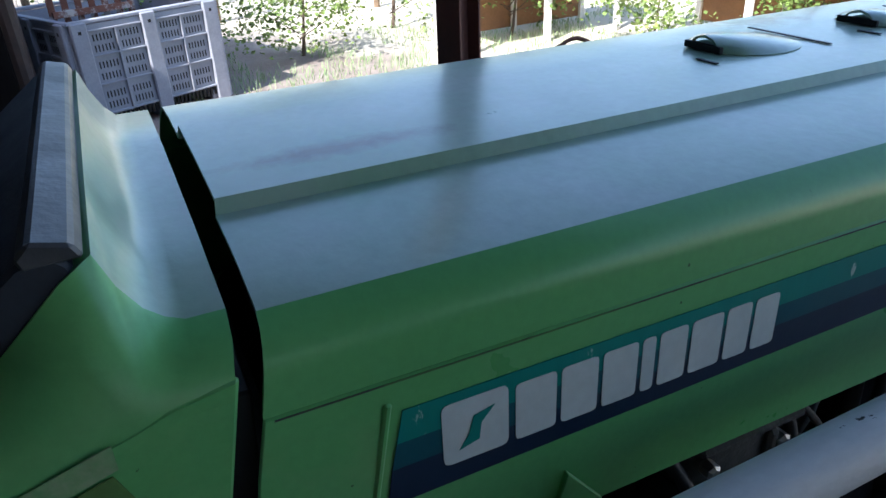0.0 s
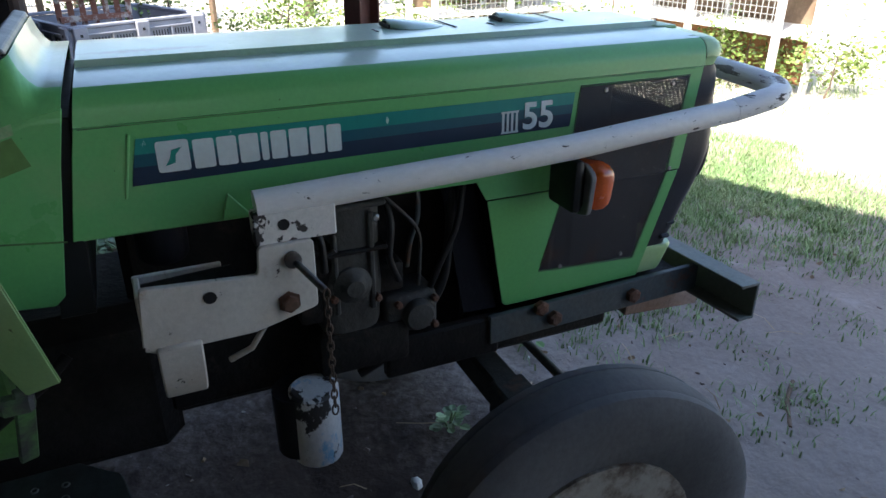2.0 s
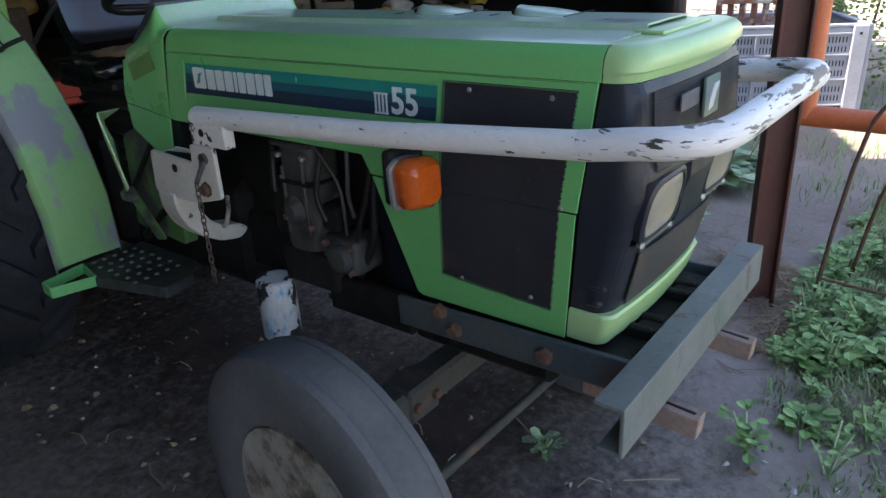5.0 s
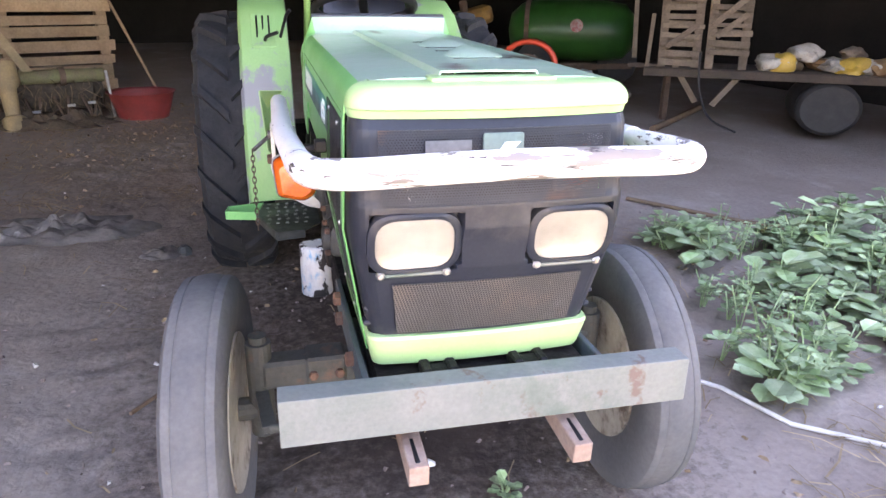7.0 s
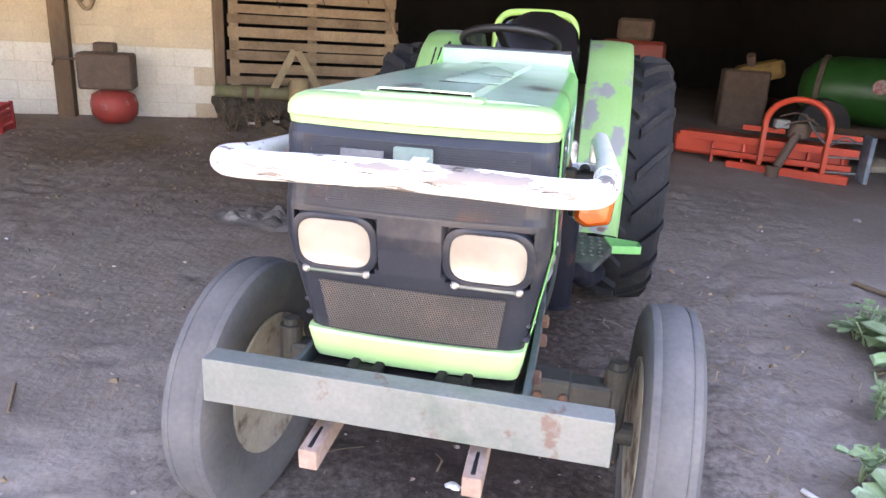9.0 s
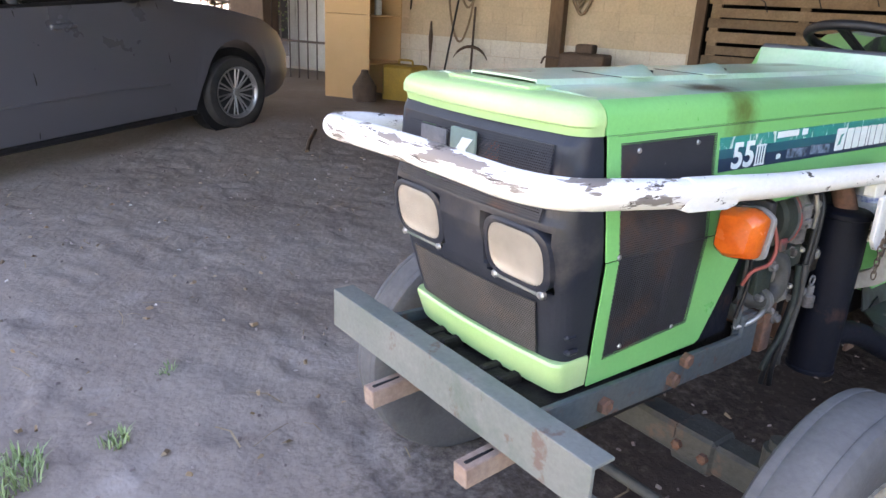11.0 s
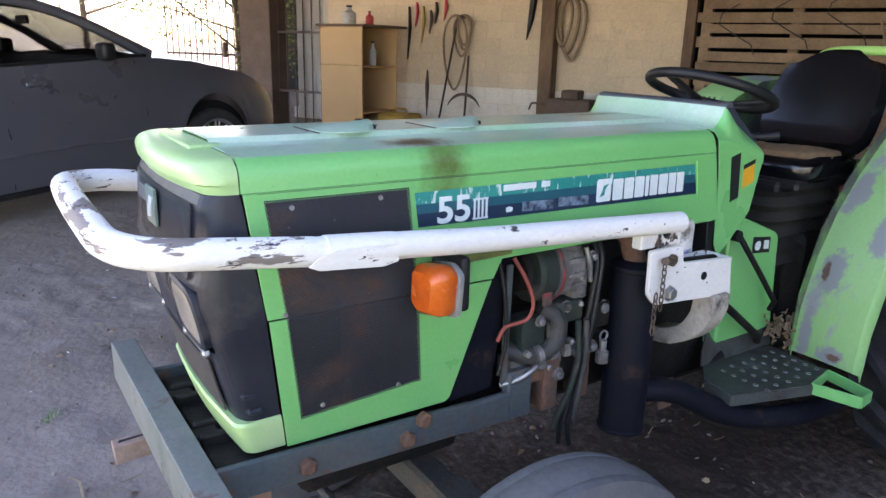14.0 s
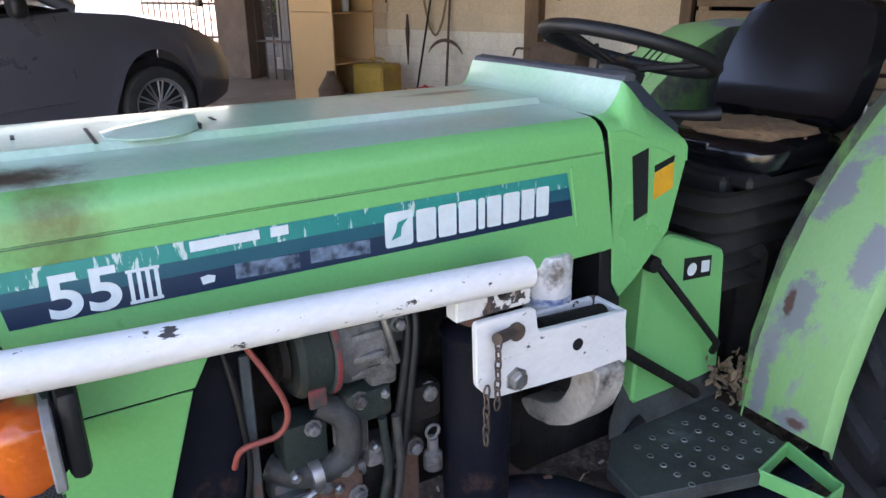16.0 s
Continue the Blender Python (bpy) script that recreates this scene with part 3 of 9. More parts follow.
# the roof is unseen; its edges and heights set where shade falls
for u0, u1, v0, z0 in ((-2.0, 14.0, 0.65, 2.85), (-8.0, -2.0, 1.9, 2.90), (-8.0, -3.6, 0.05, 2.80)):
    tagged(linked("roof", corrugated(u0, u1, v0, 13.2 if v0 > 0.1 else 1.9, z0, 3.75 if v0 > 0.1 else 2.90), ROOFSHEET), "unseen corrugated sheet roof, cut to shade the shed", "roof", kind="structure")
for v in (0.8, 2.9, 5.2, 7.9, 10.6, 13.0):
    z = 2.85 + (v - 0.65) / 12.55 * 0.9 - 0.10
    tagged(linked("rafter", shed_box(B(), -2.0 if v < 2 else -8.0, 14.0, v - 0.05, v + 0.05, z - 0.07, z + 0.07, 0.006), TIMBER), "timber roof beam", "beam", kind="structure")
# front post: open channel section of red oxide steel
pz = hg(POST0.x, POST0.y)
pb = B()
shed_box(pb, -0.050, 0.055, -0.060, -0.048, pz - 0.05, 3.0, 0.002)
shed_box(pb, -0.050, 0.055, 0.048, 0.060, pz - 0.05, 3.0, 0.002)
shed_box(pb, -0.006, 0.006, -0.06, 0.06, pz - 0.05, 3.0, 0.001)
tagged(linked("post", pb, POSTSTEEL), "red-brown steel roof post at the yard side", "post", kind="structure")
# left end wall and rear walls, near-black to carry the shed's unlit depth
WZ = 3.7
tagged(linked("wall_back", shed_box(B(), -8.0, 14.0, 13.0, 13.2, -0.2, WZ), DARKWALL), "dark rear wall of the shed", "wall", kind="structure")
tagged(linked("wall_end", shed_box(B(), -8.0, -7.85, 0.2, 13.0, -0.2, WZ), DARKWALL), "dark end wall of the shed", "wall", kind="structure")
# boards added only to keep the far bay black
tagged(linked("wall_front", shed_box(B(), -8.0, -3.62, 0.10, 0.20, -0.2, 2.82), DARKWALL), "added dark boards blacking out the far bay", "wall", kind="structure")
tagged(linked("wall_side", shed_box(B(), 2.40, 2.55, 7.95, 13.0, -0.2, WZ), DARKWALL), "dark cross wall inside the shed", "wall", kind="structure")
wall_north = tagged(linked("wall_north", shed_box(B(), 2.44, 7.45, 7.80, 7.95, -0.1, WZ), mat("grey_mortar", (0.62, 0.50, 0.36), (0.56, 0.45, 0.32), world=True, rough=0.9, scale=3, fine=40, bump=0.3)), "bare block wall with limewashed base", "wall", kind="structure")

# ---- the tractor: x to its right, y ahead, grille screws at y = 0 ----
tractor = thing("tractor", "old light-green orchard tractor parked half under the shed roof", "tractor")
HW = 0.27                                         # half width of the hood


def sheared(x0, z0, k, sx):
    """Local (y, z, t) to the tractor's side: x = sx * (x0 + k * (z - z0) + t)."""
    return Matrix(((0, sx * k, sx, sx * (x0 - k * z0)), (1, 0, 0, 0), (0, 1, 0, 0), (0, 0, 0, 1)))


def side_x(z):
    return HW + (1.185 - z) / 0.23 * 0.005 if z > 0.955 else 0.275 - (0.955 - z) / 0.293 * 0.047




def side_m(upper, sx):
    return sheared(HW, 1.185, -0.005 / 0.23, sx) if upper else sheared(0.275, 0.955, 0.047 / 0.293, sx)


# hood top: a shell with a raised middle strip
def hood_section(y):
    half = [(0.0, 1.264), (0.094, 1.263), (0.100, 1.252), (0.18, 1.251), (0.235, 1.247)]
    half += [(0.235 + 0.036 * math.sin(radians(a)), 1.211 + 0.036 * math.cos(radians(a))) for a in (15, 35, 55, 75, 90)] + [(HW + 0.0034, 1.1895)]
    half = [(x + (0.008 * -y / 1.17 if 0.09 < x < 0.11 else 0.0), z) for x, z in half]
    pts = [(-x, z) for x, z in reversed(half[1:])] + half
    rake = 0.2 if y < -1.1 else 0.0
    return [Vector((x, y + (z - 1.25) * rake, z)) for x, z in pts]


HY = (-1.166, -1.0, -0.6, -0.2, 0.088)
nh = len(hood_section(0.0))
bm = loft(B(), [hood_section(y)[5:nh - 5] for y in HY])
hood = part("hood", solid(bm, 0.004), GREEN_TOP, tractor, "dusty green hood with a raised middle strip, sky glare in its colour", smooth=35)
for a, b in ((0, 6), (nh - 6, nh)):
    bm = loft(B(), [hood_section(y)[a:b] for y in HY])
    part("hood_shoulder", solid(bm, 0.004), GREEN, hood, "rounded green shoulder of the hood", smooth=35)
# the two scoops with their slots, left of the middle
for yc in (-0.455, -0.178):
    sc = B()
    rows = []
    for j in range(9):
        t = j / 8
        y = yc - 0.09 + 0.13 * t
        w = 0.062 * math.sqrt(max(0.0, 1 - (2 * t - 1) ** 2 * 0.85)) + 0.004
        h = 0.018 * (1 - t) ** 0.7
        rows.append([Vector((-0.05 + w * s, y, 1.264 + h * (1 - abs(s) ** 2.2) + 0.001)) for s in (-1, -0.8, -0.5, 0, 0.5, 0.8, 1)])
    loft(sc, rows)
    scoop = part("hood_scoop", solid(sc, 0.003), GREEN_TOP, tractor, "raised green air scoop on the hood", smooth=50)
    part("scoop_mouth", plate(B(), [(-0.080, yc - 0.093), (-0.020, yc - 0.093), (-0.020, yc - 0.088), (-0.080, yc - 0.088)], 0.008, Matrix.Translation((0, 0, 1.2645))), BLACK, scoop)
    part("slot", plate(B(), [(-0.115, yc + 0.052), (0.015, yc + 0.052), (0.015, yc + 0.057), (-0.115, yc + 0.057)], 0.0012, Matrix.Translation((0, 0, 1.2645))), BLACK, scoop, "black slot in front of the scoop")
    part("slot", plate(B(), [(-0.02, yc - 0.130), (0.012, yc - 0.130), (0.012, yc - 0.125), (-0.02, yc - 0.125)], 0.0012, Matrix.Translation((0, 0, 1.2645))), BLACK, scoop)

UPPER = [(-1.178, 1.1885), (-1.188, 1.145), (-1.214, 1.004), (-0.475, 0.998), (-0.452, 0.956), (-0.258, 0.956), (-0.236, 1.170), (0.046, 1.170), (0.014, 0.956), (0.053, 0.956), (0.085, 1.1885)]
LOWER = [(-0.449, 0.953), (-0.378, 0.672), (-0.366, 0.662), (0.008, 0.664), (0.050, 0.953), (0.014, 0.953), (-0.022, 0.726), (-0.289, 0.744), (-0.258, 0.953)]
for sx in (1, -1):
    su = part("side_panel", plate(B(), UPPER, 0.004, side_m(True, sx), 0.0012), GREEN, tractor, "green upper side panel")
    lo = part("side_panel", plate(B(), LOWER, 0.004, side_m(False, sx), 0.0012), GREEN, tractor, "green lower side panel")
    # folded lip under the upper panel
    lip = beam(B(), (sx * 0.262, -1.20, 1.003), (sx * 0.262, -0.48, 0.999), 0.028, 0.004)
    part("panel_lip", lip, GREEN, tractor)
    # perforated sheet in two pieces that follow the fold
    gu = plate(B(), [(-0.240, 1.174), (0.050, 1.174), (0.018, 0.956), (-0.262, 0.956)], 0.006, side_m(True, sx), 0.0015)
    gl = plate(B(), [(-0.262, 0.955), (0.018, 0.955), (-0.018, 0.722), (-0.293, 0.740)], 0.006, side_m(False, sx), 0.0015)
    merge(gu, gl)
    grille = part("side_grille", gu, MESH_BLACK, tractor, "black perforated side grille with rust")
    for y, z in ((0.0, 1.158), (-0.176, 1.160), (0.021, 0.962), (-0.062, 0.745), (-0.235, 0.746)):
        s = B()
        x = sx * (side_x(z) + 0.006)
        tube(s, [(x, y, z), (x + sx * 0.003, y, z)], 0.0055, 8, radii=[0.0055, 0.004])
        part("screw", s, STEEL, grille, "small pale screw")
    # pressed frame beside the decal
    part("panel_edge", beam(B(), (sx * (HW + 0.005), -1.101, 1.172), (sx * (HW + 0.006), -1.122, 1.064), 0.004, 0.006), GREEN, su)
    part("panel_edge", beam(B(), (sx * (HW + 0.004), -1.172, 1.1865), (sx * (HW + 0.004), 0.06, 1.1865), 0.0012, 0.0012, 0), GREEN_DIRTY, su, "dark seam between hood top and side")
    # decal: three bands
    dec = plate(B(), [(-1.092, 1.163), (-0.252, 1.162), (-0.255, 1.138), (-1.098, 1.137)], 0.0008, sheared(HW + 0.0045, 1.185, -0.0217, sx))
    decal = part("decal", dec, DECAL_TEAL if sx > 0 else DECAL_TEAL_WORN, su, "teal and navy decal strip with flaked top edge")
    part("decal_band", plate(B(), [(-1.098, 1.137), (-0.255, 1.138), (-0.257, 1.119), (-1.103, 1.116)], 0.0008, sheared(HW + 0.0045, 1.185, -0.0217, sx)), DECAL_MID, su)
    part("decal_band", plate(B(), [(-1.103, 1.116), (-0.257, 1.119), (-0.261, 1.092), (-1.109, 1.085)], 0.0008, sheared(HW + 0.0045, 1.185, -0.0217, sx)), DECAL_NAVY, su)
    gm = sheared(HW + 0.0052, 1.185, -0.0217, sx)
    if sx > 0:
        y0, emb, tall = -1.007, (-1.065, -1.013), (1.102, 1.152)
    else:
        y0, emb, tall = -0.798, (-0.792, -0.745), (1.096, 1.147)
    # brand name as plain slabs of the letters' size, and the bird badge as a plain leaf shape
    widths = (0.0345, 0.0325, 0.0325, 0.0125, 0.0275, 0.0325, 0.0265, 0.0265)
    y = y0
    for w in widths:
        a, b = (y, y + w) if sx > 0 else (y - w, y)
        part("letter_block", plate(B(), round_poly([(a, tall[0]), (b, tall[0]), (b, tall[1]), (a, tall[1])], 0.004, 2), 0.0006, gm), DECAL_WHITE, su)
        y += sx * (w + 0.0044)
    part("badge", plate(B(), round_poly([(emb[0], tall[0]), (emb[1], tall[0]), (emb[1], tall[1] + 0.003), (emb[0], tall[1] + 0.003)], 0.006, 3), 0.0006, gm), DECAL_WHITE, su, "white square badge")
    ym, zm = sum(emb) / 2, sum(tall) / 2
    part("badge_mark", plate(B(), [(ym - sx * 0.014, zm - 0.014), (ym + sx * 0.002, zm - 0.010), (ym + sx * 0.004, zm + 0.004), (ym + sx * 0.015, zm + 0.016), (ym - sx * 0.002, zm + 0.012), (ym - sx * 0.006, zm - 0.002)], 0.0004, sheared(HW + 0.0060, 1.185, -0.0217, sx)), DECAL_TEAL, su)
    # model number and its striped mark
    ty = -0.376 if sx > 0 else -0.302
    tm = sheared(HW + 0.0052, 1.185, -0.0217, sx) @ Matrix.Translation((ty, 1.099 if sx > 0 else 1.096, 0)) @ Matrix.Diagonal((1.0 if sx > 0 else -1.14, 1, 1, 1))
    nb = text_mesh("55", 0.075, tm)
    part("model_number", nb, DECAL_WHITE, su, "white number 55")
    a = -0.421 if sx > 0 else -0.429
    for k in range(4):
        part("mark_bar", plate(B(), [(a + 0.0102 * k, 1.095), (a + 0.0102 * k + 0.005, 1.095), (a + 0.0102 * k + 0.005, 1.137), (a + 0.0102 * k, 1.137)], 0.0006, gm), DECAL_WHITE, su)
    for z_ in (1.0935, 1.134):
        part("mark_bar", plate(B(), [(a - 0.002, z_), (a + 0.0375, z_), (a + 0.0375, z_ + 0.004), (a - 0.002, z_ + 0.004)], 0.0006, gm), DECAL_WHITE, su)
    if sx < 0:
        # an owner's name on the left decal, as bars
        for y1, y2 in ((-0.523, -0.612), (-0.628, -0.720)):
            part("name_bar", plate(B(), [(y1, 1.098), (y2, 1.095), (y2, 1.116), (y1, 1.119)], 0.0006, gm), mat("pale_blue_print", (0.20, 0.27, 0.36), (0.02, 0.03, 0.05), rough=0.4, scale=60, fine=120, bump=0.02), su)
        part("chip", plate(B(), [(-0.480, 1.100), (-0.495, 1.101), (-0.497, 1.109), (-0.488, 1.112), (-0.478, 1.110)], 0.0006, gm), DECAL_WHITE, su)
        for y1, y2 in ((-0.47, -0.56), (-0.575, -0.60)):
            part("flaked_print", plate(B(), [(y1, 1.146), (y2, 1.147), (y2, 1.160), (y1, 1.160)], 0.0006, gm), DECAL_WHITE, su)
        part("faded_sticker", plate(B(), [(-0.36, 1.002), (-0.50, 1.006), (-0.50, 1.024), (-0.36, 1.020)], 0.0008, sheared(HW + 0.0045, 1.185, -0.0217, sx)), DECAL_BROWN, su, "faded olive sticker")

# nose: cap, black grille shell and chin, as plan sections stacked by height
def nose_section(z, xs, ysm, yf, r, n=6, bow=0.012):
    """Right half from the seam forward and round to the middle, then mirrored."""
    half = [Vector((xs, ysm, z)), Vector((xs, yf - r - bow, z))]
    for i in range(1, n + 1):
        a = radians(90 * i / n)
        half.append(Vector((xs - r + r * math.cos(a), yf - r - bow + r * math.sin(a), z)))
    for k in (0.66, 0.33):
        half.append(Vector(((xs - r) * k, yf - bow * k * k, z)))
    mid = [Vector((0, yf, z))]
    return half + mid + [Vector((-p.x, p.y, p.z)) for p in reversed(half)]


def seam(z):
    return 0.0905 if z > 1.2 else 0.010 + (z - 0.662) / (1.185 - 0.662) * 0.078


cap = loft(B(), [nose_section(z, xs, seam(z) if z < 1.2 else 0.0905, yf, r, bow=0.02) for z, xs, yf, r in (
    (1.188, 0.268, 0.165, 0.045), (1.202, 0.270, 0.168, 0.045), (1.206, 0.2715, 0.178, 0.05), (1.2204, 0.2698, 0.180, 0.05), (1.2316, 0.2645, 0.177, 0.05), (1.2405, 0.2556, 0.170, 0.05), (1.2458, 0.2443, 0.158, 0.05), (1.2478, 0.228, 0.142, 0.05))], caps=(False, True))
nose = part("nose_cap", cap, GREEN_PALE, tractor, "light-green rounded nose cap of the hood", smooth=30)
part("cap_pad", box(B(), (0, 0.100, 1.250), (0.24, 0.060, 0.010), bevel=0.0048, seg=3), GREEN_PALE, nose, smooth=40)
SHELL = ((1.187, 0.266, 0.158, 0.040), (1.17, 0.268, 0.166, 0.042), (1.045, 0.270, 0.174, 0.045), (1.030, 0.272, 0.180, 0.05), (0.985, 0.272, 0.178, 0.05),
         (0.955, 0.271, 0.168, 0.045), (0.90, 0.262, 0.158, 0.045), (0.872, 0.257, 0.146, 0.04), (0.80, 0.245, 0.128, 0.04), (0.741, 0.235, 0.112, 0.04))
shell = loft(B(), [nose_section(z, xs, seam(z), yf, r) for z, xs, yf, r in SHELL])
bmesh.ops.subdivide_edges(shell, edges=[e for e in shell.edges if all(abs(v.co.x) < 0.26 for v in e.verts) and sum(v.co.y for v in e.verts) > 0.2], cuts=7, use_grid_fill=True)
for v in shell.verts:                                # wells for the two headlights
    if abs(abs(v.co.x) - 0.156) < 0.084 and abs(v.co.z - 0.957) < 0.058:
        v.co.y -= 0.024
bmesh.ops.delete(shell, geom=[f for f in shell.faces if abs(f.calc_center_median().x) < 0.205 and 1.045 < f.calc_center_median().z < 1.160], context="FACES")
shell = part("grille_shell", shell, PLASTIC, tractor, "faded black plastic grille shell", smooth=30)
chin = loft(B(), [nose_section(z, xs, seam(z), yf, r) for z, xs, yf, r in (
    (0.742, 0.236, 0.106, 0.026), (0.7405, 0.2385, 0.121, 0.028), (0.734, 0.240, 0.124, 0.028), (0.728, 0.2395, 0.1225, 0.028), (0.676, 0.231, 0.106, 0.026), (0.668, 0.2285, 0.102, 0.026), (0.664, 0.223, 0.095, 0.024), (0.662, 0.21, 0.08, 0.02))], caps=(False, True))
part("chin_panel", chin, GREEN_PALE, tractor, "green chin panel under the grille", smooth=30)


def front_y(z):
    for (z1, _, y1, _), (z2, _, y2, _) in zip(SHELL, SHELL[1:]):
        if z <= z1 and z >= z2:
            return y1 + (y2 - y1) * (z1 - z) / (z1 - z2)
    return SHELL[-1][2]


def front_sheet(poly_rows, off, bowk=0.010):
    """A sheet on the nose's front, from rows of (z, half width), sunk or proud by off."""
    bm = B()
    secs = []
    for z, hw in poly_rows:
        secs.append([Vector((hw * s, front_y(z) - bowk * (hw * s / 0.22) ** 2 + off, z)) for s in (-1, -0.66, -0.33, 0, 0.33, 0.66, 1)])
    loft(bm, secs)
    return solid(bm, 0.003)


fg = part("front_grille", front_sheet([(1.170, 0.222), (1.12, 0.221), (1.07, 0.220), (1.034, 0.216)], 0.004), MESH_BLACK, tractor, "black perforated front grille")
part("front_grille", front_sheet([(0.868, 0.196), (0.82, 0.190), (0.75, 0.182)], 0.0016), MESH_RUST, tractor, "rusty perforated lower grille")
bd = part("badge", plate(B(), round_poly([(-0.041, 1.091), (0.035, 1.091), (0.035, 1.164), (-0.041, 1.164)], 0.004, 2), 0.006, Matrix(((1, 0, 0, 0), (0, 0, 1, 0.176), (0, 1, 0, 0), (0, 0, 0, 1))), 0.001), EMBLEM, fg, "grey-green badge with a pale leaf mark")
part("badge_mark", plate(B(), [(0.019, 1.102), (-0.007, 1.106), (-0.017, 1.128), (-0.035, 1.148), (-0.005, 1.148), (0.005, 1.134), (0.015, 1.122)], 0.002, Matrix(((1, 0, 0, 0), (0, 0, 1, 0.182), (0, 1, 0, 0), (0, 0, 0, 1)))), DECAL_WHITE, bd)
part("name_plate", plate(B(), [(0.055, 1.122), (0.14, 1.122), (0.14, 1.152), (0.055, 1.152)], 0.003, Matrix(((1, 0, 0, 0), (0, 0, 1, 0.1735), (0, 1, 0, 0), (0, 0, 0, 1)))), mat("worn_grey_plate", (0.17, 0.17, 0.175), (0.11, 0.11, 0.115), rough=0.5, scale=20, fine=90, bump=0.1), fg, "worn grey name plate")
for sx in (1, -1):
    hx = sx * 0.156
    TILT = Matrix.Translation((hx, 0.1600, 0.957)) @ Matrix.Rotation(radians(-11), 4, "X") @ Matrix(((1, 0, 0, 0), (0, 0, 1, 0), (0, 1, 0, 0), (0, 0, 0, 1)))
    bez = B()
    ring_o = round_poly([(-0.090, -0.064), (0.090, -0.064), (0.090, 0.064), (-0.090, 0.064)], 0.052, 6)
    ring_m = round_poly([(-0.083, -0.059), (0.083, -0.059), (0.083, 0.059), (-0.083, 0.059)], 0.048, 6)
    ring_i = round_poly([(-0.076, -0.053), (0.076, -0.053), (0.076, 0.053), (-0.076, 0.053)], 0.044, 6)
    loft(bez, [[TILT @ Vector((x, y, z)) for x, y in r + r[:1]] for r, z in ((ring_o, -0.02), (ring_o, 0.004), (ring_m, 0.008), (ring_i, 0.007), (ring_i, -0.02))])
    hl = part("headlight", bez, PLASTIC, tractor, "headlight with clouded glass in a black surround", smooth=40)
    lens = B()
    secs = []
    for k, h in ((1.0, 0.004), (0.97, 0.0065), (0.85, 0.0085), (0.55, 0.0095), (0.02, 0.010)):
        secs.append([TILT @ Vector((x * k, y * k, h)) for x, y in ring_i + ring_i[:1]])
    loft(lens, secs, caps=(False, True))
    gl_ = part("lens", lens, LENSGLASS, hl, "clouded warm-white headlight glass", smooth=60)
    gl_.visible_shadow = False
    bowl = B()
    loft(bowl, [[TILT @ Vector((x * k, y * k, h)) for x, y in ring_i + ring_i[:1]] for k, h in ((0.985, 0.0036), (0.85, 0.0012), (0.6, -0.0008), (0.3, -0.0018), (0.02, -0.0020))], caps=(False, True))
    part("reflector", bowl, REFLECTOR, hl, "dull warm reflector bowl", smooth=60)
    strip = box(B(), (hx, 0.148, 0.892), (0.135, 0.012, 0.010), bevel=0.003)
    part("lamp_clip", strip, STEELPAINT, hl)
    for dx in (-0.064, 0.064):
        part("clip_bolt", lathe(B(), [(0.009, 0), (0.009, 0.008), (0.005, 0.012)], Matrix.Translation((hx + dx, 0.146, 0.893)) @ Matrix.Rotation(radians(-90), 4, "X"), 8), STEEL, hl, "pale clip bolt")
    for z in (0.80, 0.765):
        part("corner_fin", box(B(), (sx * 0.232, front_y(z) - 0.045, z), (0.03, 0.03, 0.012), bevel=0.004), PLASTIC, shell)

# bull bar of white tube with its end brackets
BR = 0.0250
path = rounded([(0.372, -0.932, 1.058), (0.376, -0.30, 1.082), (0.350, 0.300, 1.127), (0.0, 0.314, 1.141), (-0.352, 0.302, 1.128), (-0.374, -0.30, 1.082), (-0.370, -0.938, 1.049)], [0.1, 0.11, 0.3, 0.12, 0.1], 8)
fr = [Vector((0.3588, 0.10, 1.1065))] + [p for p in path if p.y > 0.16] + [Vector((-0.3655, 0.0, 1.101))]
rt = [p for p in path if p.x > 0 and p.y <= 0.10] + [Vector((0.3585, 0.11, 1.1071))]
lt = [Vector((-0.3655, 0.0, 1.101))] + [p for p in path if p.x < 0 and p.y <= -0.05]
part("panel_tab", plate(B(), [(-0.962, 1.052), (-0.975, 1.006), (-0.925, 1.006)], 0.006, sheared(0.277, 1.0, 0.0, 1), 0.001), GREEN, tractor, "small folded green tab")
bull = part("bull_bar", tube(B(), rt, BR, 16), WHITEBAR, tractor, "white tubular bull bar with chipped paint", smooth=40)
part("bar_side", tube(B(), lt, BR, 16), WHITEBAR, bull, "", smooth=40)
part("bar_front", tube(B(), fr, BR + 0.001, 16), WHITEFRONT, bull, "front loop of the bar, scraped to grey", smooth=40)
sleeve = B()
tube(sleeve, [(-0.3705, -0.150, 1.0915), (-0.3675, -0.040, 1.0985), (-0.3670, -0.020, 1.0995)], BR + 0.0028, 16)
plate(sleeve, [(-0.150, 1.104), (-0.150, 1.070), (-0.120, 1.064), (0.0, 1.074), (0.020, 1.083), (0.004, 1.096), (-0.030, 1.108)], 0.0035, sheared(0.391, 1.08, 0.1, -1), 0.001)
plate(sleeve, [(-0.150, 1.070), (-0.120, 1.064), (0.0, 1.074), (0.0, 1.077), (-0.120, 1.067), (-0.150, 1.073)], 0.040, sheared(0.352, 1.08, 0.0, -1), 0.001)
part("bar_sleeve", sleeve, WHITEBAR, bull, "dented gutter-shaped sleeve welded under the bar", smooth=40)

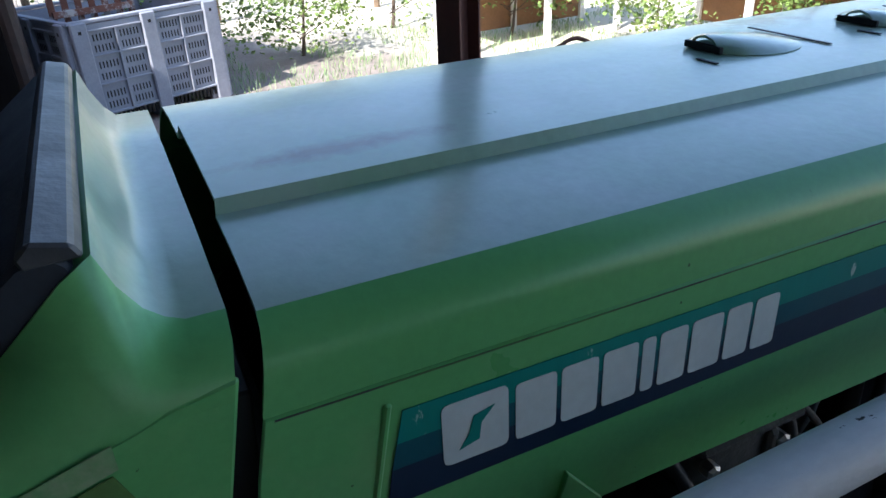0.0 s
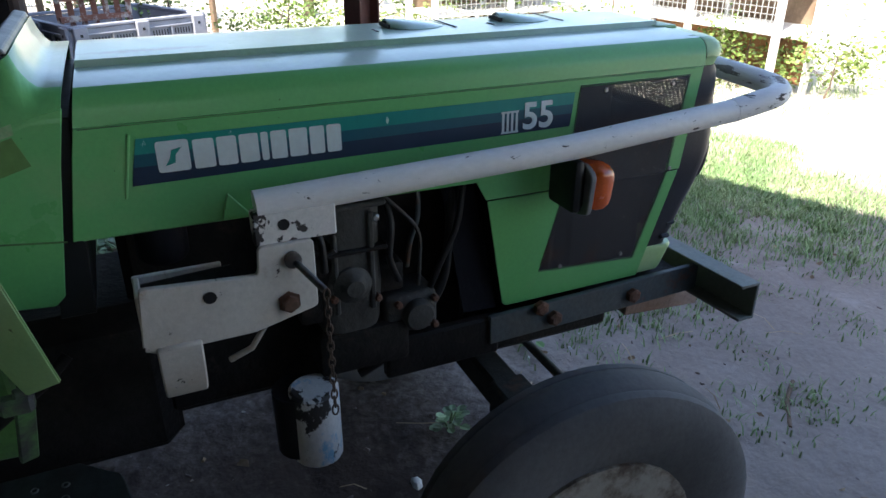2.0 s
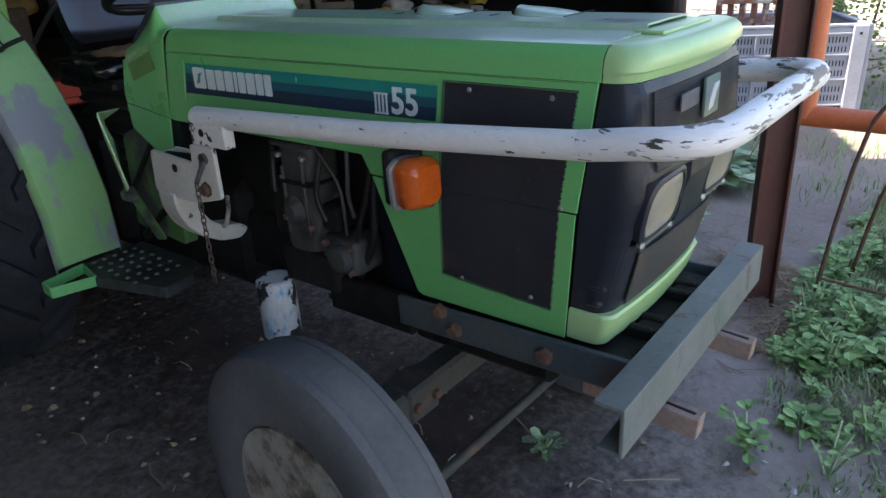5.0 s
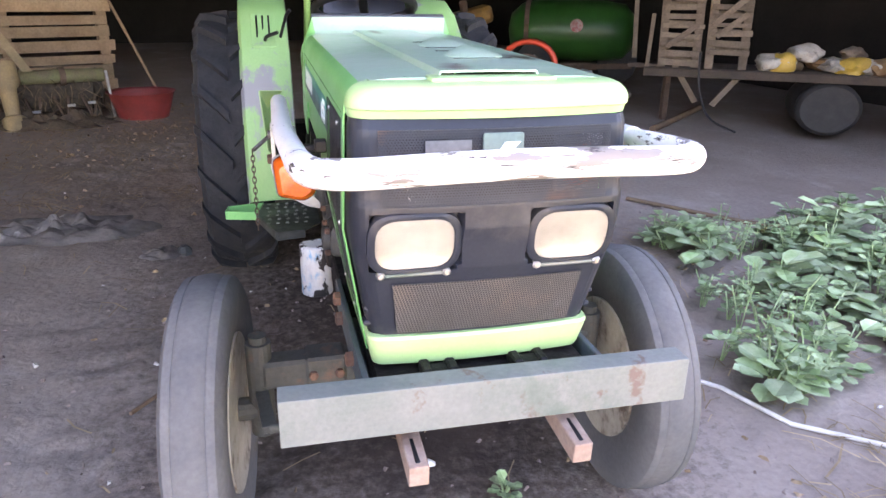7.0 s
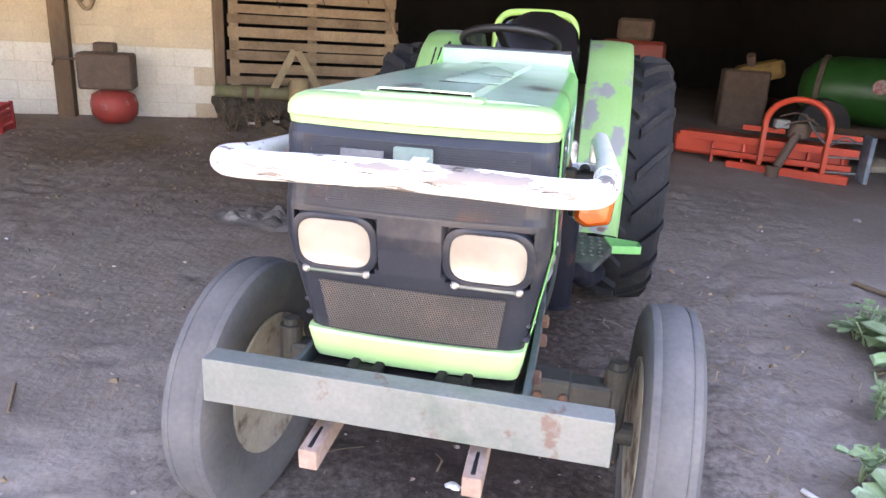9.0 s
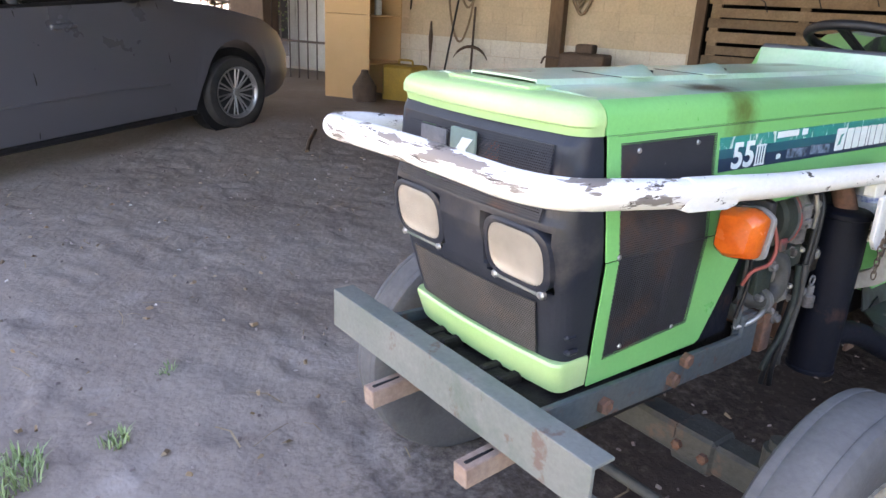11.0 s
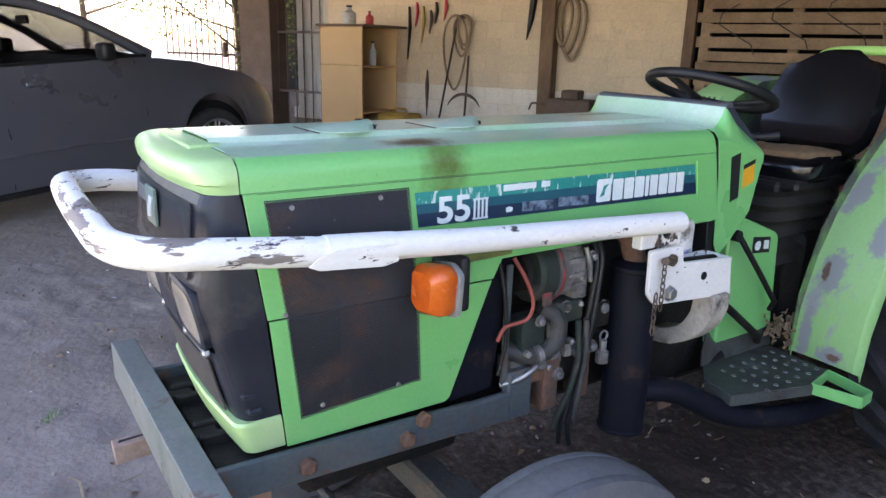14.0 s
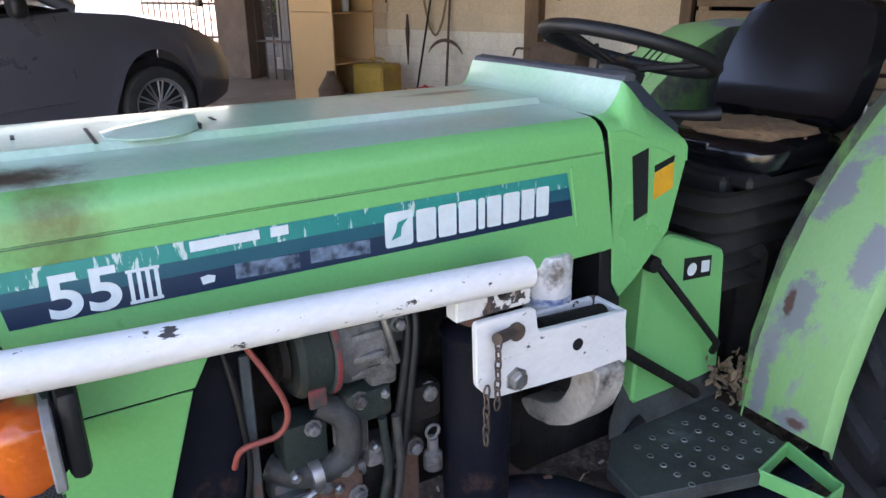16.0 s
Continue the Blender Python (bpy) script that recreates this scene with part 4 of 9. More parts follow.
for sx in (1, -1):
    yo = 0.0 if sx > 0 else -0.008
    xb = sx * (0.392 if sx > 0 else 0.366)
    cl = B()
    box(cl, (xb - sx * 0.012, -0.872 + yo, 1.022), (0.030, 0.140, 0.058), bevel=0.003)
    brk = part("bar_bracket", cl, WHITEFLAKE, tractor, "white steel bar bracket with rust marks")
    up = round_poly([(-0.846, 0.995), (-0.940, 0.995), (-0.944, 0.945), (-1.130, 0.958), (-1.140, 0.846), (-1.118, 0.836), (-0.958, 0.838), (-0.846, 0.866)] if sx > 0 else
                    [(-0.838, 0.990), (-0.953, 0.988), (-0.960, 0.944), (-1.152, 0.932), (-1.168, 0.827), (-1.060, 0.836), (-0.870, 0.850), (-0.842, 0.880)], 0.008, 2)
    pl = plate(B(), up, 0.012, sheared(abs(xb), 1, 0, sx), 0.002)
    # boxed rear end, open on top
    zt = 0.944 if sx > 0 else 0.930
    box(pl, (xb - sx * 0.030, (-1.132 if sx > 0 else -1.156), zt - 0.052), (0.075, 0.010, 0.104), bevel=0.002)
    bp = part("bracket_plate", pl, WHITEBAR if sx < 0 else WHITEFLAKE_SOFT, brk, "chipped white bracket plate")
    inw = box(B(), (xb - sx * 0.068, -1.066 + 2 * yo, zt - 0.050), (0.009, 0.145, 0.104), bevel=0.002)
    part("inner_wall", inw, WHITEFLAKE, brk, "flaking inner wall of the bracket")
    lin = boxes(((xb - sx * 0.032, -1.062 + 2 * yo, zt - 0.055), (0.062, 0.136, 0.06)), bevel=0.002)
    cyl(lin, (xb - sx * 0.034, -1.125 + 2 * yo, zt - 0.020), (xb - sx * 0.034, -0.98 + 2 * yo, zt - 0.012), 0.020, 12)
    part("bracket_core", lin, GREASE, brk, "dark rusty steel inside the bracket")
    # curved arm under the bracket, reaching inwards below the gearbox
    outer = [(0.412, 0.850), (0.408, 0.800), (0.388, 0.752), (0.348, 0.708), (0.290, 0.674), (0.228, 0.662), (0.196, 0.684)]
    inner = [(0.222, 0.706), (0.272, 0.716), (0.316, 0.744), (0.340, 0.786), (0.346, 0.850)]
    ya, wide, zd, xd = (-1.120, 0.072, 0.0, 0.0) if sx > 0 else (-1.150, 0.066, -0.012, -0.018)
    arm_m = Matrix(((sx, 0, 0, sx * xd), (0, 0, 1, ya), (0, 1, 0, zd), (0, 0, 0, 1)))
    part("curved_arm", plate(B(), round_poly(outer + inner, 0.012, 2), wide, arm_m, 0.003), WHITEFLAKE_SOFT if sx > 0 else DRUMWHITE, brk, "curved white arm under the bracket, grimy below", smooth=35)
    hole = B()
    hy, hz = (-1.025, 0.922) if sx > 0 else (-1.045, 0.898)
    cyl(hole, (xb + sx * 0.0115, hy, hz), (xb + sx * 0.0135, hy, hz), 0.011, 14)
    part("bolt_hole", hole, BLACK, bp)
    for (hy2, hz2) in ((-0.892, 1.026),):
        part("bolt_hole", cyl(B(), (xb + sx * 0.003, hy2, hz2), (xb + sx * 0.0045, hy2, hz2), 0.010, 10), BLACK, bp)
    by, bz = (-0.897, 0.885) if sx > 0 else (-0.917, 0.873)
    part("bolt", lathe(B(), [(0.021, 0.0), (0.021, 0.003), (0.0155, 0.003), (0.0155, 0.013), (0.012, 0.015)], Matrix.Translation((xb + sx * 0.012, by, bz)) @ Matrix.Rotation(radians(90 * sx), 4, "Y"), 6), RUST if sx > 0 else STEEL, bp, "bracket bolt head", smooth=30)
    py, pz = (-0.885, 0.965) if sx > 0 else (-0.885, 0.962)
    pin = B()
    if sx < 0:
        py, pz = -0.912, 0.959
    lathe(pin, [(0.015, 0), (0.015, 0.008), (0.010, 0.009)], Matrix.Translation((xb + sx * 0.012, py, pz)) @ Matrix.Rotation(radians(90 * sx), 4, "Y"), 12)
    if sx > 0:
        cyl(pin, (xb + 0.012, py, pz), (xb + 0.068, py + 0.038, pz - 0.040), 0.0062, 10)
    else:
        cyl(pin, (xb - 0.012, -0.912, 0.959), (xb - 0.034, -0.862, 0.968), 0.0095, 10)
    part("locking_pin", pin, mat("worn_dark_pin_steel", (0.20, 0.19, 0.18), (0.10, 0.09, 0.085), rough=0.3, metal=0.8, scale=25, fine=90, bump=0.1) if sx > 0 else CHAIN, brk, "steel locking pin", smooth=40)
    # chain of links hanging from the pin
    ch = B()
    x0, y0, z0 = (xb + 0.070, py + 0.040, pz - 0.048) if sx > 0 else (xb - 0.030, -0.868, 0.955)
    nlink = 15 if sx > 0 else 7
    for k in range(nlink):
        zc = z0 - 0.017 * k
        ring = [Vector((x0 + (0.0055 * math.cos(a) if k % 2 else 0), y0 + (0 if k % 2 else 0.0055 * math.cos(a)), zc + 0.012 * math.sin(a))) for a in [i * math.pi / 5 for i in range(11)]]
        tube(ch, ring, 0.0019, 5, cap=False)
    part("chain", ch, CHAIN, brk, "hanging rusty chain")
    if sx < 0:
        ch = B()
        for k in range(6):
            zc = z0 - 0.075 - 0.017 * k
            ring = [Vector((x0 - (0.0055 * math.cos(a) if k % 2 else 0), y0 + 0.020 + (0 if k % 2 else 0.0055 * math.cos(a)), zc + 0.012 * math.sin(a))) for a in [i * math.pi / 5 for i in range(11)]]
            tube(ch, ring, 0.0019, 5, cap=False)
        part("chain", ch, CHAIN, brk)
    # indicator lamp on a short arm
    ind = B()
    ix = sx * 0.322
    box(ind, (ix + sx * 0.018, -0.302, 0.998), (0.098, 0.024, 0.112), bevel=0.010, seg=2)
    box(ind, (ix + sx * 0.020, -0.283, 0.996), (0.080, 0.016, 0.090), bevel=0.005)
    box(ind, (sx * 0.29, -0.30, 1.05), (0.03, 0.03, 0.03), bevel=0.004)
    lamp = part("indicator_lamp", ind, BLACK, tractor, "orange indicator lamp in a black housing", smooth=40)
    hexa = round_poly([(-0.050, -0.042), (-0.020, -0.060), (0.042, -0.046), (0.050, 0.040), (0.020, 0.056), (-0.046, 0.046)], 0.010, 2)
    LM = Matrix.Translation((sx * 0.356, -0.254, 0.990)) @ Matrix.Rotation(radians(0), 4, "Z") @ Matrix(((sx, 0, 0, 0), (0, 0, 1, 0), (0, 1, 0, 0), (0, 0, 0, 1)))
    lens = B()
    loft(lens, [[LM @ Vector((x * k, y * k, h)) for x, y in hexa + hexa[:1]] for k, h in ((0.86, -0.022), (0.97, -0.006), (0.97, 0.010), (0.86, 0.026), (0.70, 0.035), (0.02, 0.038))], caps=(True, True))
    part("orange_lens", lens, ORANGE, lamp, "orange faceted lens", smooth=35)
    part("lens_base", plate(B(), [(x * 1.02, y * 1.02) for x, y in hexa], 0.012, LM @ Matrix.Translation((0, -0.004, -0.032)), 0.002), LENSGREY, lamp)

# front bumper: channel beam on two rails
bmp = plate(B(), [(0.225, 0.588), (0.225, 0.688), (0.168, 0.688), (0.168, 0.680), (0.217, 0.680), (0.217, 0.596), (0.176, 0.596), (0.176, 0.588)], 0.856, frame_yz(-0.428), 0.0015)
bmesh.ops.transform(bmp, matrix=Matrix(((1, 0, 0, -0.003), (0.018, 1, 0, -0.007), (0.02, 0, 1, -0.007), (0, 0, 0, 1))), verts=bmp.verts)
bumper = part("front_bumper", bmp, STEELPAINT, tractor, "grey-green steel channel bumper, scuffed")
for sx in (1, -1):
    rl = B()
    beam(rl, (sx * 0.252, -0.42, 0.620), (sx * 0.252, 0.19, 0.636), 0.014, 0.072)
    beam(rl, (sx * 0.238, -0.42, 0.588), (sx * 0.238, 0.19, 0.602), 0.04, 0.010)
    rail = part("frame_rail", rl, RAIL, tractor, "blue-grey steel frame rail with rust")
    for y, z in ((-0.02, 0.628), (-0.25, 0.618), (-0.29, 0.655)):
        part("rail_bolt", lathe(B(), [(0.019, 0), (0.019, 0.014), (0.012, 0.018)], Matrix.Translation((sx * 0.259, y, z)) @ Matrix.Rotation(radians(90 * sx), 4, "Y"), 6), RUST, rail, "rusty bolt")
    tb = B()
    beam(tb, (sx * 0.168, 0.03, 0.538), (sx * 0.170, 0.276, 0.521), 0.040, 0.046)
    arm = part("tow_arm", tb, REDRUST, tractor, "square rust-red tow arm")
    part("slot", beam(B(), (sx * 0.170, 0.19, 0.5475), (sx * 0.170, 0.265, 0.5440), 0.010, 0.006), BLACK, arm)
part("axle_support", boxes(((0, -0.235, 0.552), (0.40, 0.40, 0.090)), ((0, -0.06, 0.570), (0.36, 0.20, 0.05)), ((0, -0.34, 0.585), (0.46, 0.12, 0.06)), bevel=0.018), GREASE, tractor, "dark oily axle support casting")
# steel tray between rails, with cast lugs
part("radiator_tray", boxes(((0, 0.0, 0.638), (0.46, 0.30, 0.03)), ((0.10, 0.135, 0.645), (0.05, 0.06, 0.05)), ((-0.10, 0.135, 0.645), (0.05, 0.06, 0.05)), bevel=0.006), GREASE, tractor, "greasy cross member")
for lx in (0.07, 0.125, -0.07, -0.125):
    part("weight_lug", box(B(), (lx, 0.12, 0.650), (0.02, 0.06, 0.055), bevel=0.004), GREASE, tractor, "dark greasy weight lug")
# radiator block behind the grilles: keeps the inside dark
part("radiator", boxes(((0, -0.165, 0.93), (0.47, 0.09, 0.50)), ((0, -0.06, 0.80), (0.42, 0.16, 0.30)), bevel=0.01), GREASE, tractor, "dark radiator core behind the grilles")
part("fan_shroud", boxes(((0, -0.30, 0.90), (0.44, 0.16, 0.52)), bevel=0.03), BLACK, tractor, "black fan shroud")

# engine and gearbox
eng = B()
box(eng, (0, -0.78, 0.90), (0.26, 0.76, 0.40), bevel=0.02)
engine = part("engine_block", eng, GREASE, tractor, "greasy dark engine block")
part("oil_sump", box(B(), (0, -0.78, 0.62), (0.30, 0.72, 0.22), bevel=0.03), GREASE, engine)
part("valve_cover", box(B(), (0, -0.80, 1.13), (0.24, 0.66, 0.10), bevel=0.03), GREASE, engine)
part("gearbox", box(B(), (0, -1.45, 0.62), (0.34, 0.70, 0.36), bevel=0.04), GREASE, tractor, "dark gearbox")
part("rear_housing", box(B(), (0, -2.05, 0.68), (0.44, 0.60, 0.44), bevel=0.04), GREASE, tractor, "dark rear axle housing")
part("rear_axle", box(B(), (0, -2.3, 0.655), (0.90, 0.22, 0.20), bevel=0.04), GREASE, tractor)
# left side auxiliaries: alternator, pump, pipes, filters
AM = Matrix.Translation((-0.195, -0.635, 0.928)) @ Matrix.Rotation(radians(90), 4, "X")
al = lathe(B(), [(0.030, -0.034), (0.070, -0.032), (0.078, -0.022), (0.079, 0.018), (0.074, 0.024), (0.074, 0.030)], AM, 30)
altern = part("alternator", al, DARKGREEN, engine, "dark green alternator body", smooth=35)
part("flange", lathe(B(), [(0.074, 0.020), (0.083, 0.022), (0.083, 0.034), (0.074, 0.036)], AM, 30), RAIL, altern, "worn flange with red paint traces", smooth=30)
REDTRACE = mat("red_paint_traces", (0.35, 0.03, 0.03), (0.05, 0.055, 0.05), rough=0.5, scale=18, fine=90, bump=0.1)
part("red_band", lathe(B(), [(0.083, 0.023), (0.0845, 0.024), (0.0845, 0.030), (0.083, 0.031)], AM, 30, close=True), REDTRACE, altern, "worn red paint band")
part("red_tag", box(B(), (-0.262, -0.628, 0.872), (0.010, 0.030, 0.034), bevel=0.005, seg=2), REDTRACE, altern, "red painted foot")
part("pulley", lathe(B(), [(0.02, -0.060), (0.048, -0.058), (0.040, -0.048), (0.048, -0.038), (0.02, -0.036)], AM, 24), GREASE, altern, smooth=30)
rc = lathe(B(), [(0.072, 0.036), (0.074, 0.060), (0.066, 0.085), (0.068, 0.105), (0.060, 0.125), (0.045, 0.140), (0.0, 0.142)], AM, 26)
for k in range(12):
    q = radians(30 * k + 8)
    part("casting_lug", box(B(), (-0.195 + 0.068 * math.cos(q), -0.715, 0.928 + 0.068 * math.sin(q)), (0.014, 0.055, 0.014), bevel=0.004, seg=2), ALU, altern, smooth=40)
part("rear_casting", rc, ALU, altern, "dirty aluminium rear casting with lugs", smooth=35)
part("steel_strap", tube(B(), [(-0.262, -0.742, 0.985), (-0.270, -0.752, 0.94), (-0.262, -0.765, 0.895)], 0.006, 8), STEEL, altern, "bright steel strap", smooth=60)
part("pump_body", box(B(), (-0.205, -0.718, 0.822), (0.10, 0.085, 0.060), bevel=0.012, seg=2), DARKGREEN, engine, "dark green pump body", smooth=40)
part("elbow_pipe", tube(B(), rounded([(-0.225, -0.640, 0.838), (-0.245, -0.682, 0.815), (-0.245, -0.682, 0.730), (-0.240, -0.600, 0.722), (-0.20, -0.56, 0.735)], [0.03, 0.055, 0.04], 6), 0.023, 16), CASTGREY, engine, "grimy grey-green water elbow", smooth=60)
part("hose_clamp", tube(B(), [(-0.243, -0.628, 0.724), (-0.243, -0.610, 0.723)], 0.028, 16), STEEL, engine, smooth=60)
for c, sz, m_ in (((-0.215, -0.712, 0.765), (0.05, 0.020, 0.075), ALU), ((-0.220, -0.738, 0.715), (0.055, 0.050, 0.040), ALU), ((-0.205, -0.640, 0.672), (0.08, 0.13, 0.045), RUST), ((-0.19, -0.76, 0.655), (0.07, 0.10, 0.07), GREASE), ((-0.21, -0.70, 0.690), (0.05, 0.035, 0.030), ALU), ((-0.20, -0.58, 0.690), (0.06, 0.05, 0.05), RAIL)):
    part("casting_lug", box(B(), c, sz, bevel=0.008, seg=2), m_, engine, smooth=40)
for y, z, r_ in ((-0.632, 0.700, 0.013), (-0.655, 0.688, 0.009), (-0.585, 0.738, 0.009), (-0.724, 0.742, 0.008), (-0.742, 0.706, 0.008), (-0.752, 0.695, 0.007), (-0.70, 0.832, 0.008), (-0.745, 0.838, 0.008)):
    part("nut", lathe(B(), [(r_, 0), (r_, 0.014), (r_ * 0.6, 0.018)], Matrix.Translation((-0.245, y, z)) @ Matrix.Rotation(radians(-90), 4, "Y"), 6), STEEL, engine)
part("pump_drum", lathe(B(), [(0.0, 0.03), (0.030, 0.028), (0.048, 0.018), (0.052, 0.0), (0.052, -0.05)], Matrix.Translation((-0.20, -0.832, 0.725)) @ Matrix.Rotation(radians(-90), 4, "Y"), 22), GREASE, engine, "greasy round pump housing", smooth=40)
for pts, r, m_, nm in (
        ([(-0.25, -0.530, 0.985), (-0.268, -0.556, 0.935), (-0.275, -0.580, 0.875), (-0.272, -0.566, 0.836), (-0.268, -0.535, 0.832), (-0.262, -0.502, 0.828), (-0.25, -0.495, 0.79)], 0.0048, REDHOSE, "red_hose"),
        ([(-0.225, -0.790, 1.0), (-0.258, -0.792, 0.955), (-0.262, -0.776, 0.854), (-0.262, -0.761, 0.770), (-0.258, -0.737, 0.649), (-0.245, -0.715, 0.52), (-0.235, -0.725, 0.45)], 0.0075, BLACK, "black_hose"),
        ([(-0.225, -0.805, 1.0), (-0.260, -0.806, 0.960), (-0.266, -0.790, 0.861), (-0.266, -0.777, 0.765), (-0.262, -0.754, 0.638), (-0.25, -0.735, 0.50), (-0.245, -0.755, 0.44)], 0.0075, BLACK, "black_hose"),
        ([(0.20, -0.50, 1.02), (0.22, -0.505, 0.90), (0.22, -0.52, 0.75), (0.21, -0.62, 0.60), (0.2, -0.72, 0.55)], 0.011, BLACK, "black_hose")):
    part(nm, tube(B(), rounded(pts, 0.05, 5), r, 8), m_, engine, "", smooth=60)
part("fuel_pipe", tube(B(), rounded([(0.215, -0.585, 1.02), (0.225, -0.580, 0.93), (0.215, -0.60, 0.86), (0.20, -0.60, 0.80)], 0.03, 4), 0.006, 8), RAIL, engine, smooth=60)
part("radiator_strut", beam(B(), (-0.238, -0.530, 0.965), (-0.238, -0.527, 0.66), 0.010, 0.016), RAIL, tractor, "grey steel strut")
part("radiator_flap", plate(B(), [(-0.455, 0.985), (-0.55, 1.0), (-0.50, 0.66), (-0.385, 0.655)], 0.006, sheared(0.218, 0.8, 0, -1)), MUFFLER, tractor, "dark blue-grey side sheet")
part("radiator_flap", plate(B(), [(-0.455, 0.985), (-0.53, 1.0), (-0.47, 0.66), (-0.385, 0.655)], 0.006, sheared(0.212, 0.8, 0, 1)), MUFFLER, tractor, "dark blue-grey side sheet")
for c, s in (((-0.245, -0.475, 0.612), (0.022, 0.13, 0.075)), ((-0.238, -0.570, 0.635), (0.030, 0.075, 0.125)), ((0.235, -0.53, 0.60), (0.03, 0.28, 0.10))):
    part("engine_foot", box(B(), c, s, bevel=0.006), RAIL if c[0] < 0 else GREASE, tractor, "grey engine mounting plate")
dp = B()
lathe(dp, [(0.017, 0), (0.017, 0.03), (0.010, 0.035), (0.010, 0.06)], Matrix.Translation((-0.262, -0.830, 0.665)), 12)
tube(dp, [Vector((-0.262, -0.830 + 0.013 * math.cos(a), 0.738 + 0.013 * math.sin(a))) for a in [i * math.pi / 6 for i in range(13)]], 0.003, 6, cap=False)
part("dipstick", dp, ALU, engine, "dipstick with ring handle", smooth=50)
# grimy clutter low on the left: lever rods, bracket, rusty castings, dripping pipes, wiring
for pts, r, m_, nm in (
        ([(-0.262, -0.735, 0.80), (-0.268, -0.742, 0.70), (-0.262, -0.722, 0.60), (-0.25, -0.700, 0.545), (-0.245, -0.692, 0.505)], 0.008, DARKGREEN, "lever_rod"),
        ([(-0.268, -0.757, 0.80), (-0.272, -0.762, 0.70), (-0.266, -0.752, 0.60), (-0.255, -0.748, 0.53), (-0.25, -0.765, 0.505)], 0.008, CASTGREY, "lever_rod"),
        ([(-0.232, -0.500, 0.985), (-0.250, -0.512, 0.90), (-0.252, -0.520, 0.78), (-0.245, -0.505, 0.70)], 0.005, BLACK, "wire"),
        ([(-0.225, -0.600, 1.00), (-0.262, -0.640, 1.003), (-0.268, -0.720, 1.000), (-0.235, -0.780, 0.985)], 0.006, BLACK, "wire"),
        ([(-0.235, -0.520, 0.665), (-0.255, -0.560, 0.678), (-0.262, -0.605, 0.700), (-0.250, -0.640, 0.712)], 0.007, STEEL, "lever_rod")):
    part(nm, tube(B(), rounded(pts, 0.03, 4), r, 8), m_, engine, "", smooth=60)
for c, sz, m_ in (((-0.215, -0.672, 0.640), (0.07, 0.050, 0.150), RUST), ((-0.205, -0.800, 0.640), (0.06, 0.040, 0.16), RUST), ((-0.232, -0.700, 0.792), (0.045, 0.028, 0.10), CASTGREY), ((-0.238, -0.668, 0.790), (0.020, 0.022, 0.070), ALU),
                  ((-0.215, -0.610, 0.780), (0.06, 0.075, 0.085), DARKGREEN), ((-0.228, -0.822, 0.795), (0.06, 0.060, 0.07), GREASE), ((-0.222, -0.750, 0.880), (0.05, 0.05, 0.07), ALU), ((-0.225, -0.770, 0.945), (0.05, 0.06, 0.05), CASTGREY)):
    part("casting_lug", box(B(), c, sz, bevel=0.009, seg=2), m_, engine, smooth=40)
for y, z, r_ in ((-0.668, 0.725, 0.015), (-0.700, 0.838, 0.011), (-0.620, 0.815, 0.010), (-0.800, 0.712, 0.012), (-0.828, 0.812, 0.014), (-0.742, 0.905, 0.009), (-0.775, 0.955, 0.010), (-0.690, 0.660, 0.012)):
    part("bolt_head", lathe(B(), [(r_ * 1.5, 0), (r_ * 1.5, 0.002), (r_, 0.002), (r_, 0.012), (r_ * 0.7, 0.015)], Matrix.Translation((-0.250, y, z)) @ Matrix.Rotation(radians(-90), 4, "Y"), 8), ALU, engine, smooth=30)
# right side: injection pump, filter, casting
rp = B()
col = [(1.02, 0.052, 0.044, -0.735), (0.985, 0.056, 0.050, -0.735), (0.980, 0.064, 0.056, -0.735), (0.86, 0.064, 0.056, -0.737), (0.80, 0.070, 0.060, -0.740), (0.72, 0.066, 0.058, -0.742), (0.665, 0.052, 0.046, -0.744), (0.640, 0.034, 0.034, -0.744)]
loft(rp, [[Vector((0.205 + rx * math.copysign(abs(math.cos(a)) ** 0.6, math.cos(a)), yc + ry * math.copysign(abs(math.sin(a)) ** 0.6, math.sin(a)), z)) for a in [i * math.pi / 14 for i in range(29)]] for z, ry, rx, yc in col], caps=(True, True))
pumpc = part("injection_pump", rp, CASTGREY, engine, "dusty grey upright pump casting", smooth=45)
part("boss", lathe(B(), [(0.040, 0), (0.040, 0.022), (0.030, 0.028), (0.018, 0.040), (0.0, 0.041)], Matrix.Translation((0.246, -0.742, 0.815)) @ Matrix.Rotation(radians(90), 4, "Y"), 18), CASTGREY, pumpc, smooth=40)
part("pump_flange", box(B(), (0.215, -0.737, 0.888), (0.110, 0.142, 0.010), bevel=0.003), GREASE, pumpc)
for c, sz in (((0.205, -0.800, 0.86), (0.10, 0.070, 0.12)), ((0.215, -0.825, 0.78), (0.07, 0.05, 0.10)), ((0.20, -0.72, 0.655), (0.13, 0.20, 0.10)), ((0.20, -0.655, 0.80), (0.08, 0.07, 0.07))):
    part("side_casting", box(B(), c, sz, bevel=0.012, seg=2), GREASE, pumpc, "oily dark casting beside the pump", smooth=40)
for pts in ([(0.225, -0.66, 0.99), (0.255, -0.65, 0.93), (0.262, -0.665, 0.86), (0.255, -0.64, 0.80)], [(0.23, -0.48, 1.0), (0.245, -0.50, 0.90), (0.24, -0.545, 0.80), (0.235, -0.565, 0.745)], [(0.235, -0.83, 0.99), (0.27, -0.80, 0.93), (0.275, -0.80, 0.86)]):
    part("hose", tube(B(), rounded(pts, 0.03, 4), 0.0075, 8), BLACK, pumpc, smooth=60)
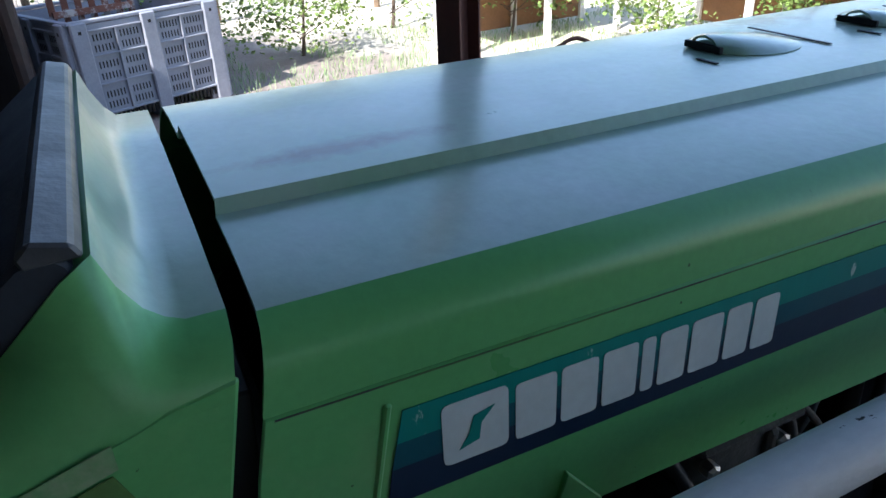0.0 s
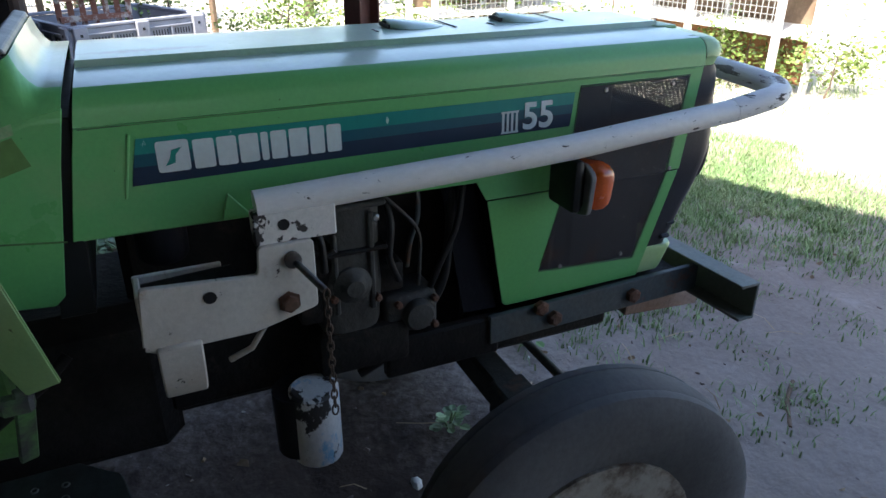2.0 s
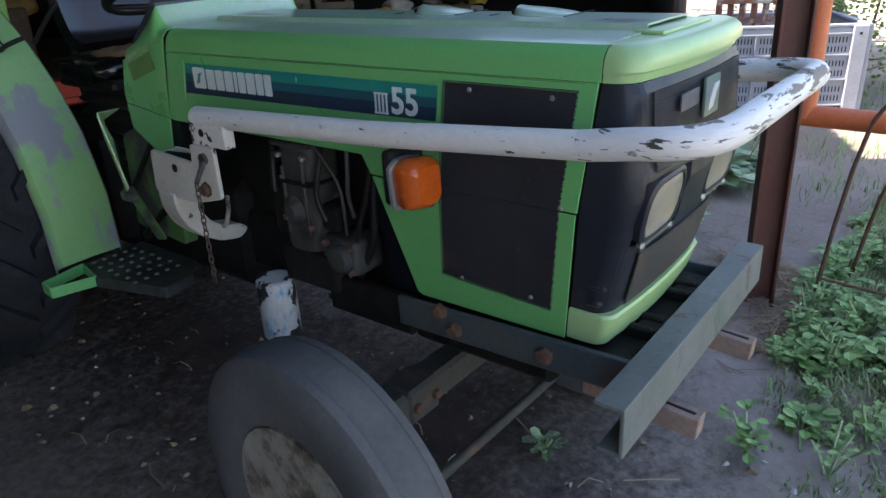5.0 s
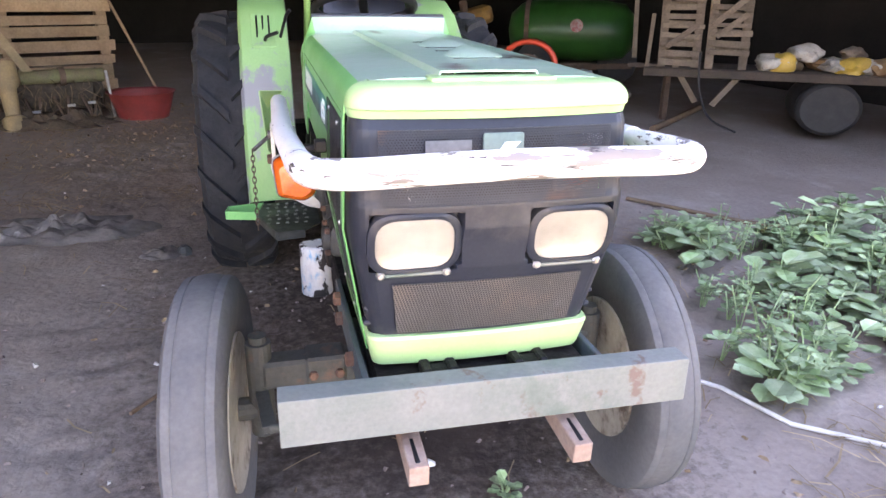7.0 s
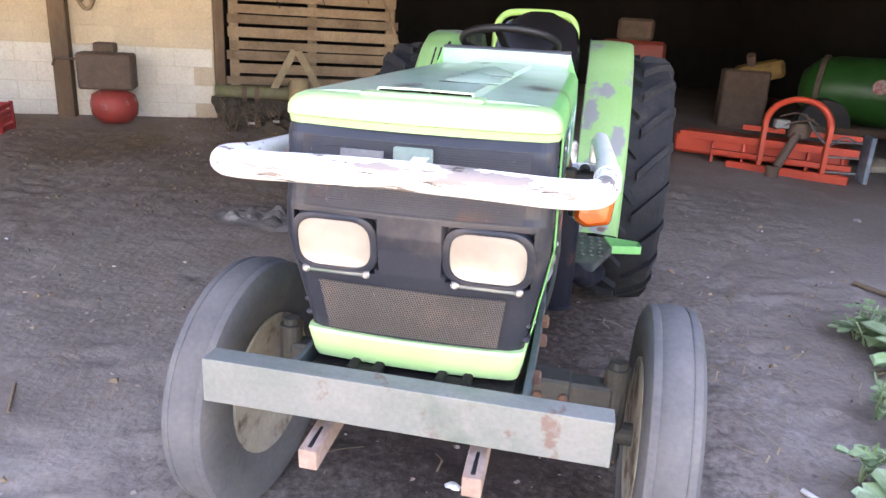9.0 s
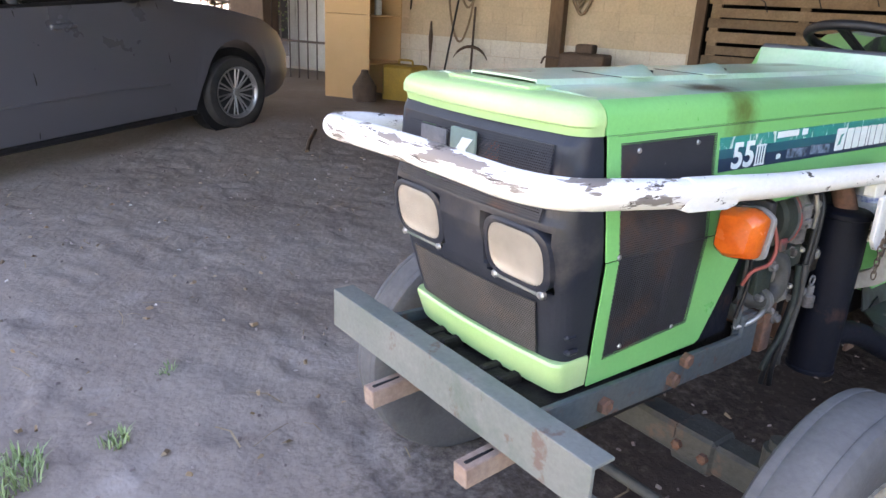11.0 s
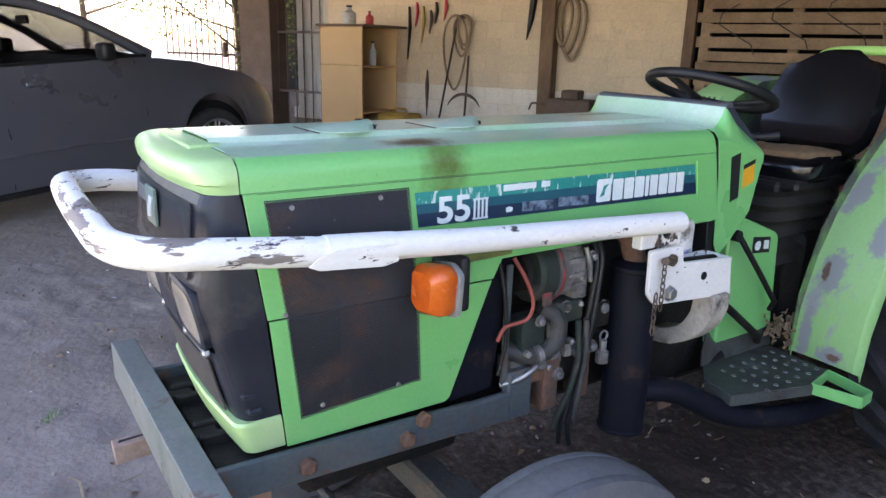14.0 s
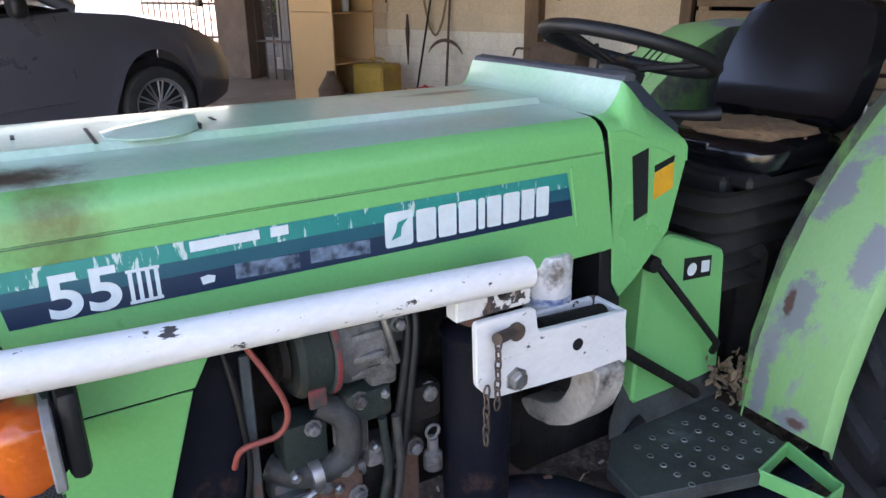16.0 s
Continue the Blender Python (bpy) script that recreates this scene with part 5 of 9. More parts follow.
part("pump_flange", box(B(), (0.215, -0.735, 0.985), (0.115, 0.135, 0.012), bevel=0.004), CASTGREY, pumpc)
part("casting_rib", boxes(((0.262, -0.700, 0.86), (0.012, 0.014, 0.22)), ((0.262, -0.775, 0.84), (0.010, 0.012, 0.18)), bevel=0.004), CASTGREY, pumpc)
part("pump_body", box(B(), (0.205, -0.612, 0.712), (0.105, 0.125, 0.095), bevel=0.018, seg=3), CASTGREY, pumpc, "rounded grey pump body", smooth=45)
part("pump_cap", lathe(B(), [(0.036, 0), (0.036, 0.02), (0.030, 0.028), (0.0, 0.030)], Matrix.Translation((0.250, -0.600, 0.712)) @ Matrix.Rotation(radians(90), 4, "Y"), 20), CASTGREY, pumpc, smooth=40)
for y, z in ((-0.690, 0.955), (-0.782, 0.955), (-0.690, 0.775), (-0.782, 0.790), (-0.645, 0.745), (-0.562, 0.745), (-0.562, 0.680)):
    part("bolt_head", lathe(B(), [(0.0085, 0), (0.0085, 0.012), (0.005, 0.015)], Matrix.Translation((0.258, y, z)) @ Matrix.Rotation(radians(90), 4, "Y"), 6), STEEL if z > 0.95 else RUST, pumpc)
part("fuel_line", tube(B(), rounded([(0.235, -0.700, 1.02), (0.252, -0.640, 0.965), (0.248, -0.585, 0.90), (0.240, -0.590, 0.770)], 0.04, 5), 0.0042, 7), CASTGREY, pumpc, "thin dark fuel line", smooth=60)
part("fuel_line", tube(B(), rounded([(0.245, -0.83, 0.91), (0.262, -0.80, 0.885), (0.268, -0.775, 0.90)], 0.02, 4), 0.005, 7), CASTGREY, pumpc, "short grey pipe", smooth=60)
part("oil_filter", lathe(B(), [(0.038, 0), (0.045, 0.01), (0.046, 0.11), (0.038, 0.12)], Matrix.Translation((0.23, -1.08, 0.93)), 20), MUFFLER, tractor, "grey round filter", smooth=40)
lf = part("oil_filter", lathe(B(), [(0.03, -0.02), (0.042, -0.015), (0.044, 0.02), (0.044, 0.10), (0.036, 0.112)], Matrix.Translation((-0.255, -1.078, 0.906)), 20), FILTER, tractor, "white oil filter canister", smooth=40)
part("print_band", lathe(B(), [(0.0442, 0.022), (0.0448, 0.023), (0.0448, 0.036), (0.0442, 0.037)], Matrix.Translation((-0.255, -1.078, 0.906)), 20, close=True), mat("blue_speckled_print", (0.62, 0.62, 0.62), (0.10, 0.14, 0.30), rough=0.4, scale=70, fine=120, bump=0.02), lf, "band of small blue print")
band = tube(B(), [(0.33, -0.93, 0.84), (0.33, -0.935, 0.80), (0.325, -0.96, 0.76), (0.31, -1.00, 0.735)], 0.006, 8)
part("curved_strap", band, DRUMWHITE, tractor, "dirty white curved strap", smooth=50)
# exhaust muffler hanging on the left, and pipe
mf = B()
lathe(mf, [(0.03, 0.470), (0.058, 0.464), (0.065, 0.458), (0.065, 0.448), (0.0605, 0.444), (0.0605, 0.012), (0.064, 0.008), (0.064, 0.0), (0.05, -0.004)], Matrix.Translation((-0.272, -0.915, 0.462)), 28)
muffler = part("muffler", mf, MUFFLER, tractor, "dark blue-grey cylindrical muffler", smooth=40)
part("muffler_neck", cyl(B(), (-0.272, -0.915, 0.92), (-0.235, -0.885, 1.04), 0.028, 14), RUST, muffler, "rusty exhaust neck", smooth=60)
part("muffler_clamp", boxes(((-0.285, -0.992, 0.555), (0.05, 0.045, 0.06)), ((-0.315, -1.035, 0.545), (0.012, 0.05, 0.085)), bevel=0.003), RUST, muffler, "rusty pipe clamp")
ep = tube(B(), rounded([(-0.285, -0.95, 0.565), (-0.32, -1.06, 0.555), (-0.37, -1.20, 0.47), (-0.40, -1.32, 0.43), (-0.44, -1.45, 0.42), (-0.43, -1.60, 0.39), (-0.40, -2.0, 0.36)], 0.07, 5), 0.034, 14)
part("exhaust_pipe", ep, MUFFLER, tractor, "dark exhaust pipe under the step", smooth=60)
cn = B()
lathe(cn, [(0.045, 0), (0.052, 0.005), (0.052, 0.17), (0.046, 0.175)], Matrix.Translation((0.285, -0.845, 0.435)), 20)
part("paint_smeared_can", cn, CANPAINT, tractor, "cylinder smeared with white and blue paint", smooth=40)
part("can_back", lathe(B(), [(0.05, 0), (0.052, 0.15)], Matrix.Translation((0.26, -0.875, 0.45)), 16), BLACK, tractor, smooth=40)

# front axle, links and wheels
ax = B()
beam(ax, (-0.47, -0.365, 0.425), (0.47, -0.365, 0.425), 0.078, 0.080, 0.010)
box(ax, (0, -0.34, 0.51), (0.15, 0.16, 0.15), bevel=0.015)
axle = part("front_axle", ax, AXLEPAINT, tractor, "dirty green straight front axle beam")
part("axle_pivot", cyl(B(), (0, -0.25, 0.455), (0, -0.47, 0.455), 0.042, 18), GREASE, axle, smooth=40)
for sx in (1, -1):
    part("axle_sleeve", box(B(), (sx * 0.30, -0.365, 0.425), (0.11, 0.092, 0.094), bevel=0.008), AXLEPAINT, axle)
    for bx in (0.265, 0.335):
        part("axle_bolt", lathe(B(), [(0.013, 0), (0.013, 0.012), (0.008, 0.015)], Matrix.Translation((sx * bx, -0.319, 0.425)) @ Matrix.Rotation(radians(-90), 4, "X"), 6), RUST, axle, "rusty bolt")
    kk = B()
    cyl(kk, (sx * 0.475, -0.365, 0.24), (sx * 0.475, -0.365, 0.515), 0.034, 16)
    cyl(kk, (sx * 0.475, -0.365, 0.505), (sx * 0.475, -0.365, 0.535), 0.024, 12)
    cyl(kk, (sx * 0.46, -0.365, 0.315), (sx * 0.60, -0.365, 0.315), 0.032, 14)
    beam(kk, (sx * 0.475, -0.36, 0.375), (sx * 0.455, -0.165, 0.372), 0.035, 0.020)
    part("steering_knuckle", kk, AXLEPAINT, tractor, "rusty steering knuckle and arm")
    part("tie_rod", tube(B(), [(0.0, -0.160, 0.372), (sx * 0.455, -0.168, 0.374)], 0.013, 10), AXLEPAINT, tractor, "steering tie rod", smooth=60)


def tyre_profile(r, w, bead, lugs=False):
    """Half-open profile of a tyre: (radius, across)."""
    return [(bead, -w * 0.36), (bead + 0.02, -w * 0.44), (r * 0.80, -w * 0.50), (r * 0.92, -w * 0.485), (r * 0.975, -w * 0.40), (r * 0.986, -w * 0.31), (r * 0.984, -w * 0.27), (r * 0.978, -w * 0.255), (r * 0.984, -w * 0.235), (r * 0.994, -w * 0.12), (r, 0.0),
            (r * 0.994, w * 0.12), (r * 0.984, w * 0.235), (r * 0.978, w * 0.255), (r * 0.984, w * 0.27), (r * 0.986, w * 0.31), (r * 0.975, w * 0.40), (r * 0.92, w * 0.485), (r * 0.80, w * 0.50), (bead + 0.02, w * 0.44), (bead, w * 0.36)]


def front_wheel(x, y, z, r, w, psi, sx):
    m = Matrix.Translation((x, y, z)) @ Matrix.Rotation(psi, 4, "Z") @ Matrix.Rotation(radians(90), 4, "Y")
    ty = part("front_wheel", lathe(B(), tyre_profile(r, w, 0.205), m, 56), RUBBER, tractor, "worn grey ribbed front tyre", smooth=35)
    rb = B()
    lathe(rb, [(0.06, 0.02 * sx), (0.10, 0.02 * sx), (0.125, 0.035 * sx), (0.17, 0.02 * sx), (0.19, -0.045), (0.215, -0.058), (0.215, -0.066), (0.195, -0.060)], m, 40)
    lathe(rb, [(0.19, -0.045), (0.19, 0.045), (0.215, 0.058), (0.215, 0.066)], m, 40)
    part("rim", rb, RIM, ty, "cream painted rim with rust", smooth=40)
    hb = B()
    lathe(hb, [(0.0, 0.075 * sx), (0.035, 0.07 * sx), (0.05, 0.04 * sx), (0.06, 0.02 * sx), (0.06, -0.03 * sx)], m, 20)
    for k in range(6):
        a = k * math.pi / 3
        lathe(hb, [(0.010, 0.022 * sx), (0.010, 0.045 * sx)], m @ Matrix.Translation((0.082 * math.cos(a), 0.082 * math.sin(a), 0)), 6)
    part("hub", hb, GREASE, ty, "dark wheel hub with nuts", smooth=40)


front_wheel(0.598, -0.365, 0.315, 0.378, 0.145, radians(-5), 1)
front_wheel(-0.603, -0.385, 0.312, 0.375, 0.145, radians(-1), -1)


def rear_wheel(sx):
    x, y, z, r, w = sx * 0.56, -2.30 if sx > 0 else -2.37, 0.655, 0.600, 0.30
    m = Matrix.Translation((x, y, z)) @ Matrix.Rotation(radians(90), 4, "Y")
    prof = [(0.33, -w * 0.40), (0.36, -w * 0.47), (r * 0.80, -w * 0.52), (r * 0.93, -w * 0.50), (r * 0.985, -w * 0.42), (r, -w * 0.2), (r * 1.004, 0), (r, w * 0.2), (r * 0.985, w * 0.42), (r * 0.93, w * 0.50), (r * 0.80, w * 0.52), (0.36, w * 0.47), (0.33, w * 0.40)]
    ty = part("rear_wheel", lathe(B(), prof, m, 60), RUBBER_DARK, tractor, "large dark rear tyre with chevron lugs", smooth=40)
    lug = B()
    n = 20
    for k in range(n):
        for side in (-1, 1):
            a0 = 2 * math.pi * (k + (0.25 if side > 0 else -0.25)) / n
            for j in range(5):
                t = j / 5
                t2 = (j + 1) / 5
                c = []
                for tt in (t, t2):
                    a = a0 + 0.26 * (tt - 0.1)
                    hx = side * (0.006 + tt * w * 0.50)
                    drop = 0.0 if tt < 0.85 else 0.035
                    for da, dr in ((-0.040, -0.005), (-0.030, 0.032), (0.030, 0.032), (0.040, -0.005)):
                        rr = r + dr - drop * (1 if dr > 0 else 1.0) - 0.02 * tt * tt
                        c.append(lug.verts.new(m @ Vector((rr * math.cos(a + da), rr * math.sin(a + da), hx))))
                for q in range(3):
                    lug.faces.new((c[q], c[q + 1], c[q + 5], c[q + 4]))
                if j == 0:
                    lug.faces.new(c[0:4])
                if j == 4:
                    lug.faces.new(c[4:8])
    part("tread_lug", lug, RUBBER_DARK, ty)["kind"] = "stuff"
    rb = B()
    lathe(rb, [(0.08, 0.05 * sx), (0.16, 0.05 * sx), (0.22, 0.02 * sx), (0.31, 0.03 * sx), (0.335, 0.11), (0.345, 0.125)], m, 40)
    lathe(rb, [(0.31, -0.11), (0.335, -0.115), (0.345, -0.125), (0.33, -0.10), (0.31, 0.03 * sx)], m, 40)
    part("rim", rb, RIM, ty, "cream rear rim", smooth=40)


rear_wheel(1)
rear_wheel(-1)

# rear fenders
FEN = [(-1.645, 0.53), (-1.650, 0.72), (-1.715, 0.92), (-1.81, 1.06), (-1.93, 1.18), (-2.07, 1.28), (-2.22, 1.338), (-2.40, 1.352), (-2.75, 1.340), (-2.95, 1.22)]
FEN_LEFT = [(-1.655, 0.53), (-1.67, 0.68), (-1.72, 0.84), (-1.79, 0.97), (-1.88, 1.08), (-2.00, 1.19), (-2.14, 1.28), (-2.32, 1.34), (-2.75, 1.340), (-2.95, 1.22)]
for sx in (1, -1):
    bm = B()
    secs = []
    for i, (y, z) in enumerate(FEN if sx > 0 else FEN_LEFT):
        secs.append([Vector((sx * x, y + dy, z + dz)) for x, dy, dz in ((0.300, 0.0, -0.03), (0.302, 0, 0.0), (0.40, 0.012, 0.006), (0.498, 0.006, 0.0), (0.512, -0.010, -0.008), (0.514, -0.02, -0.03))])
    loft(bm, secs)
    fend = part("fender", solid(bm, 0.004), GREEN_WORN, tractor, "green rear fender worn to grey primer", smooth=40)
    web = plate(B(), [(y, z) for y, z in FEN] + [(-2.95, 0.80), (-2.30, 0.80), (-1.95, 0.72), (-1.80, 0.53)], 0.004, sheared(0.298, 1, 0, sx))
    part("fender_web", web, GREEN_DIRTY, fend, "inner fender plate")
    if sx > 0:
        pa, pb = Vector((0.405, -1.885, 1.148)), Vector((0.405, -2.055, 1.278))
        pn = part("lever_panel", beam(B(), pa, pb, 0.105, 0.012), GREEN_WORN, fend, "raised lever panel")
        for k in range(3):
            dx = Vector((-0.026 + 0.026 * k, 0, 0.006))
            part("lever_slot", beam(B(), pa.lerp(pb, 0.25) + dx, pa.lerp(pb, 0.92) + dx, 0.008, 0.006, 0.001), BLACK, pn)
        part("lever", tube(B(), rounded([(0.40, -1.93, 1.17), (0.395, -1.87, 1.195), (0.345, -1.84, 1.215)], 0.02, 4), 0.008, 8), BLACK, fend, "black control lever", smooth=60)
        part("lever", tube(B(), [(0.335, -1.80, 1.20), (0.31, -1.70, 1.29), (0.295, -1.68, 1.31)], 0.007, 8), BLACK, fend, "black control lever", smooth=60)
# dash cowl behind the hood gap
COWL = [(-1.186, 1.222), (-1.206, 1.130), (-1.224, 0.930), (-1.245, 0.896), (-1.285, 0.925), (-1.365, 1.010), (-1.395, 1.150), (-1.270, 1.206), (-1.225, 1.222)]
COWL_RIGHT = [(-1.186, 1.222), (-1.206, 1.130), (-1.245, 0.906), (-1.262, 0.890), (-1.335, 0.897), (-1.44, 0.955), (-1.445, 1.06), (-1.415, 1.155), (-1.395, 1.160), (-1.300, 1.192), (-1.250, 1.206), (-1.225, 1.215)]
for sx in (1, -1):
    cw = part("dash_cowl", plate(B(), COWL if sx < 0 else COWL_RIGHT, 0.006, sheared(0.266, 1, 0, sx), 0.002), GREEN, tractor, "green dashboard cowl side")
    if sx < 0:
        part("cowl_vent", plate(B(), [(-1.248, 1.171), (-1.287, 1.182), (-1.300, 1.057), (-1.266, 1.046)], 0.002, sheared(0.2715, 1, 0, sx)), BLACK, cw, "black vent insert")
        part("warning_sticker", plate(B(), [(-1.310, 1.132), (-1.360, 1.147), (-1.364, 1.096), (-1.313, 1.079)], 0.001, sheared(0.2715, 1, 0, sx)), YELLOW, cw, "yellow warning sticker")
        part("sticker_head", plate(B(), [(-1.308, 1.146), (-1.360, 1.160), (-1.360, 1.148), (-1.310, 1.133)], 0.001, sheared(0.2715, 1, 0, sx)), BLACK, cw)
    else:
        part("faded_sticker", plate(B(), [(-1.245, 1.138), (-1.373, 1.098), (-1.386, 1.146), (-1.262, 1.185)], 0.0008, sheared(0.2736, 1, 0, sx)), mat("brown_transparent_sticker", (0.13, 0.26, 0.07), (0.11, 0.21, 0.06), rough=0.5, scale=20, fine=60, bump=0.05), cw, "faded brownish sticker")
        part("panel_seam", beam(B(), (0.2728, -1.222, 1.004), (0.2728, -1.440, 1.030), 0.0012, 0.003, 0), GREEN_DIRTY, cw)
        PRINT = mat("faded_pale_print", (0.36, 0.46, 0.26), (0.20, 0.42, 0.18), rough=0.5, scale=60, fine=90, bump=0.02)
        for ya, yb in ((-1.388, -1.322), (-1.312, -1.258)):
            za, zb = 1.150 + (ya + 1.388) * 0.30, 1.150 + (yb + 1.388) * 0.30
            part("name_bar", plate(B(), [(ya, za), (yb, zb), (yb, zb + 0.017), (ya, za + 0.017)], 0.0006, sheared(0.2743, 1, 0, sx)), PRINT, cw)
# cowl top in one pressing: flat lip, ramp up to the dashboard, cheeks falling away behind
ramp, rows_loft = B(), []
rows_ = [(-1.182, ((0.273, 1.200), (0.270, 1.222), (0.258, 1.240), (0.235, 1.2475), (0.10, 1.250))),
         (-1.205, ((0.273, 1.200), (0.270, 1.222), (0.258, 1.240), (0.235, 1.2475), (0.10, 1.250))),
         (-1.216, ((0.273, 1.200), (0.270, 1.221), (0.258, 1.239), (0.229, 1.2490), (0.10, 1.2520))),
         (-1.226, ((0.2725, 1.200), (0.270, 1.220), (0.256, 1.240), (0.231, 1.259), (0.10, 1.262))),
         (-1.236, ((0.2725, 1.200), (0.270, 1.219), (0.256, 1.244), (0.234, 1.278), (0.10, 1.281))),
         (-1.243, ((0.2725, 1.198), (0.270, 1.217), (0.255, 1.250), (0.237, 1.301), (0.10, 1.303))),
         (-1.262, ((0.2725, 1.190), (0.270, 1.212), (0.256, 1.244), (0.238, 1.288), (0.10, 1.296))),
         (-1.300, ((0.2735, 1.185), (0.2715, 1.204), (0.262, 1.222), (0.240, 1.252), (0.10, 1.258))),
         (-1.395, ((0.2735, 1.145), (0.2715, 1.172), (0.262, 1.184), (0.240, 1.192), (0.10, 1.194)))]
for y, half in rows_:
    back = 0.22 if y > -1.21 else 0.0             # the front edge rakes back with the hood
    row = [Vector((x, y - back * (1.25 - z), z)) for x, z in half]
    row_pts = row + [Vector((-p.x, p.y, p.z)) for p in reversed(row)]
    rows_loft.append(row_pts)
loft(ramp, rows_loft)
solid(ramp, 0.003)
# cheeks take the darker green, so their shade lies in the material
for f_ in ramp.faces:
    c_ = f_.calc_center_median()
    if abs(c_.x) > 0.240 or c_.y < -1.245:
        f_.material_index = 1
part("cowl_top", ramp, [GREEN_TOP, GREEN], tractor, "light-green cowl ramp in front of the dashboard", smooth=55)
# black plate inserted so the hood gap shows as deep shade
part("gap_seal", plate(B(), [(-1.180, 1.205), (-1.204, 1.205), (-1.262, 0.86), (-1.205, 0.86)], 0.526, frame_yz(-0.263), 0.002), BLACK, tractor, "black plate added to darken the hood gap")
dsh = plate(B(), [(-1.249, 1.281), (-1.254, 1.298), (-1.264, 1.307), (-1.280, 1.302), (-1.405, 1.205), (-1.420, 1.165), (-1.395, 1.06), (-1.30, 1.06)], 0.472, frame_yz(-0.236), 0.003)
dash = part("dashboard", dsh, DASH, tractor, "dark blue-black dashboard with dust", smooth=20)
# ledge paler than the dashboard: skylight on its top is in the colour
part("dash_ledge", plate(B(), [(-1.2455, 1.300), (-1.250, 1.309), (-1.270, 1.314), (-1.2785, 1.306), (-1.276, 1.298)], 0.474, frame_yz(-0.237), 0.002), mat("skylit_dark_blue_plastic", (0.050, 0.056, 0.070), (0.085, 0.088, 0.095), rough=0.32, rough2=0.5, scale=9, fine=90, bump=0.08, spec=0.6), dash, "dark-blue dashboard ledge, sky light in its paler tone", smooth=20)
for x in (-0.11, 0.0, 0.11):
    part("gauge", lathe(B(), [(0.042, 0), (0.046, 0.004), (0.046, 0.012), (0.038, 0.012), (0.036, 0.006)], Matrix.Translation((x, -1.345, 1.2535)) @ Matrix.Rotation(radians(38), 4, "X"), 20), BLACK, dash, "round gauge", smooth=30)
# steering wheel
NRM = Vector((0.0, -0.30, 0.954)).normalized()
SW = Matrix.Translation((0.016, -1.512, 1.325)) @ NRM.to_track_quat("Z", "Y").to_matrix().to_4x4()
wh = B()
rings = []
for i in range(40):
    a = i * 2 * math.pi / 40
    c = Vector((0.192 * math.cos(a), 0.192 * math.sin(a), 0))
    d = Vector((math.cos(a), math.sin(a), 0))
    rings.append([wh.verts.new(SW @ (c + d * 0.0155 * math.cos(b) + Vector((0, 0, 0.0155 * math.sin(b))))) for b in [j * 2 * math.pi / 10 for j in range(10)]])
for i in range(40):
    a, b = rings[i], rings[(i + 1) % 40]
    for j in range(10):
        wh.faces.new((a[j], a[(j + 1) % 10], b[(j + 1) % 10], b[j]))
wheel = part("steering_wheel", wh, BLACK, tractor, "black steering wheel", smooth=60)
sp = B()
for a in (200, 320, 80):
    e = SW @ Vector((0.18 * math.cos(radians(a)), 0.18 * math.sin(radians(a)), -0.002))
    beam(sp, SW @ Vector((0, 0, -0.045)), e, 0.034, 0.014, 0.004)
lathe(sp, [(0.05, -0.065), (0.052, -0.045), (0.03, -0.03), (0.0, -0.028)], SW, 18)
part("spoke", sp, BLACK, wheel, smooth=40)
part("steering_column", tube(B(), [SW @ Vector((0, 0, -0.05)), SW @ Vector((0, 0.03, -0.25))], 0.035, 14), BLACK, tractor, "black steering column", smooth=60)
part("stalk", tube(B(), [(-0.06, -1.46, 1.20), (-0.16, -1.55, 1.20), (-0.19, -1.585, 1.205)], 0.014, 10, radii=[0.008, 0.012, 0.016]), BLACK, tractor, "black control stalk", smooth=50)

# seat on its bellows
sb = B()
secs = []
for z, y, hw in ((1.13, -2.01, 0.165), (1.16, -2.035, 0.182), (1.20, -2.05, 0.188), (1.25, -2.068, 0.190), (1.30, -2.087, 0.187), (1.34, -2.104, 0.180), (1.375, -2.12, 0.171), (1.40, -2.132, 0.158), (1.42, -2.146, 0.135), (1.428, -2.158, 0.105)):
    row = []
    for s in [-1 + 0.1 * i for i in range(21)]:
        row.append(Vector((-0.055 + hw * 1.07 * s, y + 0.022 * abs(s) ** 3, z)))
    secs.append(row)
loft(sb, secs)
bmesh.ops.recalc_face_normals(sb, faces=sb.faces)
bmesh.ops.solidify(sb, geom=sb.faces[:], thickness=0.045)
seatback = part("seat_backrest", sb, SEATBLACK, tractor, "glossy black vinyl backrest", smooth=50)
for z in (1.318, 1.345, 1.372):
    g = tube(B(), [Vector((-0.055 + 0.15 * s, -2.094 - 0.40 * (z - 1.34) + 0.012 * abs(s) ** 3, z)) for s in (-1, -0.5, 0, 0.5, 1)], 0.009, 8)
    part("backrest_rib", g, SEATBLACK, seatback, smooth=60)
cu = B()
secs = []
for z, k in ((1.055, 0.94), (1.075, 1.0), (1.105, 0.98), (1.122, 0.86)):
    secs.append([Vector((-0.02 + 0.215 * k * c, -1.875 + 0.175 * k * s, z + (0.012 * noise.noise((c * 3, s * 3, z * 9))))) for c, s in [(max(-1, min(1, 1.25 * math.cos(a))), max(-1, min(1, 1.25 * math.sin(a)))) for a in [i * 2 * math.pi / 32 for i in range(33)]]])
loft(cu, secs, caps=(True, True))
cush = part("seat_cushion", cu, SEATBLACK, tractor, "torn black seat cushion showing brown foam", smooth=50)
fo = B()
ring = []
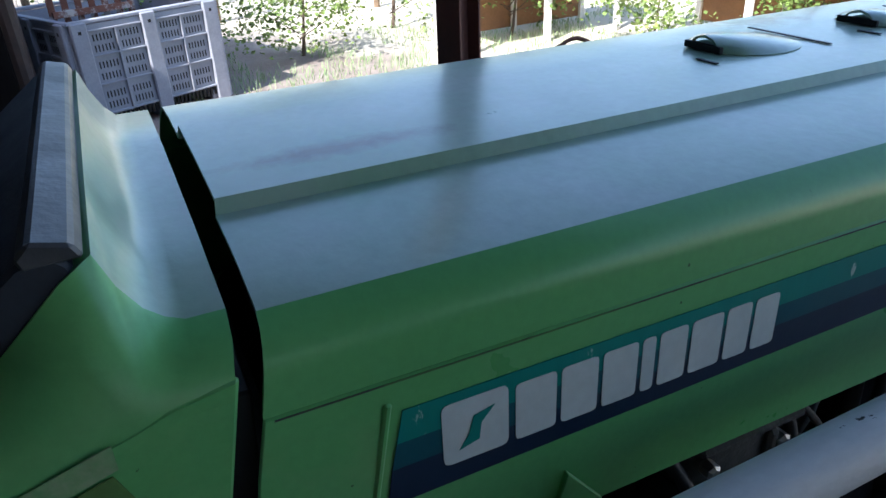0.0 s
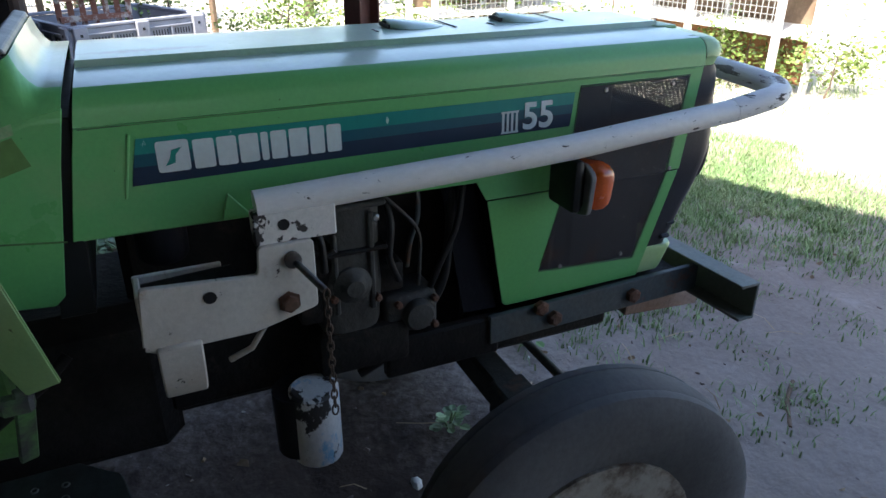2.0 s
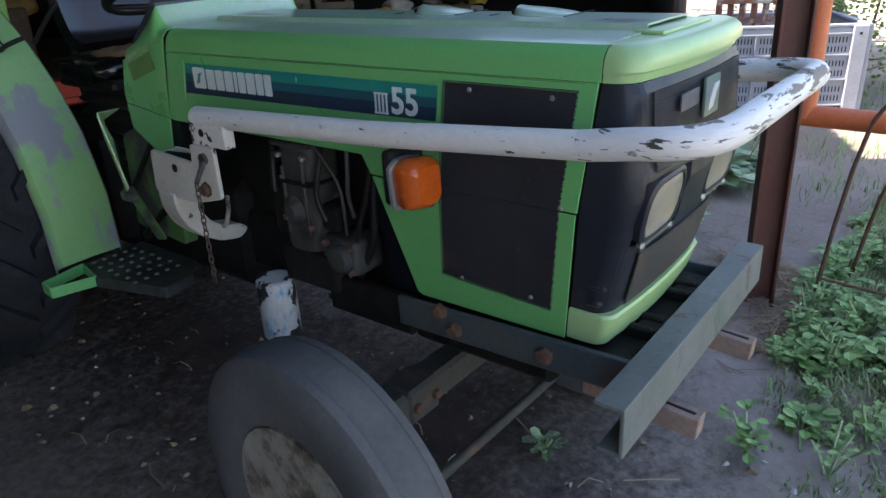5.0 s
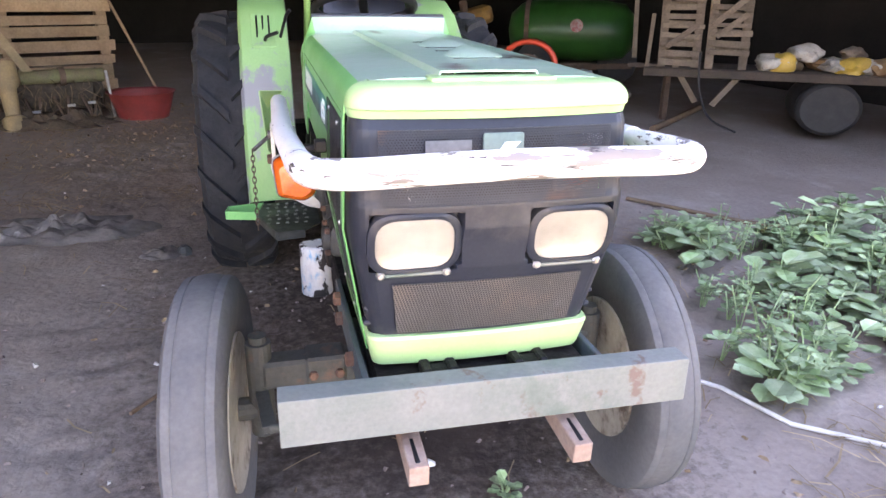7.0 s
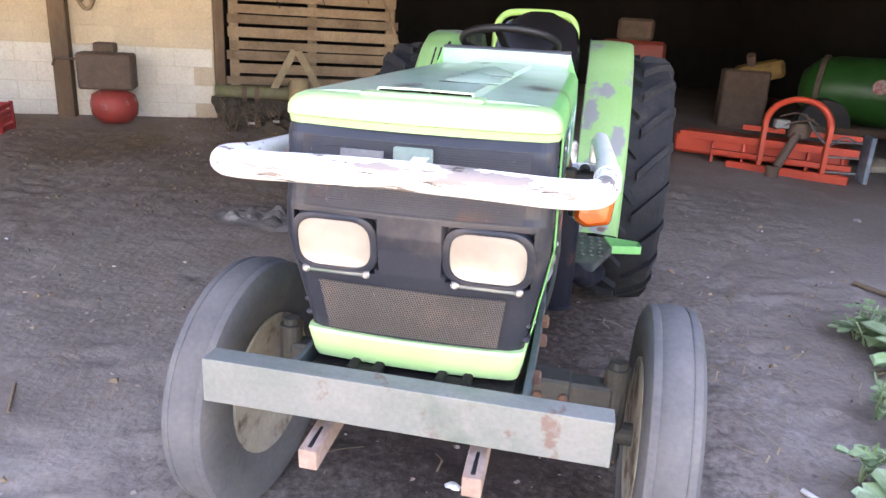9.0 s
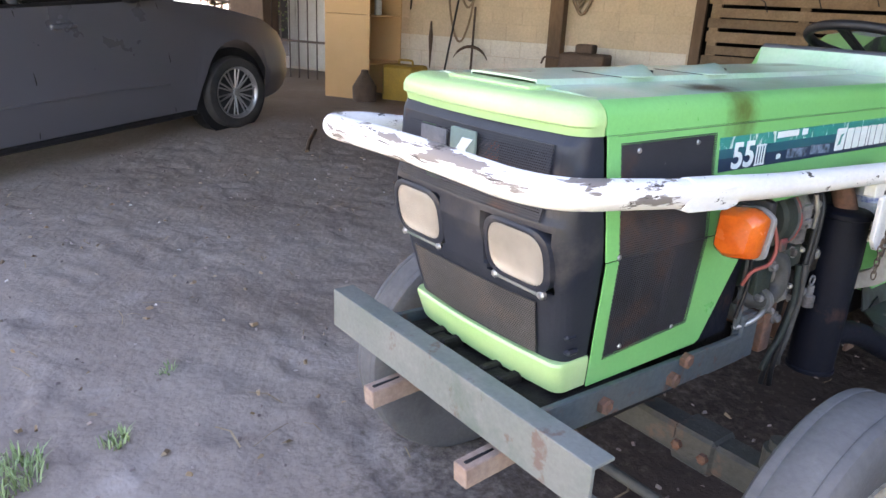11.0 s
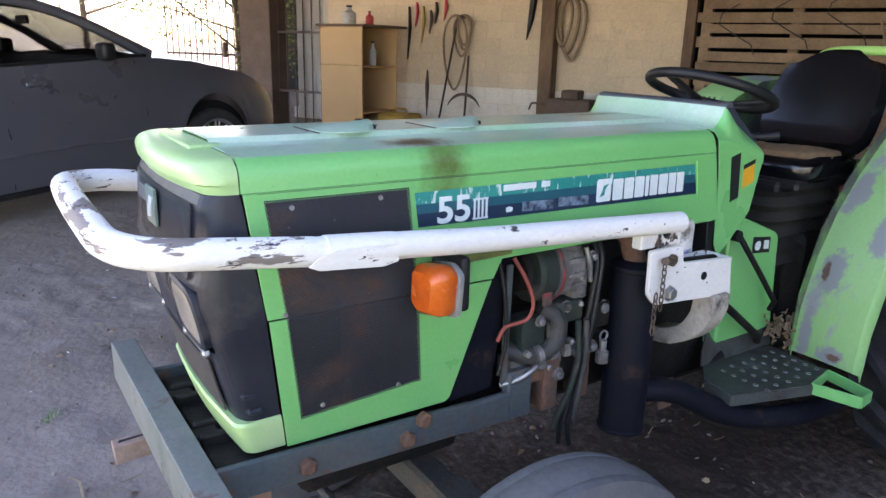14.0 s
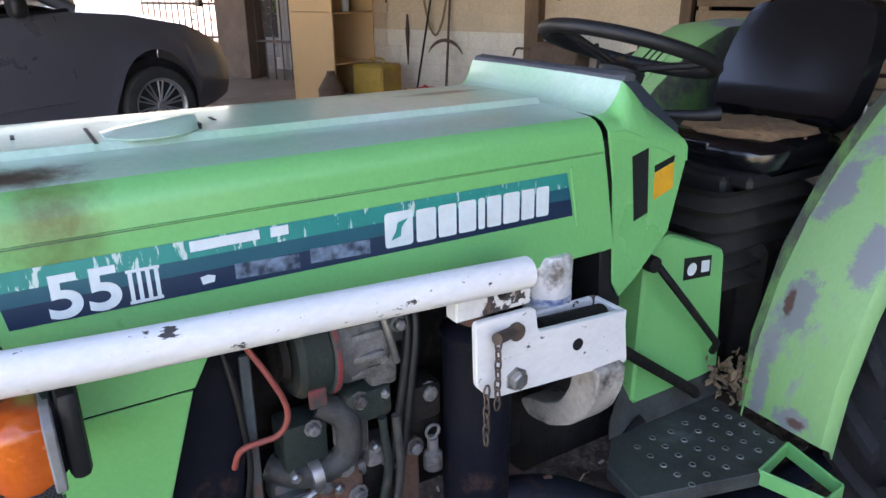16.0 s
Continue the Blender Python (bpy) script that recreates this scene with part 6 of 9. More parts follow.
for k_, z_, w_ in ((1.0, 1.118, 0.0), (0.93, 1.134, 0.010), (0.6, 1.139, 0.012), (0.05, 1.137, 0.0)):
    ring.append([Vector((-0.045 + 0.165 * k_ * (1 + 0.16 * noise.noise((3 * math.cos(a), 3 * math.sin(a), 2))) * math.cos(a), -1.885 + 0.135 * k_ * (1 + 0.22 * noise.noise((3 * math.cos(a), 3 * math.sin(a), 5))) * math.sin(a), z_ + w_ * noise.noise((9 * math.cos(a) * k_, 9 * math.sin(a) * k_, 1)))) for a in [i * 2 * math.pi / 36 for i in range(37)]])
loft(fo, ring, caps=(False, True))
part("bare_foam", fo, FOAM, cush, "bare brown foam", smooth=60)
tear = B()
for c, s in (((-0.02, -1.77, 1.10), (0.12, 0.14, 0.03)), ((0.10, -1.95, 1.115), (0.20, 0.16, 0.02)), ((-0.14, -2.03, 1.118), (0.10, 0.08, 0.02))):
    box(tear, c, s, bevel=0.009, seg=2)
part("torn_cover", tear, SEATBLACK, tractor, "remains of the black seat cover", smooth=50)
part("seat_pan", boxes(((-0.02, -1.87, 1.040), (0.40, 0.38, 0.035)), ((-0.02, -1.68, 1.02), (0.30, 0.05, 0.06)), bevel=0.01), BLACK, tractor, "black seat pan and front box")
bl = B()
secs = []
for k in range(11):
    z = 1.03 - 0.024 * k
    w = 1.04 if k % 2 == 0 else 0.88
    secs.append([Vector((-0.02 + 0.185 * w * c, -1.80 + 0.20 * w * s, z)) for c, s in [(max(-1, min(1, 1.3 * math.cos(a))), max(-1, min(1, 1.3 * math.sin(a)))) for a in [i * 2 * math.pi / 32 for i in range(33)]]])
loft(bl, secs)
part("seat_bellows", bl, mat("dusty_black_bellows", (0.008, 0.008, 0.008), (0.036, 0.032, 0.028), rough=0.5, scale=5, fine=70, bump=0.15), tractor, "dusty black folded bellows under the seat", smooth=25)
hp = tube(B(), rounded([(0.20, -2.35, 1.0), (0.18, -2.35, 1.455), (-0.02, -2.35, 1.468), (-0.22, -2.35, 1.455), (-0.24, -2.35, 1.0)], 0.09, 6), 0.017, 12)
part("guard_hoop", hp, mat("lime_paint", (0.30, 0.54, 0.13), (0.27, 0.50, 0.12), rough=0.4, scale=6, fine=90, bump=0.05), tractor, "lime-green guard hoop behind the seat", smooth=60)
# tool box and step on both sides
for sx in (1, -1):
    gb = plate(B(), round_poly([(-1.375, 0.930), (-1.440, 0.972), (-1.632, 0.900), (-1.665, 0.58), (-1.375, 0.56)], 0.02, 3), 0.10, sheared(0.115, 1, 0, sx), 0.006)
    tbx = part("tool_box", gb, GREEN_DIRTY if sx > 0 else GREEN, tractor, "green box beside the gearbox", smooth=40)
    if sx < 0:
        part("black_label", plate(B(), [(-1.495, 0.905), (-1.585, 0.895), (-1.588, 0.845), (-1.498, 0.852)], 0.001, sheared(0.2155, 1, 0, sx)), BLACK, tbx, "black label with white marks")
        part("label_mark", plate(B(), [(-1.552, 0.888), (-1.578, 0.885), (-1.580, 0.858), (-1.554, 0.860)], 0.001, sheared(0.2167, 1, 0, sx)), DECAL_WHITE, tbx)
        part("label_mark", lathe(B(), [(0.015, 0), (0.015, 0.001)], Matrix.Translation((-0.2175, -1.522, 0.874)) @ Matrix.Rotation(radians(90), 4, "Y"), 14), DECAL_WHITE, tbx)
    stp = B()
    poly = [(sx * 0.235, -1.62), (sx * 0.235, -1.30), (sx * 0.30, -1.225), (sx * 0.405, -1.205), (sx * 0.482, -1.47), (sx * 0.452, -1.60)]
    plate(stp, poly, 0.006, Matrix.Translation((0, 0, 0.527)), 0.001)
    beam(stp, (sx * 0.405, -1.207, 0.515), (sx * 0.482, -1.47, 0.515), 0.006, 0.03)
    beam(stp, (sx * 0.30, -1.226, 0.515), (sx * 0.405, -1.206, 0.515), 0.006, 0.03)
    step = part("step_plate", stp, STEPGREY, tractor, "grimy grey-green step plate with anti-slip holes")
    st2, st3 = B(), B()
    for i in range(5):
        for j in range(6):
            xx, yy = 0.285 + 0.036 * i + 0.006 * (j % 2), -1.58 + 0.052 * j
            if xx - 0.285 < 0.16 + (yy + 1.58) * 0.05:
                lathe(st2, [(0.0078, 0.533), (0.0068, 0.5355), (0.0052, 0.5358), (0.0046, 0.5338)], Matrix.Translation((sx * xx, yy, 0)), 10)
                lathe(st3, [(0.0047, 0.5335), (0.0045, 0.5344)], Matrix.Translation((sx * xx, yy, 0)), 10)
    studs = part("stud", st2, mat("worn_stud_steel", (0.20, 0.20, 0.19), (0.10, 0.11, 0.10), rough=0.4, metal=0.4, scale=30, fine=90, bump=0.1), step)
    studs["kind"] = "stuff"
    holes = part("stud_hole", st3, BLACK, step)
    holes["kind"] = "stuff"
    tray = B()
    for a, b in (((0.479, -1.47), (0.602, -1.502)), ((0.602, -1.502), (0.596, -1.568)), ((0.596, -1.568), (0.453, -1.603)), ((0.453, -1.603), (0.479, -1.47))):
        beam(tray, (sx * a[0], a[1], 0.520), (sx * b[0], b[1], 0.520), 0.006, 0.035)
    part("foot_tray", tray, GREEN, step, "green step stirrup")
    rod = B()
    tube(rod, [(sx * 0.225, -1.355, 0.945), (sx * 0.255, -1.365, 0.93), (sx * 0.262, -1.47, 0.815), (sx * 0.262, -1.582, 0.696), (sx * 0.24, -1.60, 0.66)], 0.0085, 10)
    lathe(rod, [(0.0, -0.014), (0.017, -0.012), (0.017, 0.012), (0.0, 0.014)], Matrix.Translation((sx * 0.25, -1.352, 0.935)) @ Matrix.Rotation(radians(90), 4, "Y"), 14)
    tube(rod, [(sx * 0.24, -1.27, 0.775), (sx * 0.262, -1.31, 0.743), (sx * 0.262, -1.523, 0.590), (sx * 0.24, -1.56, 0.56)], 0.012, 10)
    part("pedal_rod", rod, GREASE, tractor, "dark pedal linkage rod", smooth=60)
# sheet rising from the step to the gearbox, and the green pressed guard on the right
rs = B()
loft(rs, [[Vector((-0.238, y, 0.532)) for y in (-1.29, -1.40, -1.64)], [Vector((-0.226, y, 0.570)) for y in (-1.30, -1.42, -1.65)], [Vector((-0.178, y, 0.62)) for y in (-1.38, -1.48, -1.65)]])
rsp = part("rising_sheet", solid(rs, 0.004), STEPGREY, tractor, "grimy sheet rising from step to gearbox", smooth=30)
part("sheet_hole", plate(B(), [(-1.328, 0.535), (-1.40, 0.540), (-1.376, 0.566)], 0.003, sheared(0.2385, 1, 0, -1)), BLACK, rsp)
gd = B()
GA, GT, GB, GF = Vector((0.380, -1.404, 1.005)), Vector((0.349, -1.347, 1.039)), Vector((0.438, -1.305, 1.046)), Vector((0.412, -1.345, 0.965))
GE, GD, GC = Vector((0.420, -1.262, 0.833)), Vector((0.398, -1.318, 0.808)), Vector((0.375, -1.378, 0.950))
gv = [gd.verts.new(p) for p in (GA, GT, GB, GF, GE, GD, GC)]
for idx in ((0, 1, 2, 3), (3, 2, 4, 5), (0, 3, 5, 6)):
    gd.faces.new([gv[i] for i in idx])
bmesh.ops.recalc_face_normals(gd, faces=gd.faces)
bmesh.ops.solidify(gd, geom=gd.faces[:], thickness=0.005)
bmesh.ops.bevel(gd, geom=[e for e in gd.edges if len(e.link_faces) == 2 and e.calc_face_angle(0) > 0.3], offset=0.003, segments=2, affect="EDGES")
guard = part("pedal_guard", gd, GREEN_PALE, tractor, "folded pale green pedal guard", smooth=30)
part("guard_stay", beam(B(), (0.39, -1.32, 0.82), (0.30, -1.36, 0.62), 0.03, 0.012), GREEN_DIRTY, guard)
part("guard_foot", boxes(((0.385, -1.335, 0.79), (0.03, 0.05, 0.03)), bevel=0.006), GREEN_DIRTY, guard)
# debris on the platform
deb = B()
for k in range(70):
    c = Vector((random.uniform(-0.31, -0.22), random.uniform(-1.70, -1.60), random.uniform(0.545, 0.64)))
    box(deb, (0, 0, 0), (random.uniform(.012, .028), random.uniform(.006, .02), random.uniform(.001, .004)), Matrix.Translation(c) @ Euler((random.random() * 3, random.random() * 3, random.random() * 3)).to_matrix().to_4x4(), 0.002)
part("leaf_litter", deb, mat("dry_leaf_litter", (0.16, 0.10, 0.06), (0.26, 0.19, 0.12), rough=0.9, scale=20, fine=60, bump=0.3), tractor, "dry leaves caught beside the seat")["kind"] = "stuff"

# ---- the parked car ----
CARPAINT = mat("dark_taupe_metallic", (0.125, 0.130, 0.152), (0.135, 0.137, 0.157), rough=0.26, rough2=0.32, metal=0.45, scale=0.8, fine=220, bump=0.0, fine_amt=0.02, coat=0.9)
CARGLASS = glass("car_window_glass", (0.42, 0.45, 0.45))
CARTYRE = mat("car_tyre_rubber", (0.022, 0.022, 0.023), (0.035, 0.034, 0.033), rough=0.7, scale=8, fine=60, bump=0.2)
ALLOY = mat("silver_alloy", (0.42, 0.42, 0.43), (0.33, 0.33, 0.33), rough=0.3, metal=0.7, scale=10, fine=90, bump=0.03)
SEATCLOTH = mat("dark_seat_cloth", (0.025, 0.025, 0.028), (0.035, 0.034, 0.035), rough=0.9, scale=10, fine=80, bump=0.1)


def parked_car():
    wr, wf = Vector((4.56, 1.17, 0)), Vector((5.44, -1.49, 0))   # where the two near wheels stand
    d = (wf - wr).normalized()                           # nose direction
    right = Vector((d.y, -d.x, 0))
    k = (wf - wr).length / 2.72
    rear = wr - right * 0.80 * k
    m = Matrix(((right.x, d.x, 0, rear.x), (right.y, d.y, 0, rear.y), (0, 0, 1, hg(wr.x, wr.y)), (0, 0, 0, 1))) @ Matrix.Diagonal((k, k, k, 1))
    tilt = math.atan2(hg(wf.x, wf.y) - hg(wr.x, wr.y), (wf - wr).length)
    car = thing("car", "dark taupe family car parked nose-in on the dirt", "car", m=m @ Matrix.Rotation(tilt, 4, "X"))
    WB, RA, ZC = 2.72, 0.375, 0.315
    ys = [-0.88 + i * (WB + 0.88 + 0.84) / 96 for i in range(97)]

    def halfw(y):
        e = max(0, (y - (WB + 0.25)) / 0.6, (-0.45 - y) / 0.45)
        return 0.865 - 0.26 * min(1.0, e) ** 2.2

    def ztop(y):
        pts = [(-0.9, 0.92), (-0.7, 0.98), (0.0, 0.98), (1.6, 0.94), (2.15, 0.935), (2.6, 0.885), (3.1, 0.79), (3.4, 0.68), (3.6, 0.60)]
        for (a, za), (b, zb) in zip(pts, pts[1:]):
            if a <= y <= b:
                return za + (zb - za) * (y - a) / (b - a)
        return pts[-1][1]

    def zlow(y):
        z = 0.20 + 0.05 * max(0, (y - 3.2) / 0.35) + 0.08 * max(0, (-0.5 - y) / 0.4)
        for yw in (0.0, WB):
            dd = RA ** 2 - (y - yw) ** 2
            if dd > 0:
                z = max(z, ZC + math.sqrt(dd))
        return z

    def xat(y, z):
        t = (z - 0.2) / (ztop(y) - 0.2)
        bulge = 0.0
        for yw in (0.0, WB):
            r = math.hypot(y - yw, z - ZC)
            bulge += 0.022 * max(0, 1 - abs(r - RA) / 0.12)
        crease = 0.012 * max(0, 1 - abs(t - 0.80) / 0.12)
        return halfw(y) - 0.22 * max(0, 0.42 - t) - 0.09 * max(0, t - 0.72) ** 1.5 * 3 + bulge + crease
    for s in (1, -1):
        bm = B()
        secs = []
        for y in ys:
            a, b = zlow(y), ztop(y)
            secs.append([Vector((s * xat(y, a + (b - a) * j / 12), y, a + (b - a) * j / 12)) for j in range(13)])
        loft(bm, secs)
        part("body_side", bm, CARPAINT, car, "dusty taupe body side", smooth=45)
        # door seams and handles
        for pts in ([(0.98, 0.24), (1.00, 0.60), (0.96, 0.93)], [(2.12, 0.24), (2.08, 0.62), (2.05, 0.92)], [(0.30, 0.60), (0.12, 0.80), (0.05, 0.96)]):
            part("door_seam", tube(B(), [Vector((s * (xat(y, z) + 0.001), y, z)) for y, z in pts], 0.004, 6), BLACK, car)
        for y in (0.22, 1.18):
            h = B()
            box(h, (s * (xat(y + 0.09, 0.84) + 0.012), y + 0.09, 0.845), (0.022, 0.19, 0.028), bevel=0.009, seg=2)
            part("door_handle", h, CARPAINT, car, "door handle", smooth=50)
        part("side_skirt", box(B(), (s * 0.775, 1.36, 0.20), (0.05, 1.95, 0.05), bevel=0.012), BLACK, car)
        part("rub_strip", tube(B(), [Vector((s * (xat(y, 0.50) + 0.002), y, 0.50 - 0.02 * (y > 2))) for y in (0.45, 0.9, 1.5, 2.05)], 0.009, 6), CARPAINT, car)
        mir = B()
        box(mir, (s * 0.93, 1.78, 1.00), (0.16, 0.11, 0.13), bevel=0.035, seg=3)
        part("wing_mirror", mir, BLACK, car, "black wing mirror", smooth=60)
        # pillars: A, B, C and roof rail
        W2, W3 = 0.80, 0.60
        rail = rounded([(s * 0.80, 2.22, 0.94), (s * 0.66, 1.62, 1.30), (s * 0.60, 1.20, 1.425), (s * 0.58, 0.40, 1.455), (s * 0.62, -0.35, 1.38), (s * 0.74, -0.74, 0.98)], [0.3, 0.3, 0.4, 0.3], 5)
        part("roof_rail", tube(B(), rail, 0.042, 8), CARPAINT, car, "", smooth=60)
        part("pillar", tube(B(), [(s * 0.80, 1.00, 0.93), (s * 0.60, 0.88, 1.43)], 0.045, 6), BLACK, car, "", smooth=60)
        part("pillar", tube(B(), [(s * 0.80, 0.02, 0.95), (s * 0.61, -0.12, 1.41)], 0.035, 6), BLACK, car, "", smooth=60)
        part("window_trim", tube(B(), [(s * 0.815, 2.20, 0.945), (s * 0.825, 1.0, 0.95), (s * 0.81, -0.60, 0.985)], 0.012, 6), BLACK, car, "", smooth=60)
        for quad in ([(0.81, 2.14, 0.95), (0.81, 1.04, 0.95), (0.605, 0.93, 1.40), (0.62, 1.22, 1.40), (0.68, 1.66, 1.27)], [(0.81, 0.96, 0.95), (0.81, 0.06, 0.965), (0.615, -0.08, 1.39), (0.60, 0.83, 1.42)]):
            g = B()
            g.faces.new([g.verts.new((s * x, y, z)) for x, y, z in quad])
            w = part("side_window", solid(g, 0.004), CARGLASS, car, "clear side window")
            w.visible_shadow = False
    top = B()
    secs = []
    for y, z, w in ((1.55, 1.335, 0.63), (1.25, 1.425, 0.60), (0.8, 1.465, 0.585), (0.3, 1.47, 0.58), (-0.35, 1.39, 0.61)):
        secs.append([Vector((w * q, y, z + 0.03 * (1 - q * q))) for q in (-1, -0.6, 0, 0.6, 1)])
    loft(top, secs)
    part("roof_panel", solid(top, 0.01), CARPAINT, car, smooth=50)
    hd = B()
    secs = []
    for y in (2.12, 2.4, 2.7, 3.0, 3.25, 3.45, 3.56):
        z, w = ztop(y), xat(y, ztop(y))
        secs.append([Vector((w * q, y, z + 0.045 * (1 - q * q))) for q in (-1, -0.8, -0.4, 0, 0.4, 0.8, 1)])
    loft(hd, secs)
    part("bonnet", hd, CARPAINT, car, smooth=50)
    nose_ = B()
    loft(nose_, [[Vector((xat(3.56, z) * q, 3.56 + 0.05 * (1 - q * q), z)) for q in (-1, -0.5, 0, 0.5, 1)] for z in (0.25, 0.45, 0.62)])
    part("front_bumper", nose_, CARPAINT, car, smooth=50)
    tail = B()
    loft(tail, [[Vector((xat(-0.88, z) * q, -0.88 - 0.05 * (1 - q * q), z)) for q in (-1, -0.5, 0, 0.5, 1)] for z in (0.28, 0.6, 0.92)])
    part("tailgate", tail, CARPAINT, car, smooth=50)
    for quad in ([(-0.76, 2.16, 0.96), (0.76, 2.16, 0.96), (0.61, 1.52, 1.345), (-0.61, 1.52, 1.345)], [(-0.70, -0.72, 1.0), (0.70, -0.72, 1.0), (0.58, -0.36, 1.38), (-0.58, -0.36, 1.38)]):
        g = B()
        g.faces.new([g.verts.new(q) for q in quad])
        w = part("windscreen", solid(g, 0.005), CARGLASS, car, "clear windscreen")
        w.visible_shadow = False
    for s in (0.36, -0.36):
        part("front_seat", boxes(((s, 0.80, 0.85), (0.44, 0.14, 0.55)), ((s, 1.05, 0.62), (0.46, 0.5, 0.16)), bevel=0.05), SEATCLOTH, car, "dark front seat")
        part("headrest", box(B(), (s, 0.76, 1.22), (0.26, 0.09, 0.17), bevel=0.035, seg=2), SEATCLOTH, car, smooth=60)
    part("rear_seat", box(B(), (0, -0.05, 0.82), (1.25, 0.16, 0.50), bevel=0.05), SEATCLOTH, car)
    part("dash_panel", box(B(), (0, 1.95, 0.84), (1.35, 0.40, 0.22), bevel=0.06), SEATCLOTH, car)
    part("cabin_floor", box(B(), (0, 1.3, 0.30), (1.5, 3.6, 0.10), bevel=0.02), BLACK, car)
    part("rear_mirror", box(B(), (0, 1.60, 1.24), (0.22, 0.03, 0.07), bevel=0.012), BLACK, car)
    for yw in (0.0, WB):
        for s in (1, -1):
            wm = Matrix.Translation((s * 0.77, yw, ZC)) @ Matrix.Rotation(radians(90 * s), 4, "Y")
            well = lathe(B(), [(0.0, -0.14), (RA + 0.01, -0.14), (RA + 0.012, 0.02)], wm, 32)
            part("wheel_arch", well, BLACK, car, smooth=40)
            ty = part("wheel", lathe(B(), [(0.212, -0.10), (0.25, -0.108), (0.30, -0.10), (0.316, -0.08), (0.318, 0), (0.316, 0.075), (0.30, 0.098), (0.25, 0.106), (0.220, 0.098), (0.212, 0.06)], wm, 44), CARTYRE, car, "black tyre on a multi-spoke alloy wheel", smooth=40)
            al_ = B()
            lathe(al_, [(0.200, 0.066), (0.206, 0.088), (0.220, 0.102), (0.228, 0.102), (0.224, 0.08), (0.206, 0.0)], wm, 40, close=True)
            lathe(al_, [(0.0, 0.086), (0.028, 0.084), (0.036, 0.074), (0.036, 0.04)], wm, 16)
            part("rim", al_, ALLOY, ty, "silver rim", smooth=40)
            for q in range(20):
                sp_ = B()
                a = q * math.pi / 10 + (0.05 if q % 2 else -0.05)
                beam(sp_, wm @ Vector((0.03 * math.cos(a), 0.03 * math.sin(a), 0.068)), wm @ Vector((0.21 * math.cos(a), 0.21 * math.sin(a), 0.080)), 0.014, 0.014, 0.003)
                part("spoke", sp_, ALLOY, ty)
            part("brake_disc", lathe(B(), [(0.0, -0.03), (0.205, -0.03), (0.207, -0.04)], wm, 24), BLACK, ty)
    # tall body: everything over the sills is stretched upwards, the wheels are left as they are
    for ob in car.children:
        if not ob.name.startswith("wheel"):
            for v in ob.data.vertices:
                v.co.z += 0.20 * min(1.0, max(0.0, (v.co.z - 0.50) / 0.45))


parked_car()

# ---- the wall with hoses, and what stands before it ----
CHIPBOARD = mat("tan_chipboard", (0.62, 0.40, 0.20), (0.58, 0.37, 0.18), rough=0.7, scale=2, fine=120, bump=0.08, fine_amt=0.15)
YELLOWPLASTIC = mat("dirty_yellow_plastic", (0.52, 0.34, 0.06), (0.38, 0.24, 0.05), rough=0.5, scale=5, fine=60, bump=0.15, fine_amt=0.3)
REDPLASTIC = mat("red_crate_plastic", (0.52, 0.035, 0.04), (0.42, 0.03, 0.035), rough=0.45, scale=5, fine=60, bump=0.1)
HOSETAN = mat("tan_rubber_hose", (0.30, 0.21, 0.13), (0.22, 0.155, 0.10), rough=0.6, scale=8, fine=60, bump=0.15)
OLDIRON = mat("old_brown_iron", (0.13, 0.085, 0.06), (0.09, 0.06, 0.045), rough=0.75, scale=10, fine=60, bump=0.3, fine_amt=0.4)
WHITEMETAL = mat("white_sheet_door", (0.72, 0.71, 0.68), (0.62, 0.60, 0.57), rough=0.5, scale=2, fine=40, bump=0.08)
ZW = 7.80                                            # the wall's face, in v


def on_wall(u, z, off=0.0):
    return S(u, ZW - off, z)


tagged(linked("wall_post", shed_box(B(), 3.89, 4.06, 7.64, 7.80, 0.12, 3.5, 0.006), TIMBER), "dark brown timber post against the wall", "post", kind="structure")
tagged(linked("door_post", shed_box(B(), 8.55, 9.20, 7.75, 8.10, 0.05, 3.5, 0.01), mat("brown_post_concrete", (0.16, 0.11, 0.085), (0.11, 0.08, 0.065), rough=0.8, scale=3, fine=30, bump=0.2)), "thick dark brown door post", "post", kind="structure")


def barred_gate(u0, u1, v, z0, z1, n, name, label, rails=(0.25, 0.62)):
    g = thing(name, label, "gate")
    for i in range(n):
        u = u0 + (u1 - u0) * i / (n - 1)
        part("bar", cyl(B(), S(u, v, z0), S(u, v, z1), 0.011, 6), IRONBAR, g)
    for k in (0.0, *rails, 1.0):
        z = z0 + (z1 - z0) * k
        part("rail", beam(B(), S(u0 - 0.02, v, z), S(u1 + 0.02, v, z), 0.014, 0.035), IRONBAR, g)
    return g


barred_gate(7.50, 8.50, 7.88, 0.16, 2.5, 7, "barred_gate", "narrow dark iron barred gate beside the wall")
g2 = barred_gate(9.25, 11.2, 7.95, 0.10, 2.3, 14, "barred_gate", "wide iron barred gate open to the sunny yard", (0.30, 0.52))
part("lock_box", box(B(), S(9.75, 7.93, 1.32), (0.10, 0.05, 0.24), bevel=0.006), OLDIRON, g2, "iron lock box")
doorleaf = thing("metal_door", "white sheet-metal door leaning behind the barred gate", "door")
part("door_leaf", shed_box(B(), 8.0, 8.75, 8.55, 8.60, 0.30, 2.4, 0.004), WHITEMETAL, doorleaf)
for u in (8.2, 8.4, 8.6):
    part("fold", shed_box(B(), u - 0.008, u + 0.008, 8.535, 8.55, 0.32, 2.38, 0.002), WHITEMETAL, doorleaf)
wl = thing("wash_wall", "low pale tiled sill behind the gate", "low wall")
